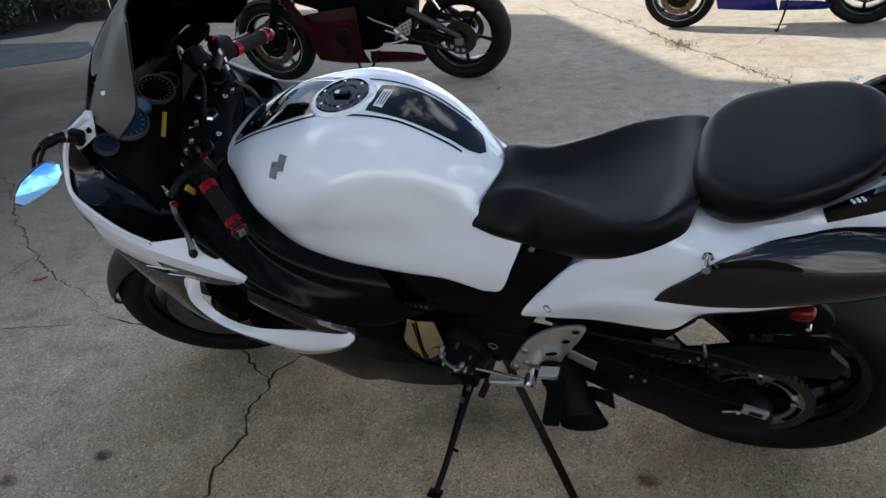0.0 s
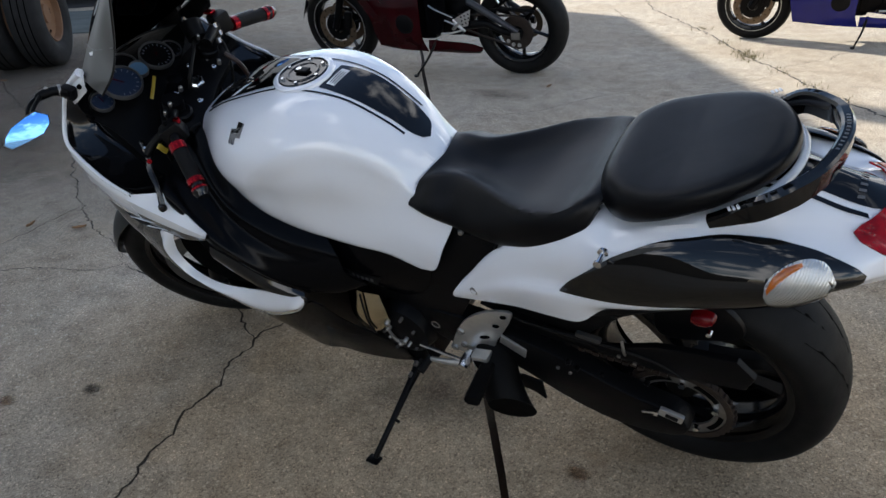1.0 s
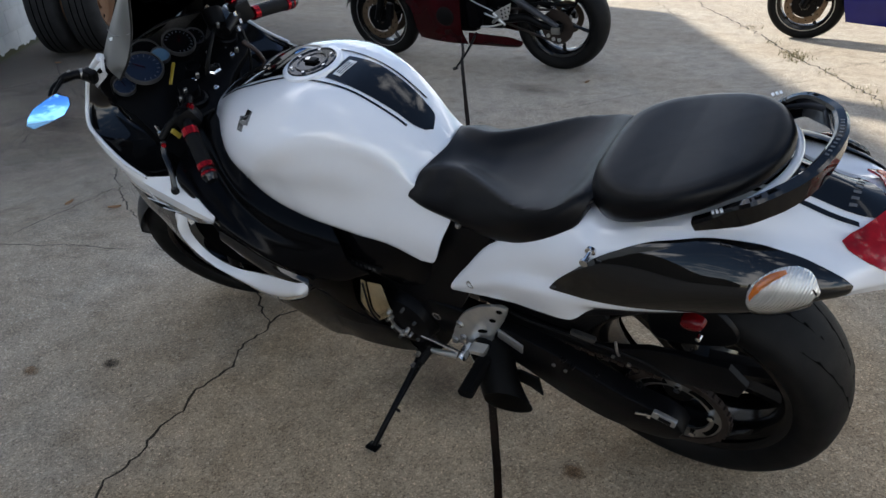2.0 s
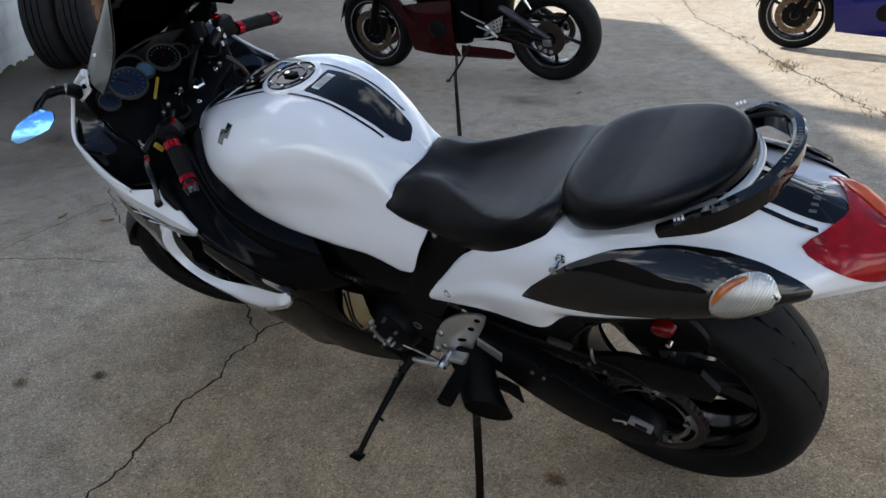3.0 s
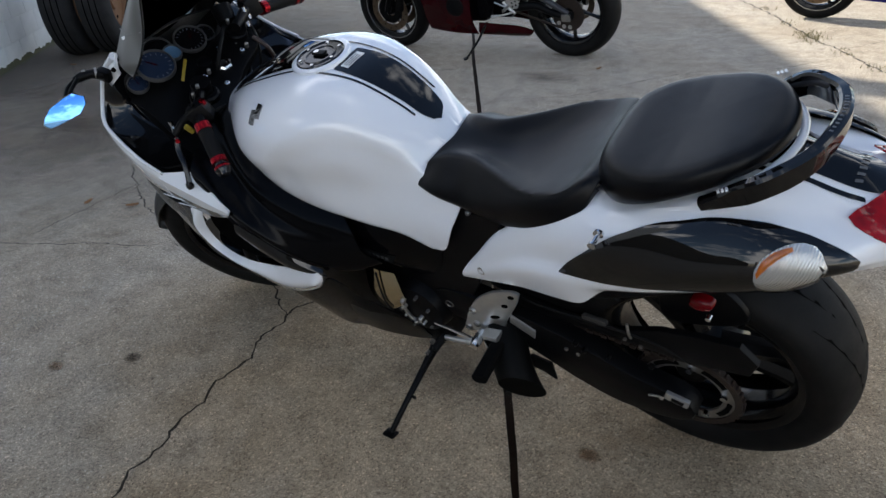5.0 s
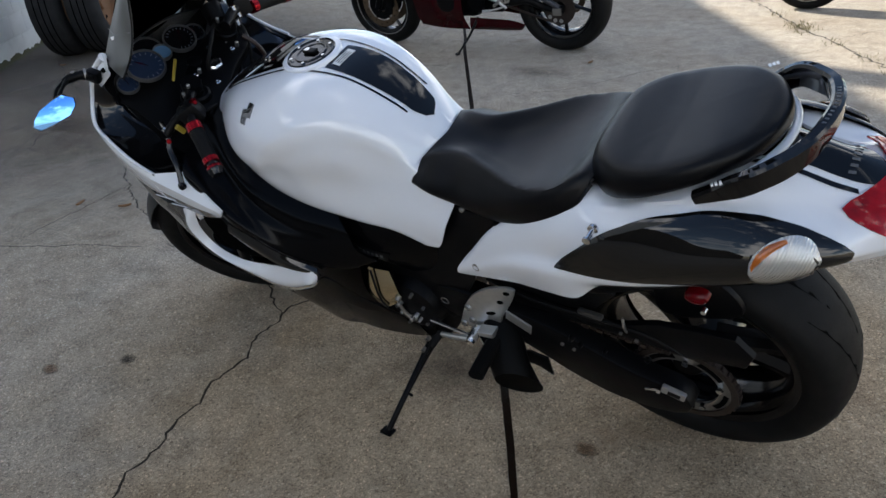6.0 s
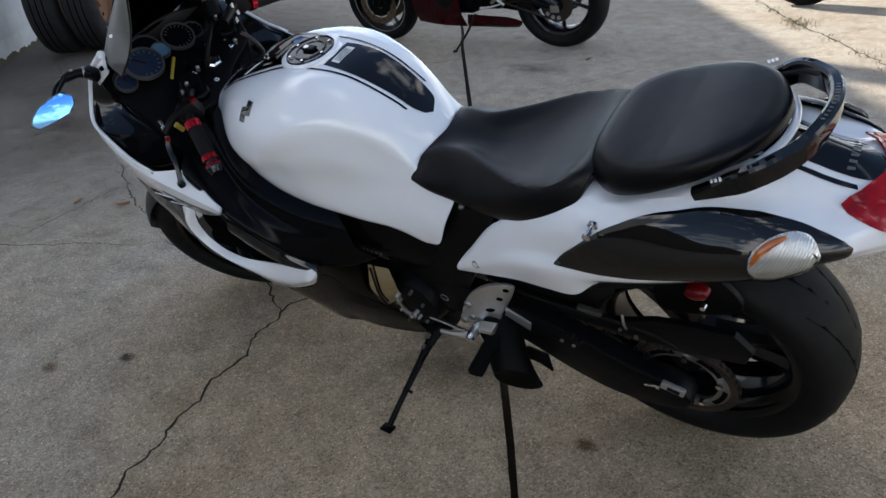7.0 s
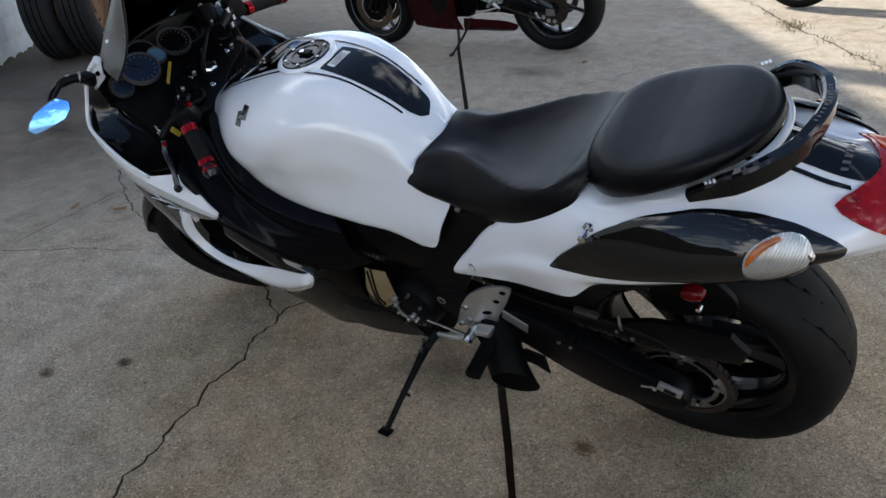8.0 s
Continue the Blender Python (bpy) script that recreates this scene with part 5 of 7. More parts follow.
part("stem_nut", z_lathe([(0.022, 0.004), (0.022, 0.014), (0.018, 0.018), (0.011, 0.018), (0.010, 0.008), (0, 0.008)], ST, 6), CHROME, bike, "bright steering stem nut")
for s in (-1, 1):
    c = part("fork_cap", z_lathe([(0.027, -0.01), (0.027, 0.022), (0.022, 0.026), (0.012, 0.026), (0.011, 0.032), (0, 0.033)], ST @ Matrix.Translation((0.0, s * 0.112, 0)), 20), FRAME, bike)
    part("adjuster_nut", z_lathe([(0.008, 0.03), (0.008, 0.042), (0, 0.043)], ST @ Matrix.Translation((0.0, s * 0.112, 0)), 6), CHROME, c)
    for dx, dy in ((0.028, 0.06), (-0.03, 0.05)):
        part("clamp_bolt", z_lathe([(0.007, 0), (0.007, 0.010), (0.004, 0.012), (0, 0.010)], ST @ Matrix.Translation((dx, s * dy, 0.004)), 8), CHROME, bike)


def handlebar(side, root, knee, inner, end):
    root, knee, inner, end = (Vector(p) for p in (root, knee, inner, end))
    d = (end - inner).normalized()
    b = part("handlebar", tube([root, knee, inner, inner.lerp(end, 0.5)], [0.012, 0.0115, 0.0115, 0.0115], 12), FRAME, bike, "black clip-on handlebar")
    part("grip", tube([inner + d * 0.008, end - d * 0.014], [0.0165, 0.0165], 16), RUBBER, b, "black rubber grip")
    part("grip_ring", tube([inner - d * 0.008, inner + d * 0.010], [0.0185, 0.0185], 18), RED, b, "red anodised ring")
    part("grip_ring", tube([end - d * 0.020, end - d * 0.008], [0.0185, 0.0185], 18), RED, b, "red anodised ring")
    part("bar_end", tube([end - d * 0.008, end + d * 0.002, end + d * 0.003, end + d * 0.009, end + d * 0.010, end + d * 0.024], [0.014, 0.014, 0.018, 0.018, 0.015, 0.013], 16), BLACK, b)
    part("bar_end_ring", tube([end + d * 0.003, end + d * 0.008], [0.0186, 0.0186], 18), RED, b, "red anodised ring")
    part("clamp_tower", tube([root - STEM_AXIS * 0.02, root + STEM_AXIS * 0.022], [0.024, 0.024], 16), FRAME, b)
    return b


left = handlebar(-1, (-0.350, -0.105, 0.945), (-0.305, -0.155, 0.945), (-0.257, -0.203, 0.918), (-0.190, -0.249, 0.856))
right = handlebar(1, (-0.425, 0.105, 0.955), (-0.445, 0.17, 0.968), (-0.446, 0.228, 0.962), (-0.452, 0.355, 0.922))
sw = part("switch_box", block((0.048, 0.052, 0.048), Matrix.Translation((-0.292, -0.172, 0.932)) @ Matrix.Rotation(-0.75, 4, "Z") @ Matrix.Rotation(0.3, 4, "X"), 0.010), PLASTIC, left, "black switch box")
part("button", z_lathe([(0.008, -0.004), (0.008, 0.006), (0, 0.008)], Matrix.Translation((-0.276, -0.162, 0.955)), 12), RED, sw, "red button")
part("button", block((0.012, 0.010, 0.006), Matrix.Translation((-0.296, -0.180, 0.958)), 0.002), FRAME, sw)
YELLOW = material("yellow_tag", (0.30, 0.22, 0.02), 0.5, 0, 0.1)
part("tag_clip", block((0.008, 0.012, 0.026), Matrix.Translation((-0.300, -0.213, 0.915)) @ Matrix.Rotation(0.4, 4, "X"), 0.002), YELLOW, left, "small yellow clip")
part("perch", tube([(-0.300, -0.165, 0.935), (-0.335, -0.195, 0.920), (-0.350, -0.225, 0.900)], [0.012, 0.011, 0.009], 10), FRAME, left)
lv = part("clutch_lever", tube([(-0.350, -0.228, 0.893), (-0.342, -0.244, 0.868), (-0.322, -0.262, 0.838), (-0.314, -0.280, 0.806)], [0.0075, 0.007, 0.006, 0.007], 10, flat=0.6), BLACK, left, "black clutch lever with a red adjuster")
part("lever_adjuster", tube([(-0.356, -0.227, 0.887), (-0.338, -0.236, 0.891)], [0.0055, 0.0055], 10), RED, lv, "red adjuster")
part("lever_ball", z_lathe([(0, 0.010), (0.008, 0.007), (0.010, 0), (0.008, -0.007), (0, -0.010)], Matrix.Translation((-0.313, -0.283, 0.800)), 12), BLACK, lv)
for p in ((-0.368, -0.212, 0.918), (-0.362, -0.218, 0.905)):
    part("screw", z_lathe([(0.005, -0.006), (0.005, 0.006), (0, 0.007)], Matrix.Translation(p), 8), CHROME, left)
sw = part("switch_box", block((0.046, 0.046, 0.052), Matrix.Translation((-0.450, 0.195, 0.985)) @ Matrix.Rotation(-0.2, 4, "Z"), 0.010), PLASTIC, right, "black switch box")
part("button", block((0.026, 0.018, 0.008), Matrix.Translation((-0.466, 0.192, 1.014)), 0.003), RED, sw, "red stop switch")
part("brake_lever", tube([(-0.475, 0.195, 0.985), (-0.515, 0.225, 0.965), (-0.520, 0.30, 0.940), (-0.510, 0.36, 0.925)], [0.008, 0.007, 0.006, 0.006], 10, flat=0.6), BLACK, right)
mc = part("brake_reservoir", tube([(-0.455, 0.115, 0.985), (-0.478, 0.132, 1.018)], [0.024, 0.026], 18), PLASTIC, right, "dark brake fluid reservoir")
part("reservoir_cap", tube([(-0.478, 0.132, 1.018), (-0.480, 0.134, 1.022)], [0.018, 0.018], 18), STEEL, mc)
part("master_cylinder", tube([(-0.405, 0.095, 0.985), (-0.440, 0.17, 0.99)], [0.013, 0.013], 12), FRAME, right)
for p in ((-0.425, 0.155, 1.0), (-0.43, 0.165, 0.975), (-0.40, 0.13, 0.975)):
    part("screw", z_lathe([(0.006, -0.006), (0.006, 0.006), (0, 0.007)], Matrix.Translation(p), 8), CHROME, right)
part("ignition_lock", z_lathe([(0.018, -0.02), (0.018, 0.012), (0.012, 0.014), (0, 0.014)], ST @ Matrix.Translation((-0.05, 0.0, 0.0)), 20), FRAME, bike)
for k, pts in enumerate(([(-0.30, -0.16, 0.92), (-0.37, -0.10, 0.89), (-0.47, -0.07, 0.87), (-0.52, -0.06, 0.84)], [(-0.43, 0.14, 0.96), (-0.42, 0.09, 0.88), (-0.46, 0.05, 0.80)], [(-0.35, -0.19, 0.92), (-0.40, -0.15, 0.86), (-0.46, -0.12, 0.78)])):
    part("cable", tube(pts, 0.005, 8, 20), RUBBER, bike)

for k, pts in enumerate(([(-0.455, 0.10, 0.985), (-0.40, 0.045, 0.992), (-0.375, -0.01, 0.965), (-0.40, -0.03, 0.90)], [(-0.44, 0.16, 0.975), (-0.39, 0.13, 0.955), (-0.37, 0.10, 0.90), (-0.40, 0.07, 0.82)], [(-0.30, -0.17, 0.925), (-0.335, -0.13, 0.955), (-0.375, -0.085, 0.94), (-0.42, -0.06, 0.86)], [(-0.285, -0.165, 0.92), (-0.30, -0.10, 0.90), (-0.36, -0.05, 0.86)])):
    part("cable", tube(pts, (0.0055, 0.004, 0.0045, 0.004)[k], 8, 24), RUBBER, bike)
part("hose", tube([(-0.37, 0.105, 0.955), (-0.345, 0.115, 0.92), (-0.35, 0.12, 0.86), (-0.40, 0.11, 0.78)], 0.006, 8, 24), material("brown_hose", (0.02, 0.007, 0.004), 0.5, 0, 0.2), bike, "reddish brown hose")
for p in ((-0.372, -0.052, 0.958), (-0.352, 0.066, 0.958), (-0.412, 0.078, 0.945), (-0.332, -0.122, 0.965), (-0.345, -0.135, 0.950), (-0.43, 0.10, 1.0)):
    part("small_bolt", z_lathe([(0.0048, -0.008), (0.0048, 0.004), (0.003, 0.006), (0, 0.006)], Matrix.Translation(p) @ Matrix.Rotation(0.4, 4, "Y"), 10), STEEL, bike)
for dx, dy in ((0.0, 0.0), (0.016, -0.014)):
    part("wire_clip", block((0.012, 0.016, 0.010), Matrix.Translation((-0.325 + dx, -0.145 + dy, 0.948)) @ Matrix.Rotation(0.6, 4, "Z"), 0.003), RUBBER, bike)
# Dial faces carry the sky's reflection as a blue base colour.
DIAL_SKY = material("dial_face_sky_reflection", (0.020, 0.034, 0.070), 0.18, 0, 0.15, 30, coat=0.6)
DIAL_BLACK = material("dial_face_black", (0.004, 0.004, 0.005), 0.2, 0, 0.1, 30, spec=0.2)
LCD = material("display_grey_blue", (0.10, 0.20, 0.32), 0.2, 0, 0.1, 30, coat=1.0)
GREY_METAL = material("dial_rim", (0.11, 0.11, 0.115), 0.35, 0.4, 0.1)

TICK = material("dial_print", (0.13, 0.15, 0.19), 0.5)


def clock(at, r, face, ticks, needle=0.0):
    m = Matrix.Translation(at) @ Matrix.Rotation(radians(38), 4, "Y")
    c = part("instrument", z_lathe([(r * 1.10, -0.006), (r * 1.10, 0.002), (r * 1.06, 0.006), (r, 0.006), (r * 0.99, 0.0)], m, 40), GREY_METAL, bike, "round instrument dial")
    part("dial", z_lathe([(r, 0.0), (0, 0.0)], m, 40), face, c)
    for k in range(ticks):
        a = radians(-40 + 260 * k / max(1, ticks - 1))
        part("tick", block((r * 0.14, r * 0.035, 0.001), m @ Matrix.Rotation(a, 4, "Z") @ Matrix.Translation((r * 0.80, 0, 0.0012))), TICK, c, smooth=False)
    if needle:
        part("needle", block((r * 0.72, r * 0.045, 0.0015), m @ Matrix.Rotation(needle, 4, "Z") @ Matrix.Translation((r * 0.26, 0, 0.003))), RED, c, "red needle", smooth=False)
    return c


clock((-0.545, -0.076, 0.974), 0.044, DIAL_SKY, 13, 3.6)
clock((-0.566, 0.058, 0.966), 0.039, DIAL_BLACK, 15, 2.4)
clock((-0.580, -0.128, 0.950), 0.025, DIAL_SKY, 7, 2.9)
clock((-0.588, 0.118, 0.945), 0.025, DIAL_BLACK, 7, 2.9)
clock((-0.600, -0.022, 0.980), 0.036, DIAL_BLACK, 0)
clock((-0.560, -0.010, 0.968), 0.022, LCD, 0)
part("dash_tag", tube([(-0.447, -0.050, 0.983), (-0.452, -0.084, 0.942)], [0.006, 0.006], 6, flat=0.3), YELLOW, bike, "small yellow warning tag")
part("dash", net([[(-0.60, -0.175, 0.935), (-0.545, -0.165, 0.90), (-0.47, -0.17, 0.83)], [(-0.62, -0.08, 0.955), (-0.55, -0.08, 0.925), (-0.48, -0.09, 0.84)], [(-0.63, 0, 0.955), (-0.56, 0, 0.925), (-0.49, 0, 0.84)]], 14, 21, True, 0.004), PLASTIC, bike, "black instrument panel")
part("nose_cowl", net([[(-0.60, -0.18, 0.985), (-0.70, -0.16, 0.93), (-0.78, -0.13, 0.86), (-0.84, -0.09, 0.79)], [(-0.61, -0.09, 1.01), (-0.74, -0.085, 0.955), (-0.85, -0.07, 0.87), (-0.90, -0.05, 0.79)], [(-0.615, 0, 1.015), (-0.75, 0, 0.96), (-0.87, 0, 0.87), (-0.92, 0, 0.79)]], 18, 25, True, 0.004), PLASTIC, bike, "black nose cowl")

SMOKE = glass_material("smoked_screen", (0.02, 0.02, 0.022), 1.15)
# Left wing only: sky reflected on the smoked screen, painted as plain grey.
SMOKE_SKY = material("sky_grey_smoked_plastic", (0.072, 0.070, 0.062), 0.3, 0, 0.08, 12, spec=0.3)
SCREEN = [[(-0.400, -0.212, 1.042), (-0.325, -0.206, 1.098), (-0.337, -0.164, 1.133), (-0.335, -0.135, 1.185), (-0.322, -0.118, 1.235)],
          [(-0.445, -0.200, 1.052), (-0.425, -0.178, 1.095), (-0.395, -0.145, 1.150), (-0.365, -0.112, 1.205), (-0.335, -0.098, 1.248)],
          [(-0.500, -0.178, 1.062), (-0.475, -0.135, 1.118), (-0.440, -0.098, 1.172), (-0.390, -0.075, 1.226), (-0.335, -0.066, 1.265)],
          [(-0.660, -0.08, 0.985), (-0.57, -0.055, 1.11), (-0.49, -0.045, 1.18), (-0.41, -0.035, 1.235), (-0.335, -0.03, 1.275)],
          [(-0.670, 0, 0.985), (-0.58, 0, 1.11), (-0.50, 0, 1.182), (-0.415, 0, 1.238), (-0.335, 0, 1.278)]]
scr = part("windscreen", net(SCREEN[2:], 24, 25, True, 0.003), SMOKE, bike, "dark smoked windscreen")
for sd in (1, -1):
    part("screen_wing", net(SCREEN[:3], 24, 14, thick=0.003, side=sd), SMOKE_SKY if sd > 0 else SMOKE, scr, "screen edge, greyed on the left for reflected sky")
    part("screen_edge", tube([(x, y * sd, z) for x, y, z in SCREEN[0]], 0.0022, 6, 30), RUBBER, scr)
    part("screen_seam", tube([(x - 0.002, (y - 0.003) * sd, z) for x, y, z in (SCREEN[0][2], tuple(Vector(SCREEN[1][1]).lerp(Vector(SCREEN[1][2]), 0.5)), SCREEN[2][1])], 0.0009, 6, 12), GREY_METAL, scr)
part("screen_mark", block((0.024, 0.002, 0.007), Matrix.Translation((-0.428, -0.158, 1.112)) @ Matrix.Rotation(0.75, 4, "Z") @ Matrix.Rotation(-0.55, 4, "X"), 0.0008), DECAL, scr)

# The blue of the reflected sky is painted into the glass colour.
GLASS = material("mirror_glass", (0.17, 0.42, 0.92), 0.02, 1.0, 0.01)
MC = Vector((-0.5253, -0.3401, 1.0288))
mn = Vector((0.86, -0.30, 0.290)).normalized()
mx = Vector((-0.32, -0.95, -0.02))
mx = (mx - mn * mx.dot(mn)).normalized()
my = mn.cross(mx)
MM = Matrix(((mx.x, my.x, mn.x, MC.x), (mx.y, my.y, mn.y, MC.y), (mx.z, my.z, mn.z, MC.z), (0, 0, 0, 1)))
HEXA = [(0.0559, 0.0046), (0.0445, -0.0073), (0.0221, -0.0197), (-0.0152, -0.0247), (-0.038, -0.0242), (-0.0557, -0.005), (-0.0483, 0.0111), (-0.0253, 0.0237), (0.0125, 0.0227), (0.0475, 0.0187)]


def rear_mirror(side):
    """A faceted mirror on a jointed black arm, with its white mount on the fairing."""
    at = Matrix() if side > 0 else Matrix.Translation((0.010, 0.012, -0.015)) @ Matrix.Diagonal((1, -1, 1, 1))

    def put(bm):
        bmesh.ops.transform(bm, matrix=at, verts=bm.verts[:])
        bmesh.ops.recalc_face_normals(bm, faces=bm.faces[:])
        return bm

    br = part("mirror_mount", put(net([[(-0.590, -0.176, 1.030), (-0.535, -0.182, 1.058), (-0.480, -0.182, 1.082)], [(-0.585, -0.188, 1.008), (-0.53, -0.199, 1.032), (-0.478, -0.198, 1.054)], [(-0.580, -0.190, 0.985), (-0.535, -0.199, 1.006), (-0.490, -0.194, 1.030)]], 16, 12, thick=0.006)), WHITE if side > 0 else FRAME, bike, "white mirror mount" if side > 0 else "black mirror mount")
    part("mount_screw", put(tube([(-0.491, -0.197, 1.048), (-0.488, -0.2035, 1.049)], [0.0055, 0.0055], 14)), SHADE_BLACK, br, "black screw")
    arm = part("mirror_arm", put(tube([(-0.516, -0.212, 1.040), (-0.532, -0.220, 1.046), (-0.541, -0.232, 1.053), (-0.548, -0.250, 1.057), (-0.555, -0.268, 1.057)], [0.014, 0.013, 0.0105, 0.0115, 0.0085], 12, 24)), FRAME, bike, "black jointed mirror arm")
    part("mount_block", put(block((0.030, 0.020, 0.032), Matrix.Translation((-0.520, -0.213, 1.040)) @ Matrix.Rotation(0.25, 4, "Z") @ Matrix.Rotation(0.5, 4, "Y"), 0.006)), FRAME, arm)
    part("arm_ring", put(tube([(-0.534, -0.220, 1.048), (-0.5365, -0.2245, 1.050)], [0.0135, 0.0135], 14)), STEEL, arm)
    part("joint_screw", put(z_lathe([(0.0045, -0.01), (0.0045, 0.012), (0, 0.0125)], Matrix.Translation((-0.545, -0.241, 1.056)), 10)), STEEL, arm)
    for d in (-0.010, 0.010):
        part("arm_link", put(tube([(-0.555 + d, -0.262, 1.057 + 0.3 * d), (-0.548 + d, -0.290, 1.052), (-0.535 + 0.6 * d, -0.318, 1.040)], [0.0048, 0.0042, 0.0045], 8, 16)), FRAME, arm)
    head = part("mirror_head", put(slab(HEXA, 0.007, 0, 0.003, MM @ Matrix.Rotation(radians(-90), 4, "X") @ Matrix.Translation((0, -0.005, 0)))), BLACK, arm, "black almond-shaped mirror head")
    rows = []
    for k in range(9):
        f = k / 8
        rows.append([MM @ Vector((x * 0.95 * f, z * 0.93 * f, 0.0150 + 0.006 * (1 - f * f * (x * x + z * z) / 0.0041))) for x, z in [(a[0] + (b[0] - a[0]) * q / 8, a[1] + (b[1] - a[1]) * q / 8) for a, b in zip(HEXA, HEXA[1:] + HEXA[:1]) for q in range(8)]] if k else [MM @ Vector((0, 0, 0.0210))] * (8 * len(HEXA)))
    bm = grid_mesh(rows, wrap_u=True)
    bmesh.ops.remove_doubles(bm, verts=bm.verts[:], dist=1e-5)
    part("glass", put(bm), GLASS, head, "mirror glass coloured blue for reflected sky")


rear_mirror(1)
rear_mirror(-1)


# ---------------------------------------------------------------- the other motorcycles
DISC = material("bronze_brake_disc", (0.16, 0.115, 0.075), 0.42, 0.75, 0.15, 60)
BRACE = material("grey_swingarm_paint", (0.045, 0.047, 0.055), 0.4, 0.2, 0.2, 40)


def far_wheel(bike_at, name, x, prof, wid, front):
    mm = Matrix.Translation((x, 0, 0.30 if front else 0.31))
    w = part(name, lathe(both([(0.001, -0.08), (0.028, -0.08), (0.042, -0.055), (0.042, 0)]), 24), FRAME, bike_at, m=mm)
    part("tyre", lathe(both(prof), 72, smooth_n=25), RUBBER, w, m=mm)
    part("rim", rim_mesh(wid), RIM_BLACK, w, m=mm)
    if front:
        part("rim_stripe", lathe([(0.217, -wid - 0.003), (0.2215, -wid - 0.003), (0.2215, -wid)], 56), SILVER, w, "thin silver rim stripe", m=mm)
    for k in range(5):
        a = 2 * math.pi * k / 5 + (0.15 if front else -0.32)
        c, d = math.cos(a), math.sin(a)
        part("spoke", tube([(0.035 * c, 0, 0.035 * d), (0.12 * c, 0, 0.12 * d), (0.205 * c, 0, 0.205 * d)], [0.020, 0.011, 0.014], 8), RIM_BLACK, w, m=mm)
    if front:
        for q in (-1, 1):
            dk = part("brake_disc", lathe([(0.108, q * 0.065), (0.155, q * 0.065), (0.155, q * 0.070), (0.108, q * 0.070), (0.108, q * 0.065)], 48), DISC, w, "bronze-grey brake disc", m=mm)
            part("disc_carrier", lathe([(0.045, q * 0.066), (0.098, q * 0.066), (0.098, q * 0.069), (0.045, q * 0.069), (0.045, q * 0.066)], 32), FRAME, w, m=mm)
            for k in range(8):
                a = 2 * math.pi * k / 8
                part("disc_bolt", lathe([(0, q * 0.074), (0.008, q * 0.074), (0.008, q * 0.06)], 8, Matrix.Translation((0.103 * math.cos(a), 0, 0.103 * math.sin(a)))), STEEL, dk, m=mm)
            for k in range(16):
                a = 2 * math.pi * (k + 0.5) / 16
                part("disc_hole", lathe([(0, q * 0.0708), (0.0055, q * 0.0708)], 8, Matrix.Translation(((0.126 + 0.014 * (k % 2)) * math.cos(a), 0, (0.126 + 0.014 * (k % 2)) * math.sin(a)))), SHADE_BLACK, dk, m=mm)
    else:
        sp = part("sprocket", lathe([(0.045, -0.094), (0.108, -0.094), (0.112, -0.098), (0.108, -0.102), (0.045, -0.102), (0.045, -0.094)], 48), CHAIN_STEEL, w, m=mm)
        for k in range(3):
            a = radians(222 + 28 * k)
            part("sprocket_bolt", lathe([(0, -0.108), (0.013, -0.107), (0.014, -0.10)], 12, Matrix.Translation((0.085 * math.cos(a), 0, 0.085 * math.sin(a)))), SILVER, sp, m=mm)
        part("brake_disc", lathe([(0.07, 0.085), (0.11, 0.085), (0.11, 0.09)], 32), DISC, w, m=mm)
    return w


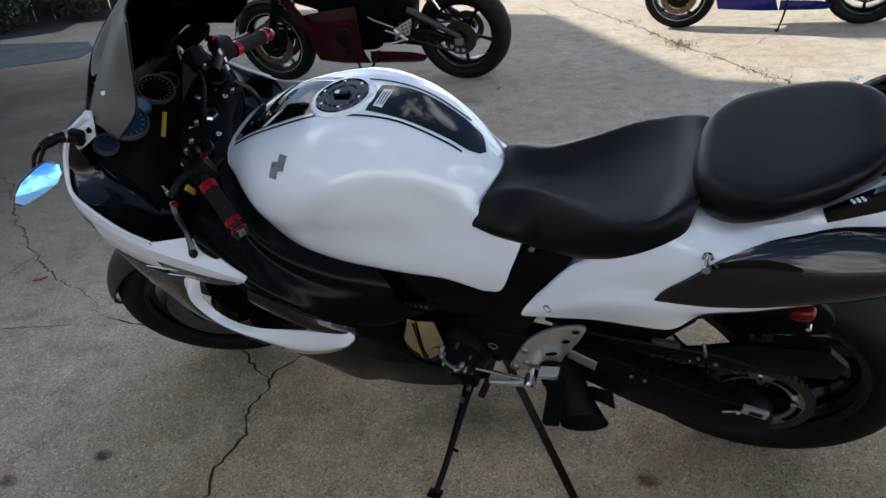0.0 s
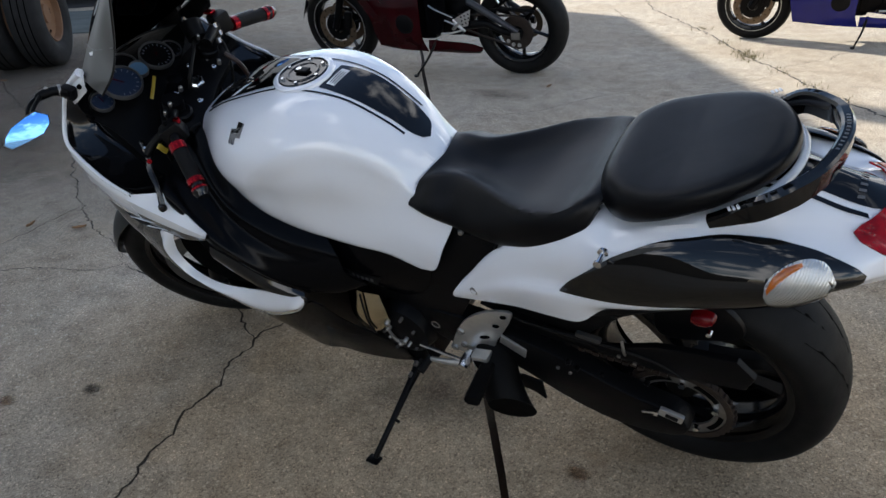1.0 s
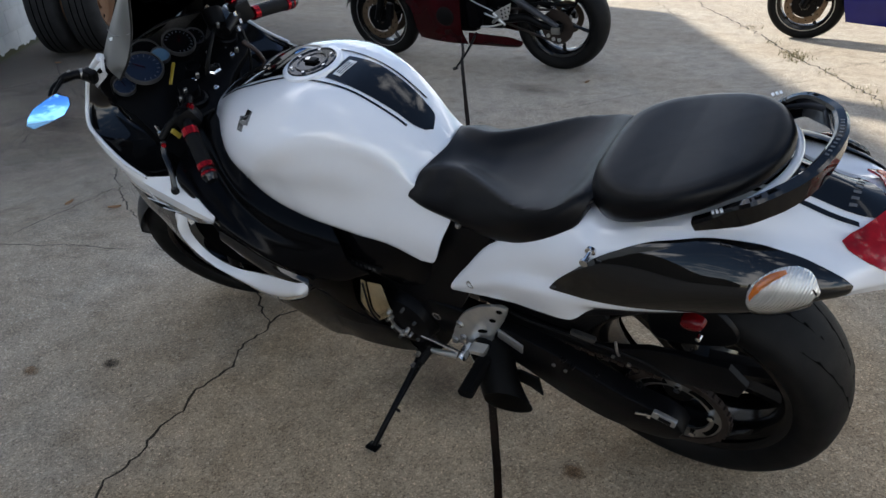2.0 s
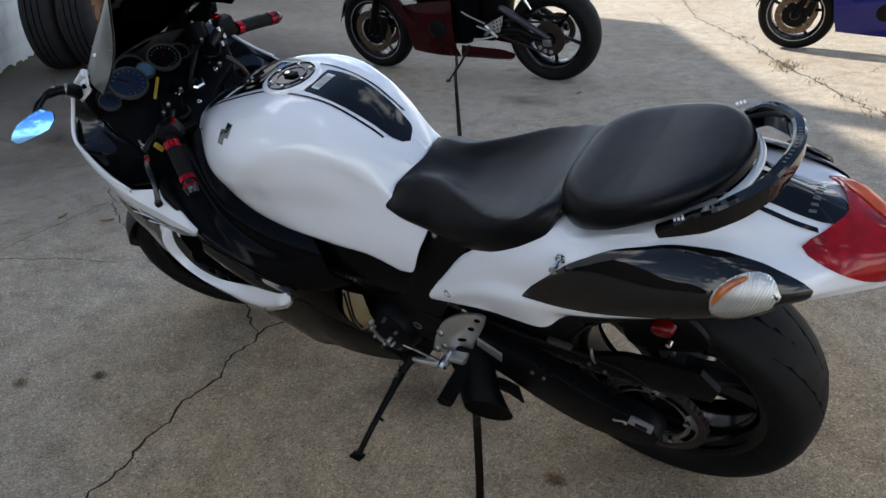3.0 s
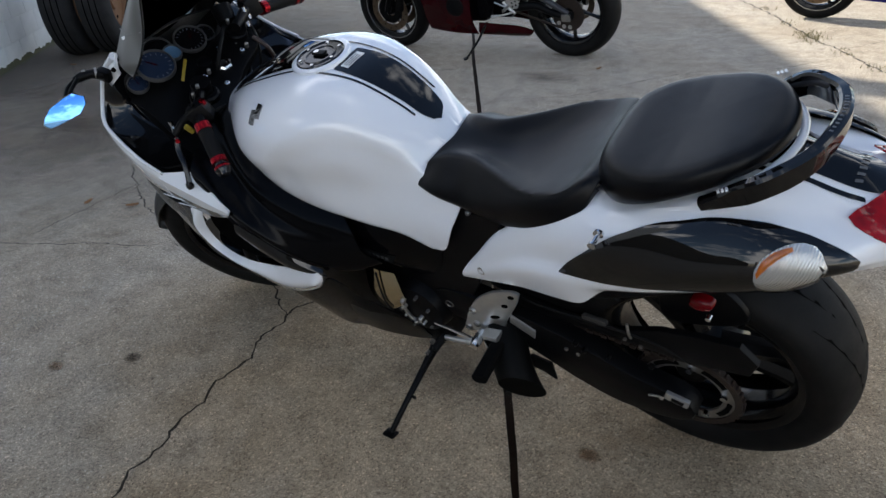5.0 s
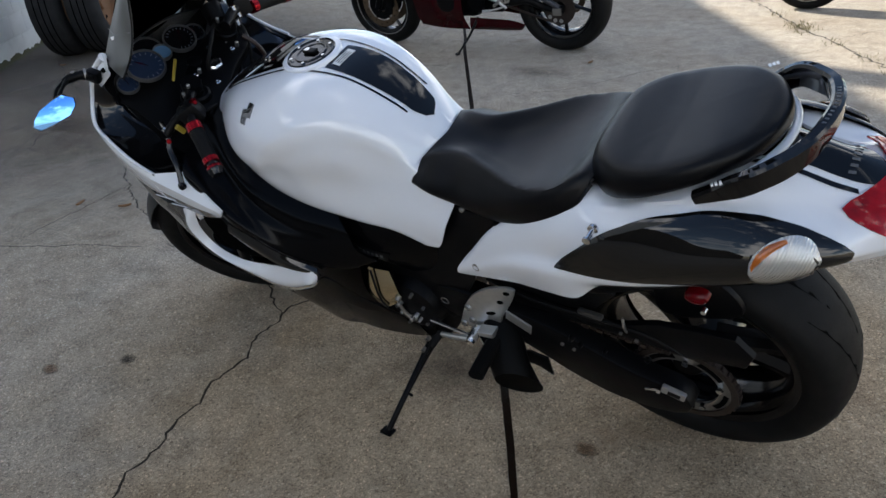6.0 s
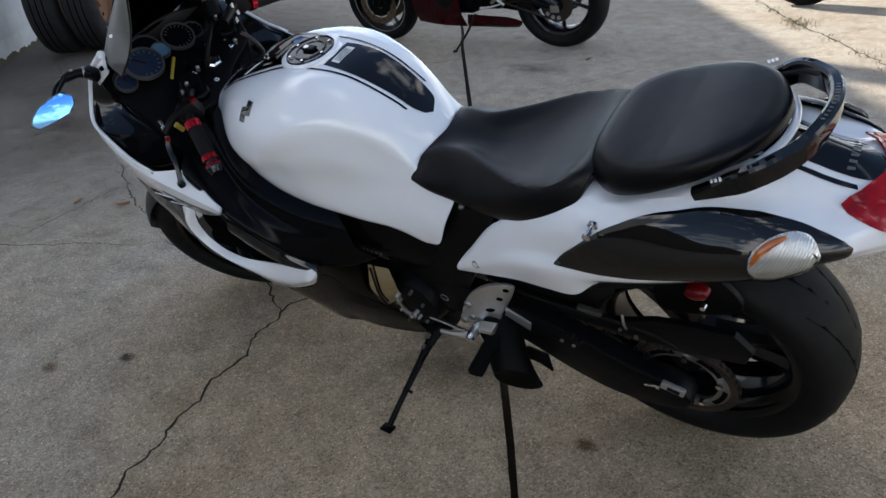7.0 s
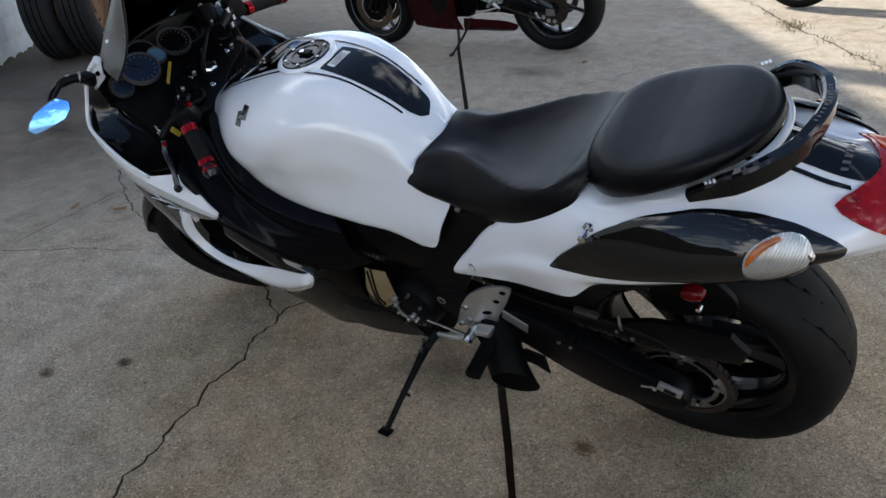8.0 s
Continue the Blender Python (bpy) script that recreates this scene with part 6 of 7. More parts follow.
def far_bike(label, m, paint, foot, front=-0.307):
    """A parked sport motorcycle: wheels 1.43 apart, faired engine, open rear end; foot is where its stand meets the ground."""
    b = thing("motorcycle", label, "motorcycle", m)
    far_wheel(b, "rear_wheel", 0.715, TYRE_REAR, 0.075, False)
    far_wheel(b, "front_wheel", -0.715, TYRE_FRONT, 0.05, True)
    for q in (-1, 1):
        part("fork_leg", tube([(-0.715, q * 0.10, 0.30), (-0.66, q * 0.10, 0.42), (-0.46, q * 0.10, 0.90)], [0.024, 0.030, 0.026], 12), FRAME, b)
        part("brake_caliper", block((0.055, 0.04, 0.12), Matrix.Translation((-0.60, q * 0.085, 0.36)) @ Matrix.Rotation(0.25, 4, "Y"), 0.012), FRAME, b)
    arc = [(-0.715 + 0.318 * math.cos(a), 0.30 + 0.318 * math.sin(a)) for a in (2.9, 2.4, 1.9, 1.4, 0.9)]
    part("fender", net([[(x, -0.055, z - 0.022) for x, z in arc], [(x, -0.045, z) for x, z in arc], [(x, 0, z + 0.008) for x, z in arc]], 20, 15, True, 0.003), BLACK, b, "black front fender")
    for sd in (1, -1):
        fx = part("side_fairing", net([[(front, -0.165, 0.214), (front - 0.015, -0.18, 0.30), (front - 0.032, -0.185, 0.414), (-0.40, -0.175, 0.53)],
                                       [(-0.12, -0.188, 0.200), (-0.12, -0.212, 0.34), (-0.13, -0.21, 0.48), (-0.15, -0.185, 0.562)],
                                       [(0.085, -0.178, 0.188), (0.060, -0.200, 0.30), (0.066, -0.20, 0.466), (0.06, -0.178, 0.578)]], 20, 20, thick=0.004, side=sd), paint, b)
        part("clutch_window", lathe([(0, -0.222), (0.05, -0.221), (0.066, -0.214), (0.072, -0.19)], 28, Matrix.Translation((-0.055, 0, 0.388)) @ Matrix.Diagonal((1, sd, 1, 1))), PLASTIC, fx, "round black engine cover")
        part("upper_fairing", net([[(front - 0.032, -0.180, 0.414), (-0.458, -0.175, 0.60), (-0.50, -0.17, 0.70), (-0.60, -0.15, 0.88)],
                                   [(-0.26, -0.205, 0.44), (-0.37, -0.20, 0.615), (-0.40, -0.195, 0.72), (-0.46, -0.18, 0.90)]], 20, 8, thick=0.004, side=sd), paint, b)
        part("belly_pan", net([[(0.092, -0.166, 0.268), (0.27, -0.165, 0.258), (0.395, -0.150, 0.242), (0.478, -0.130, 0.208)],
                               [(0.090, -0.178, 0.222), (0.26, -0.170, 0.208), (0.37, -0.150, 0.196), (0.468, -0.125, 0.185)],
                               [(0.088, -0.172, 0.187), (0.24, -0.150, 0.176), (0.34, -0.135, 0.168), (0.440, -0.115, 0.163)]], 20, 10, thick=0.004, side=sd), paint, b)
        part("inner_cover", slab([(-0.40, 0.62), (-0.16, 0.54), (0.08, 0.53), (0.08, 0.30), (0.19, 0.30), (0.25, 0.44), (0.26, 0.62), (0.18, 0.82), (-0.36, 0.88)], 0.03, -0.135, 0.010, Matrix.Diagonal((1, sd, 1, 1))), BELLY, b, "black frame cover")
        part("swingarm", tube([(0.24, -sd * 0.12, 0.40), (0.376, -sd * 0.13, 0.365), (0.52, -sd * 0.135, 0.375), (0.64, -sd * 0.13, 0.325), (0.76, -sd * 0.125, 0.31)], [0.032, 0.030, 0.026, 0.022, 0.026], 10), FRAME, b)
        part("swingarm_brace", tube([(0.40, -sd * 0.135, 0.52), (0.436, -sd * 0.135, 0.505), (0.735, -sd * 0.135, 0.326)], [0.022, 0.022, 0.016], 10), BRACE, b, "grey swingarm brace")
    part("engine", block((0.40, 0.26, 0.38), Matrix.Translation((-0.06, 0, 0.44)), 0.04), FRAME, b)
    part("gearbox", slab([(0.06, 0.27), (0.30, 0.27), (0.38, 0.36), (0.42, 0.55), (0.34, 0.72), (0.05, 0.74)], 0.16, 0.07, 0.02), FRAME, b)
    part("hugger", slab([(0.50, 0.455), (0.60, 0.60), (0.78, 0.645), (0.80, 0.62), (0.64, 0.56), (0.55, 0.44)], 0.12, 0.06, 0.01), PLASTIC, b)
    part("chain_guard", slab([(0.50, 0.462), (0.62, 0.482), (0.85, 0.470), (0.86, 0.452), (0.62, 0.458)], 0.012, -0.118, 0.003), PLASTIC, b)
    part("chain", tube([(0.72, -0.098, 0.200), (0.30, -0.098, 0.335)], [0.008, 0.008], 6), CHAIN_STEEL, b)
    part("chain", tube([(0.72, -0.098, 0.420), (0.30, -0.098, 0.42)], [0.008, 0.008], 6), CHAIN_STEEL, b)
    part("axle_block", block((0.06, 0.02, 0.045), Matrix.Translation((0.725, -0.15, 0.305)), 0.005), STEEL, b)
    pl = part("heel_plate", slab([(0.435, 0.482), (0.424, 0.425), (0.402, 0.372), (0.365, 0.365), (0.30, 0.413), (0.365, 0.448)], 0.008, -0.168, 0.003), SILVER, b, "drilled bright heel plate")
    for k in range(9):
        i, j = k % 3, k // 3
        part("hole", lathe([(0, -0.1766), (0.0065, -0.1766)], 10, Matrix.Translation((0.415 - 0.026 * i + 0.002 * j, 0, 0.452 - 0.024 * j - 0.010 * i))), SHADE_BLACK, pl)
    part("foot_peg", tube([(0.335, -0.17, 0.385), (0.335, -0.25, 0.380)], [0.011, 0.011], 8), STEEL, pl)
    part("peg_bracket", tube([(0.30, -0.172, 0.413), (0.335, -0.172, 0.372), (0.38, -0.172, 0.337)], [0.010, 0.012, 0.008], 8), SILVER, pl)
    part("shift_rod", tube([(0.132, -0.178, 0.506), (0.182, -0.178, 0.477), (0.30, -0.178, 0.429)], [0.004, 0.004, 0.004], 6), SILVER, b, "thin bright linkage rod")
    part("shift_rod", tube([(0.239, -0.18, 0.411), (0.318, -0.18, 0.381)], [0.005, 0.005], 6), SILVER, b)
    part("shift_lever", tube([(0.215, -0.20, 0.325), (0.29, -0.19, 0.330), (0.36, -0.18, 0.345)], [0.008, 0.006, 0.006], 8), SILVER, b)
    for q in (-1, 1):
        part("peg_hanger", tube([(0.55, q * 0.15, 0.66), (0.585, q * 0.15, 0.595), (0.63, q * 0.15, 0.519)], [0.010, 0.013, 0.008], 8), CHROME, b, "bright pillion peg hanger")
    part("subframe", tube([(0.25, -0.11, 0.62), (0.45, -0.12, 0.66), (0.62, -0.10, 0.72)], [0.025, 0.022, 0.02], 8), FRAME, b)
    f = m.inverted() @ Vector(foot)
    top = Vector((0.146, -0.15, 0.264))
    st = part("side_stand", tube([top, top.lerp(f, 0.5) + Vector((0.01, 0, 0)), f + Vector((0.006, 0.004, 0.012))], [0.010, 0.008, 0.007], 8), FRAME, b)
    part("stand_foot", lathe([(0, -0.004), (0.018, -0.004), (0.018, 0.004), (0, 0.004)], 14, Matrix.Translation(f + Vector((0, 0, 0.009))) @ Matrix.Rotation(radians(90), 4, "X")), FRAME, st)
    part("fuel_tank", net([[(-0.35, -0.15, 0.86), (-0.10, -0.19, 0.84), (0.12, -0.12, 0.78)], [(-0.36, -0.10, 0.98), (-0.10, -0.13, 1.00), (0.12, -0.08, 0.84)], [(-0.36, 0, 1.0), (-0.10, 0, 1.04), (0.12, 0, 0.86)]], 16, 19, True, 0.004), paint, b)
    part("seat", pad([(0.12, 0), (0.16, -0.10), (0.35, -0.14), (0.50, -0.11), (0.54, 0), (0.50, 0.11), (0.35, 0.14), (0.16, 0.10)], [(0.1, 0.76), (0.6, 0.80)], [(0.1, 0.84), (0.35, 0.82), (0.6, 0.88)], PAD_RINGS, 40), VINYL, b)
    part("tail", net([[(0.30, -0.12, 0.72), (0.60, -0.13, 0.80), (0.94, -0.05, 0.98)], [(0.40, -0.11, 0.80), (0.65, -0.11, 0.90), (0.94, -0.04, 1.02)], [(0.40, 0, 0.80), (0.65, 0, 0.93), (0.94, 0, 1.03)]], 16, 13, True, 0.004), paint, b)
    return b


RED_PAINT = material("dark_red_paint", (0.028, 0.0010, 0.0025), 0.2, 0, 0.4, 7, coat=0.08, spec=0.16)
BLUE_PAINT = material("blue_paint", (0.006, 0.008, 0.13), 0.2, 0, 0.15, 10, coat=0.2, spec=0.3)
far_bike("dark red sport motorcycle parked on its stand", Matrix.Translation((-2.173, 3.549, 0)) @ Matrix.Rotation(0.072, 4, "Z") @ Matrix.Rotation(0.198, 4, "X") @ Matrix.Scale(1.125, 4), RED_PAINT, (-2.096, 3.177, 0))
far_bike("blue sport motorcycle parked in the sun", Matrix.Translation((0.65, 5.33, 0)) @ Matrix.Rotation(0.008, 4, "Z") @ Matrix.Rotation(0.195, 4, "X") @ Matrix.Scale(0.99, 4), BLUE_PAINT, (0.737, 5.03, 0), -0.385)


# ---------------------------------------------------------------- old wheels, slab and planting by the wall
RUST = material("rusty_steel", (0.15, 0.062, 0.024), 0.75, 0.2, 0.3, 16, second=(0.24, 0.15, 0.09), bump=0.5, bump_scale=80)
OLD_RUBBER = material("old_tyre_rubber", (0.0075, 0.0075, 0.0085), 0.85, 0, 0.25, 12, bump=0.4, bump_scale=120)
AX = Vector((0.75, 0.66, 0)).normalized()


def truck_wheel(at, label, rim):
    m = Matrix.Translation(at) @ Vector((0, -1, 0)).rotation_difference(AX).to_matrix().to_4x4()
    w = thing("truck_wheel", label, "wheel", m @ Matrix.Scale(0.91, 4), "old wheels by the wall")
    part("tyre", lathe(both([(0.27, -0.09), (0.29, -0.125), (0.36, -0.155), (0.44, -0.155), (0.495, -0.135), (0.515, -0.10), (0.52, 0)]), 72, smooth_n=41), OLD_RUBBER, w)
    for k in (-0.06, 0.0, 0.06):
        part("groove_shade", lathe([(0.5215, k - 0.006), (0.5215, k + 0.006)], 72), SHADE_BLACK, w)
    r = part("rim", lathe([(0.285, -0.10), (0.275, -0.125), (0.262, -0.12), (0.25, -0.06), (0.16, -0.03), (0.10, -0.05), (0.09, -0.08), (0.0, -0.08)] if rim else [(0.285, -0.10), (0.27, -0.12), (0.25, -0.05), (0.24, 0.10)], 48), RUST, w, "rusty steel rim")
    if rim:
        for k in range(5):
            a = 2 * math.pi * k / 5
            part("hand_hole", lathe([(0, -0.046), (0.032, -0.046)], 16, Matrix.Translation((0.205 * math.cos(a), 0, 0.205 * math.sin(a)))), SHADE_BLACK, r)
    return w


WHEEL_AT = Vector((-5.80, 2.50, 0.474))
truck_wheel(WHEEL_AT, "old truck wheel with a rusty rim beside the white wall", True)
truck_wheel(WHEEL_AT - AX * 0.33, "old black truck tyre beside the white wall", False)
SLAB = material("blue_grey_slab", (0.10, 0.125, 0.13), 0.85, 0, 0.3, 3, bump=0.4, bump_scale=40)
bm = bmesh.new()
f = bm.faces.new([bm.verts.new((x, y, 0.0)) for x, y in ((-7.6, 3.7), (-7.23, 3.94), (-6.52, 4.40), (-6.75, 4.85), (-7.4, 5.35), (-9.1, 5.33), (-10.2, 4.7))])
r = bmesh.ops.extrude_face_region(bm, geom=[f])
bmesh.ops.translate(bm, verts=[v for v in r["geom"] if isinstance(v, bmesh.types.BMVert)], vec=(0, 0, 0.012))
bmesh.ops.recalc_face_normals(bm, faces=bm.faces[:])
structure("pavement_patch", bm, SLAB, "blue-grey patch of old paving", "paving")

ASPHALT = material("dark_asphalt", (0.028, 0.028, 0.030), 0.9, 0, 0.25, 4, bump=0.5, bump_scale=90)
bm = bmesh.new()
f = bm.faces.new([bm.verts.new((x, y, 0.004)) for x, y in ((-9.56, 5.67), (-9.19, 5.95), (-8.95, 6.25), (-9.44, 6.94), (-9.08, 7.07), (-8.0, 7.4), (-7.0, 9.5), (-6.6, 11.3), (-13.4, 4.5), (-11.2, 4.3))])
bmesh.ops.recalc_face_normals(bm, faces=bm.faces[:])
structure("road", bm, ASPHALT, "dark worn asphalt behind the yard", "road")

DARK_WALL = material("dark_fence_wood", (0.020, 0.018, 0.016), 0.8, 0, 0.3, 4, bump=0.4, bump_scale=30)
LEAF = material("dark_foliage", (0.022, 0.034, 0.015), 0.6, 0, 0.4, 6)


def bush(at, size, count, label):
    rnd = random.Random(int(at[0] * 100))
    b = thing("bush", label, "bush", Matrix.Translation(at))
    bm = bmesh.new()
    for k in range(7):
        a = rnd.uniform(0, 6.28)
        tube([(0.03 * math.cos(a), 0.03 * math.sin(a), 0), (0.2 * size * math.cos(a), 0.2 * size * math.sin(a), 0.4 * size), (0.42 * size * math.cos(a), 0.42 * size * math.sin(a), 0.8 * size)], [0.02, 0.012, 0.005], 6, bm=bm)
    part("stems", bm, DARK_WALL, b)
    verts, faces = [], []
    for k in range(count):
        a, h, q = rnd.uniform(0, 6.28), rnd.random(), rnd.random() ** 0.5
        r = size * 0.6 * q * (0.55 + 0.6 * math.sin(math.pi * min(1, 0.15 + h * 0.8))) * (1 + 0.25 * math.sin(3 * a + at[0]))
        c = Vector((r * math.cos(a), r * math.sin(a), 0.06 + h * size))
        d = Vector((rnd.uniform(-1, 1), rnd.uniform(-1, 1), rnd.uniform(-0.3, 1))).normalized()
        e = d.cross(Vector((rnd.uniform(-1, 1), rnd.uniform(-1, 1), 0.3))).normalized()
        L, W = rnd.uniform(0.05, 0.11), rnd.uniform(0.015, 0.035)
        i = len(verts)
        verts += [c, c + d * L * 0.5 + e * W, c + d * L, c + d * L * 0.5 - e * W]
        faces.append((i, i + 1, i + 2, i + 3))
    me = bpy.data.meshes.new("leaves")
    me.from_pydata(verts, [], faces)
    me.materials.append(LEAF)
    o = new("leaves", me)
    o.parent = b
    return b


for at, size in (((-10.3, 6.3, 0), 0.9), ((-11.2, 5.6, 0), 1.1), ((-9.7, 7.3, 0), 0.7)):
    bush(at, size, 1400, "dark green bush at the edge of the yard")


def fence(a, b, height):
    a, b = Vector(a), Vector(b)
    n = int((b - a).length / 0.3)
    f = thing("fence", "dark weathered board fence behind the yard", "fence")
    d = (b - a).normalized()
    board = None
    for k in range(n):
        p = a + d * (0.3 * (k + 0.5))
        m = Matrix.Translation((p.x, p.y, height / 2)) @ Matrix.Rotation(math.atan2(d.y, d.x), 4, "Z")
        if board is None:
            board = part("board", block((0.285, 0.03, height), Matrix(), 0.006), DARK_WALL, f)
            board.matrix_local = m
        else:
            o = new("board", board.data)
            o.parent = f
            o.matrix_local = m
    return f


fence((-13.5, 4.5, 0), (-6.5, 11.5, 0), 1.9)


# ---------------------------------------------------------------- cracks, joint and stains in the concrete
CRACK = material("crack_dirt", (0.030, 0.026, 0.021), 1.0, 0, 0.3, 60)
# Dirt and rust flecks, taken near-black to include the shadow down in the groove.
JOINT = material("joint_filler", (0.003, 0.003, 0.0025), 0.95, 0, 0.5, 11, second=(0.016, 0.007, 0.004), spec=0.1, bump=1.0, bump_scale=150)


def crack(name, pts, width, wiggle, seed, mat, label, category="crack"):
    rnd = random.Random(seed)
    dense = max(12, int(sum((Vector(b) - Vector(a)).length for a, b in zip(pts, pts[1:])) / 0.018))
    P = curve_points([(x, y, 0) for x, y in pts], dense)
    rows = []
    off = Vector((seed * 3.1, 0, 0))
    for i in range(dense):
        t = Vector(P[min(i + 1, dense - 1)] - P[max(i - 1, 0)]).normalized()
        s = Vector((-t.y, t.x, 0))
        p = Vector(P[i])
        c = noise.noise(p * 9 + off) * wiggle + noise.noise(p * 40 + off) * wiggle * 0.5 + noise.noise(p * 110 + off) * wiggle * 0.35
        w = width * ((0.6 + 0.5 * noise.noise(p * 14 - off) + 0.35 * rnd.random()) if wiggle > 0.005 else (0.80 + 0.10 * noise.noise(p * 3 - off) + 0.10 * noise.noise(p * 40 - off)))
        end = min(1.0, 0.25 + 6 * min(i, dense - 1 - i) / dense)
        w = max(0.0012, w * end)
        p = p + s * c
        rows.append([p - s * w / 2 + Vector((0, 0, 0.0012)), p + s * w / 2 + Vector((0, 0, 0.0012))])
    bm = grid_mesh(rows)
    bmesh.ops.recalc_face_normals(bm, faces=bm.faces[:])
    if sum(f.normal.z for f in bm.faces) < 0:
        bmesh.ops.reverse_faces(bm, faces=bm.faces[:])
    return structure(name, bm, mat, label, category)


crack("crack", [(-0.28, -1.06), (-0.35, -0.86), (-0.41, -0.67), (-0.49, -0.42), (-0.51, -0.33), (-0.55, -0.21), (-0.57, -0.12), (-0.56, -0.04), (-0.52, 0.10), (-0.60, 0.5)], 0.0095, 0.026, 1, CRACK, "long dark crack across the concrete")
crack("crack", [(-0.57, -0.12), (-0.65, -0.09), (-0.76, -0.02), (-0.95, 0.05), (-1.2, 0.02), (-1.45, 0.04)], 0.009, 0.018, 2, CRACK, "thin branching crack in the concrete")
crack("crack", [(-3.2, -0.75), (-2.5, -0.50), (-2.00, -0.28), (-1.77, -0.15), (-1.52, -0.05), (-1.45, 0.04)], 0.007, 0.016, 3, CRACK, "thin crack in the concrete")
crack("crack", [(-1.45, 0.04), (-1.66, 0.15), (-1.81, 0.18), (-2.20, 0.35), (-2.62, 0.60), (-3.0, 0.85), (-3.40, 1.10), (-4.3, 1.35), (-5.14, 1.67), (-6.1, 2.1)], 0.008, 0.03, 4, CRACK, "crack running towards the wall")
crack("crack", [(-2.09, -0.26), (-2.13, -0.09), (-2.17, 0.18), (-2.21, 0.36)], 0.005, 0.015, 5, CRACK, "fine crack in the concrete")
crack("crack", [(-4.4, 0.0), (-3.46, 0.39), (-3.61, 0.68), (-3.5, 1.1)], 0.006, 0.02, 6, CRACK, "fine crack in the concrete")
crack("crack", [(-2.45, 2.82), (-2.13, 2.84), (-1.9, 2.95)], 0.006, 0.012, 7, CRACK, "fine crack in the concrete")
crack("crack", [(-1.31, 2.25), (-1.10, 2.40), (-0.82, 2.62), (-0.70, 2.87), (-0.4, 3.3), (0.1, 3.6), (0.4, 4.1)], 0.006, 0.02, 8, CRACK, "fine crack in the concrete")
crack("crack", [(-2.3, 9.0), (-1.44, 6.99), (-1.1, 6.4), (-0.73, 5.85), (-0.3, 5.2), (0.06, 4.55), (0.35, 4.14), (0.6, 3.75), (0.88, 3.38), (1.6, 2.4)], 0.017, 0.04, 9, CRACK, "wide weedy crack in the concrete")
crack("crack", [(-1.9, 6.9), (-1.3, 6.0), (-0.73, 5.85), (0.2, 6.2)], 0.01, 0.04, 10, CRACK, "thin crack in sunlit concrete")
crack("crack", [(0.3, 4.2), (0.6, 4.6), (0.75, 4.9), (1.2, 5.0)], 0.008, 0.04, 11, CRACK, "thin crack in sunlit concrete")
crack("expansion_joint", [(0.85, -0.95), (0.50, -0.42), (0.29, -0.11), (-0.45, 0.94), (-1.18, 1.98), (-2.17, 3.38), (-2.48, 3.85), (-4.0, 6.0)], 0.031, 0.0015, 12, JOINT, "dark expansion joint filled with dirt", "joint")


def stain(at, size, colour, seed, label, low=0.10, high=0.50, most=0.5):
    m = bpy.data.materials.new("stain")
    m.use_nodes = True
    n, l = m.node_tree.nodes, m.node_tree.links
    b, out = n["Principled BSDF"], n["Material Output"]
    b.inputs["Base Color"].default_value, b.inputs["Roughness"].default_value = (*colour, 1), 0.9
    tc, no, gr = n.new("ShaderNodeTexCoord"), n.new("ShaderNodeTexNoise"), n.new("ShaderNodeTexGradient")
    gr.gradient_type = "SPHERICAL"
    mp = n.new("ShaderNodeMapping")
    mp.inputs["Scale"].default_value = (1 / size[0], 1 / size[1], 1)
    no.inputs["Scale"].default_value, no.inputs["Detail"].default_value = 2.2 / max(size), 6
    l.new(tc.outputs["Object"], mp.inputs["Vector"])
    l.new(mp.outputs[0], gr.inputs["Vector"])
    l.new(tc.outputs["Object"], no.inputs["Vector"])
    mul = n.new("ShaderNodeMath")
    mul.operation = "MULTIPLY"
    l.new(gr.outputs["Fac"], mul.inputs[0])
    l.new(no.outputs["Fac"], mul.inputs[1])
    mr = n.new("ShaderNodeMapRange")
    mr.inputs["From Min"].default_value, mr.inputs["From Max"].default_value, mr.inputs["To Max"].default_value = low, high, most
    l.new(mul.outputs[0], mr.inputs["Value"])
    tr, mx = n.new("ShaderNodeBsdfTransparent"), n.new("ShaderNodeMixShader")
    l.new(mr.outputs[0], mx.inputs[0])
    l.new(tr.outputs[0], mx.inputs[1])
    l.new(b.outputs[0], mx.inputs[2])
    l.new(mx.outputs[0], out.inputs[0])
    bm = bmesh.new()
    bmesh.ops.create_grid(bm, x_segments=1, y_segments=1, size=1, matrix=Matrix.Diagonal((*size, 1, 1)))
    o = structure("stain", bm, m, label, "stain")
    o.location = (*at, 0.0009 + 0.0001 * seed)
    return o


# Two broad soft patches darken the concrete towards the old wheels.
DARKER_TONE = (0.075, 0.062, 0.055)
stain((-5.6, 2.2), (3.6, 2.7), DARKER_TONE, 8, "broad darker area of concrete by the old wheels", 0.0, 0.34, 0.62)
stain((-3.2, 0.7), (1.9, 1.5), DARKER_TONE, 9, "broad darker area of concrete", 0.0, 0.5, 0.40)


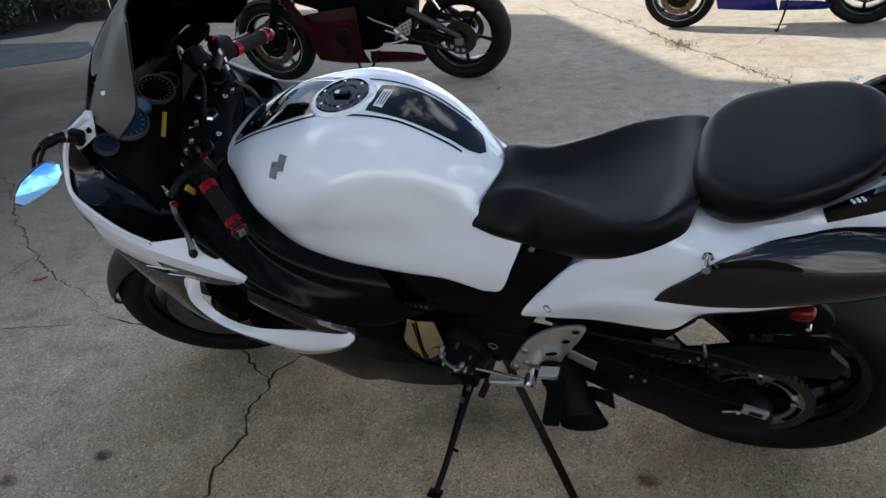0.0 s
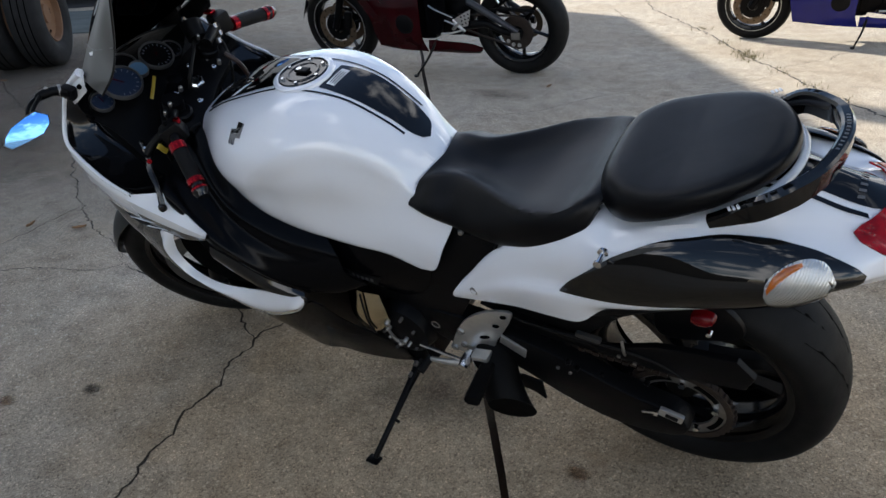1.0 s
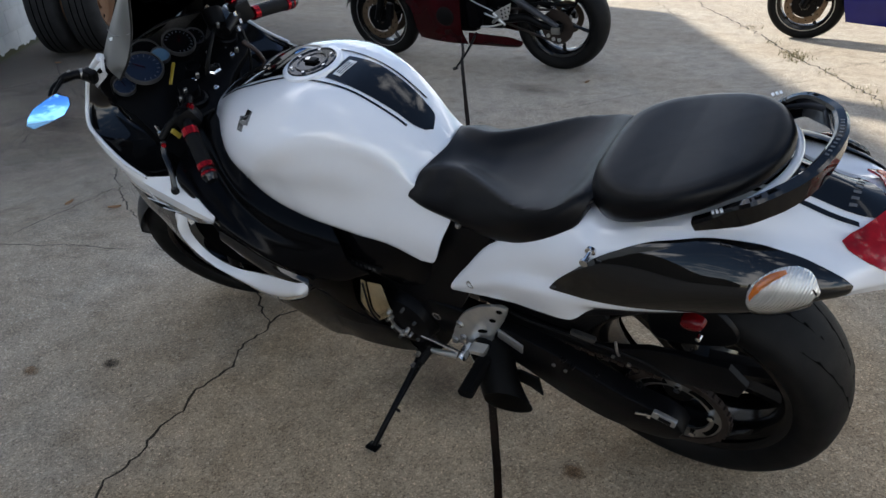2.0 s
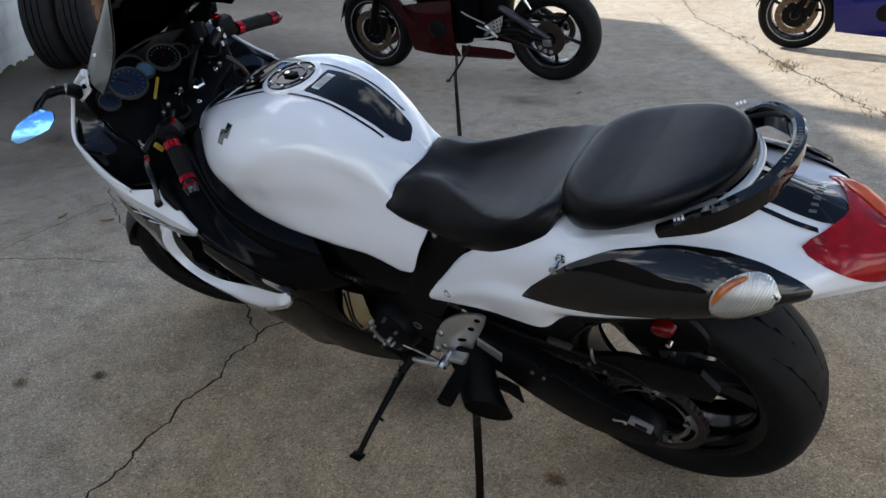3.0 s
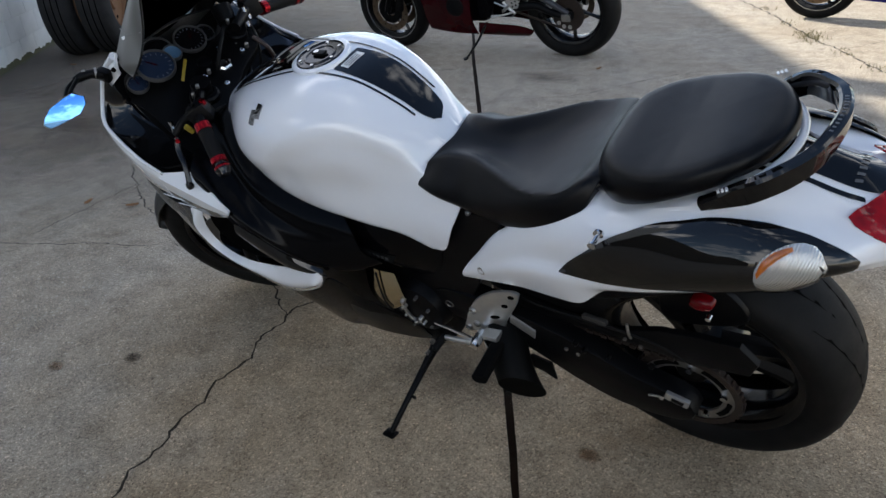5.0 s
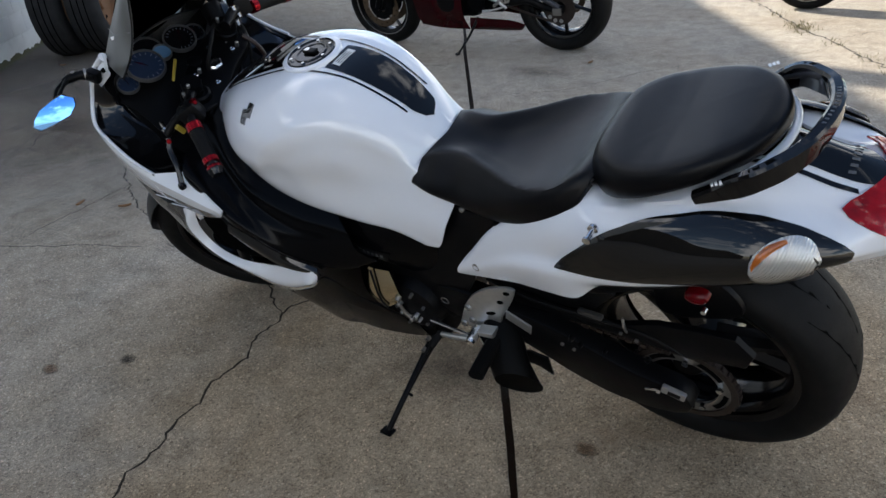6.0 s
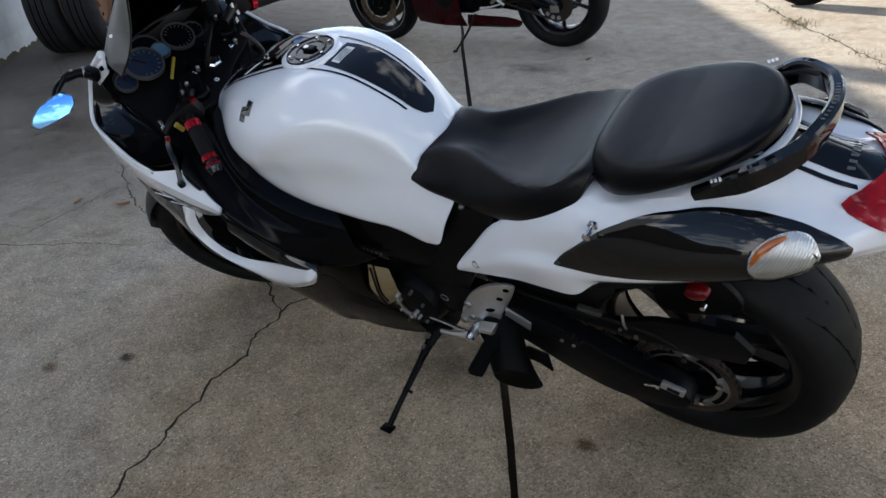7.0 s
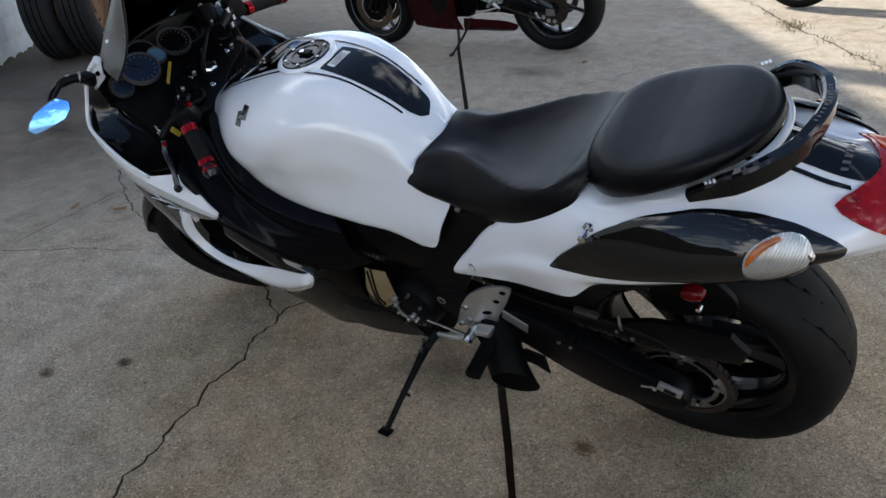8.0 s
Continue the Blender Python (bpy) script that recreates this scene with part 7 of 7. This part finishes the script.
def dust(at, size, seed):
    """Thin brown dust that tints the concrete below it."""
    m = bpy.data.materials.new("brown_dust")
    m.use_nodes = True
    n, l = m.node_tree.nodes, m.node_tree.links
    n.remove(n["Principled BSDF"])
    tc, no, gr = n.new("ShaderNodeTexCoord"), n.new("ShaderNodeTexNoise"), n.new("ShaderNodeTexGradient")
    gr.gradient_type = "SPHERICAL"
    mp = n.new("ShaderNodeMapping")
    mp.inputs["Scale"].default_value = (1 / size[0], 1 / size[1], 1)
    no.inputs["Scale"].default_value, no.inputs["Detail"].default_value = 3.5, 6
    mul = n.new("ShaderNodeMath")
    mul.operation = "MULTIPLY"
    mr = n.new("ShaderNodeMapRange")
    mr.inputs["From Min"].default_value, mr.inputs["From Max"].default_value = 0.02, 0.24
    mix = n.new("ShaderNodeMix")
    mix.data_type = "RGBA"
    mix.inputs[6].default_value, mix.inputs[7].default_value = (1, 1, 1, 1), (0.98, 0.915, 0.825, 1)
    tr = n.new("ShaderNodeBsdfTransparent")
    l.new(tc.outputs["Object"], mp.inputs["Vector"])
    l.new(mp.outputs[0], gr.inputs["Vector"])
    l.new(tc.outputs["Object"], no.inputs["Vector"])
    l.new(gr.outputs["Fac"], mul.inputs[0])
    l.new(no.outputs["Fac"], mul.inputs[1])
    l.new(mul.outputs[0], mr.inputs["Value"])
    l.new(mr.outputs[0], mix.inputs["Factor"])
    l.new(mix.outputs[2], tr.inputs[0])
    l.new(tr.outputs[0], n["Material Output"].inputs[0])
    bm = bmesh.new()
    bmesh.ops.create_grid(bm, x_segments=1, y_segments=1, size=1, matrix=Matrix.Diagonal((*size, 1, 1)))
    o = structure("dust", bm, m, "thin brown dust over the concrete", "dust")
    o.location = (*at, 0.0022 + 0.0002 * seed)
    return o


dust((0.9, -0.2), (2.3, 1.9), 0)
RUSTY, DARK, OIL = (0.20, 0.115, 0.06), (0.05, 0.04, 0.032), (0.07, 0.062, 0.055)
for k, (at, size, c, lb) in enumerate([((-0.82, -0.545), (0.038, 0.030), DARK, "small dark spot on the concrete"), ((0.57, -0.20), (0.040, 0.032), RUSTY, "small rust stain on the concrete"),
                                       ((-1.00, -0.70), (0.045, 0.028), RUSTY, "small rust stain on the concrete"), ((-3.6, 0.85), (0.42, 0.22), RUSTY, "reddish brown stain on the concrete"),
                                       ((0.10, -0.05), (0.35, 0.25), OIL, "dark oily patch under the motorcycle"), ((-1.25, 2.9), (0.35, 0.2), (0.27, 0.22, 0.165), "brown stain on the concrete")]):
    stain(at, size, c, k, lb, *((0.05, 0.36, 0.6) if max(size) < 0.12 else (0.10, 0.50, 0.5)))

LEAF_BROWN = material("dry_leaf", (0.28, 0.15, 0.07), 0.8, 0, 0.2)
for k, (x, y) in enumerate(((-2.2, 0.1), (-1.95, 0.18), (-2.28, -0.3), (-0.3, 1.5), (-1.0, 3.2), (-5.6, 1.9))):
    bm = bmesh.new()
    rr = random.Random(k)
    rows = [[Vector((0.03 * u, 0.012 * math.sin(math.pi * (u + 1) / 2) * v, 0.004 + 0.008 * abs(v) + 0.005 * u * u)) for v in (-1, 0, 1)] for u in (-1, -0.5, 0, 0.5, 1)]
    grid_mesh(rows, bm=bm)
    lf = tagged(part("dry_leaf", bm, LEAF_BROWN), "small curled brown dry leaf on concrete", "leaf", "dry leaves")
    lf.matrix_world = Matrix.Translation((x, y, 0.001)) @ Matrix.Rotation(rr.uniform(0, 6), 4, "Z")

WEED = material("dry_weed", (0.20, 0.17, 0.07), 0.7, 0, 0.3, 20)
rnd = random.Random(5)
verts, faces = [], []
for c in ((0.06, 4.55), (0.10, 4.48), (0.0, 4.66), (0.36, 4.12), (0.62, 3.72), (0.80, 3.45), (-0.55, 5.6), (-0.2, 5.05)):
    for k in range(70 if c[1] < 4.7 and c[1] > 4.4 else 26):
        p = Vector((c[0] + rnd.gauss(0, 0.05), c[1] + rnd.gauss(0, 0.07), 0))
        a, h = rnd.uniform(0, 6.28), rnd.uniform(0.01, 0.035)
        d = Vector((math.cos(a), math.sin(a), 0)) * 0.003
        i = len(verts)
        verts += [p - d, p + d, p + Vector((rnd.gauss(0, 0.012), rnd.gauss(0, 0.012), h))]
        faces.append((i, i + 1, i + 2))
me = bpy.data.meshes.new("weeds")
me.from_pydata(verts, [], faces)
me.materials.append(WEED)
tagged(new("weeds", me), "small dry weeds growing in a crack", "weeds", kind="stuff")
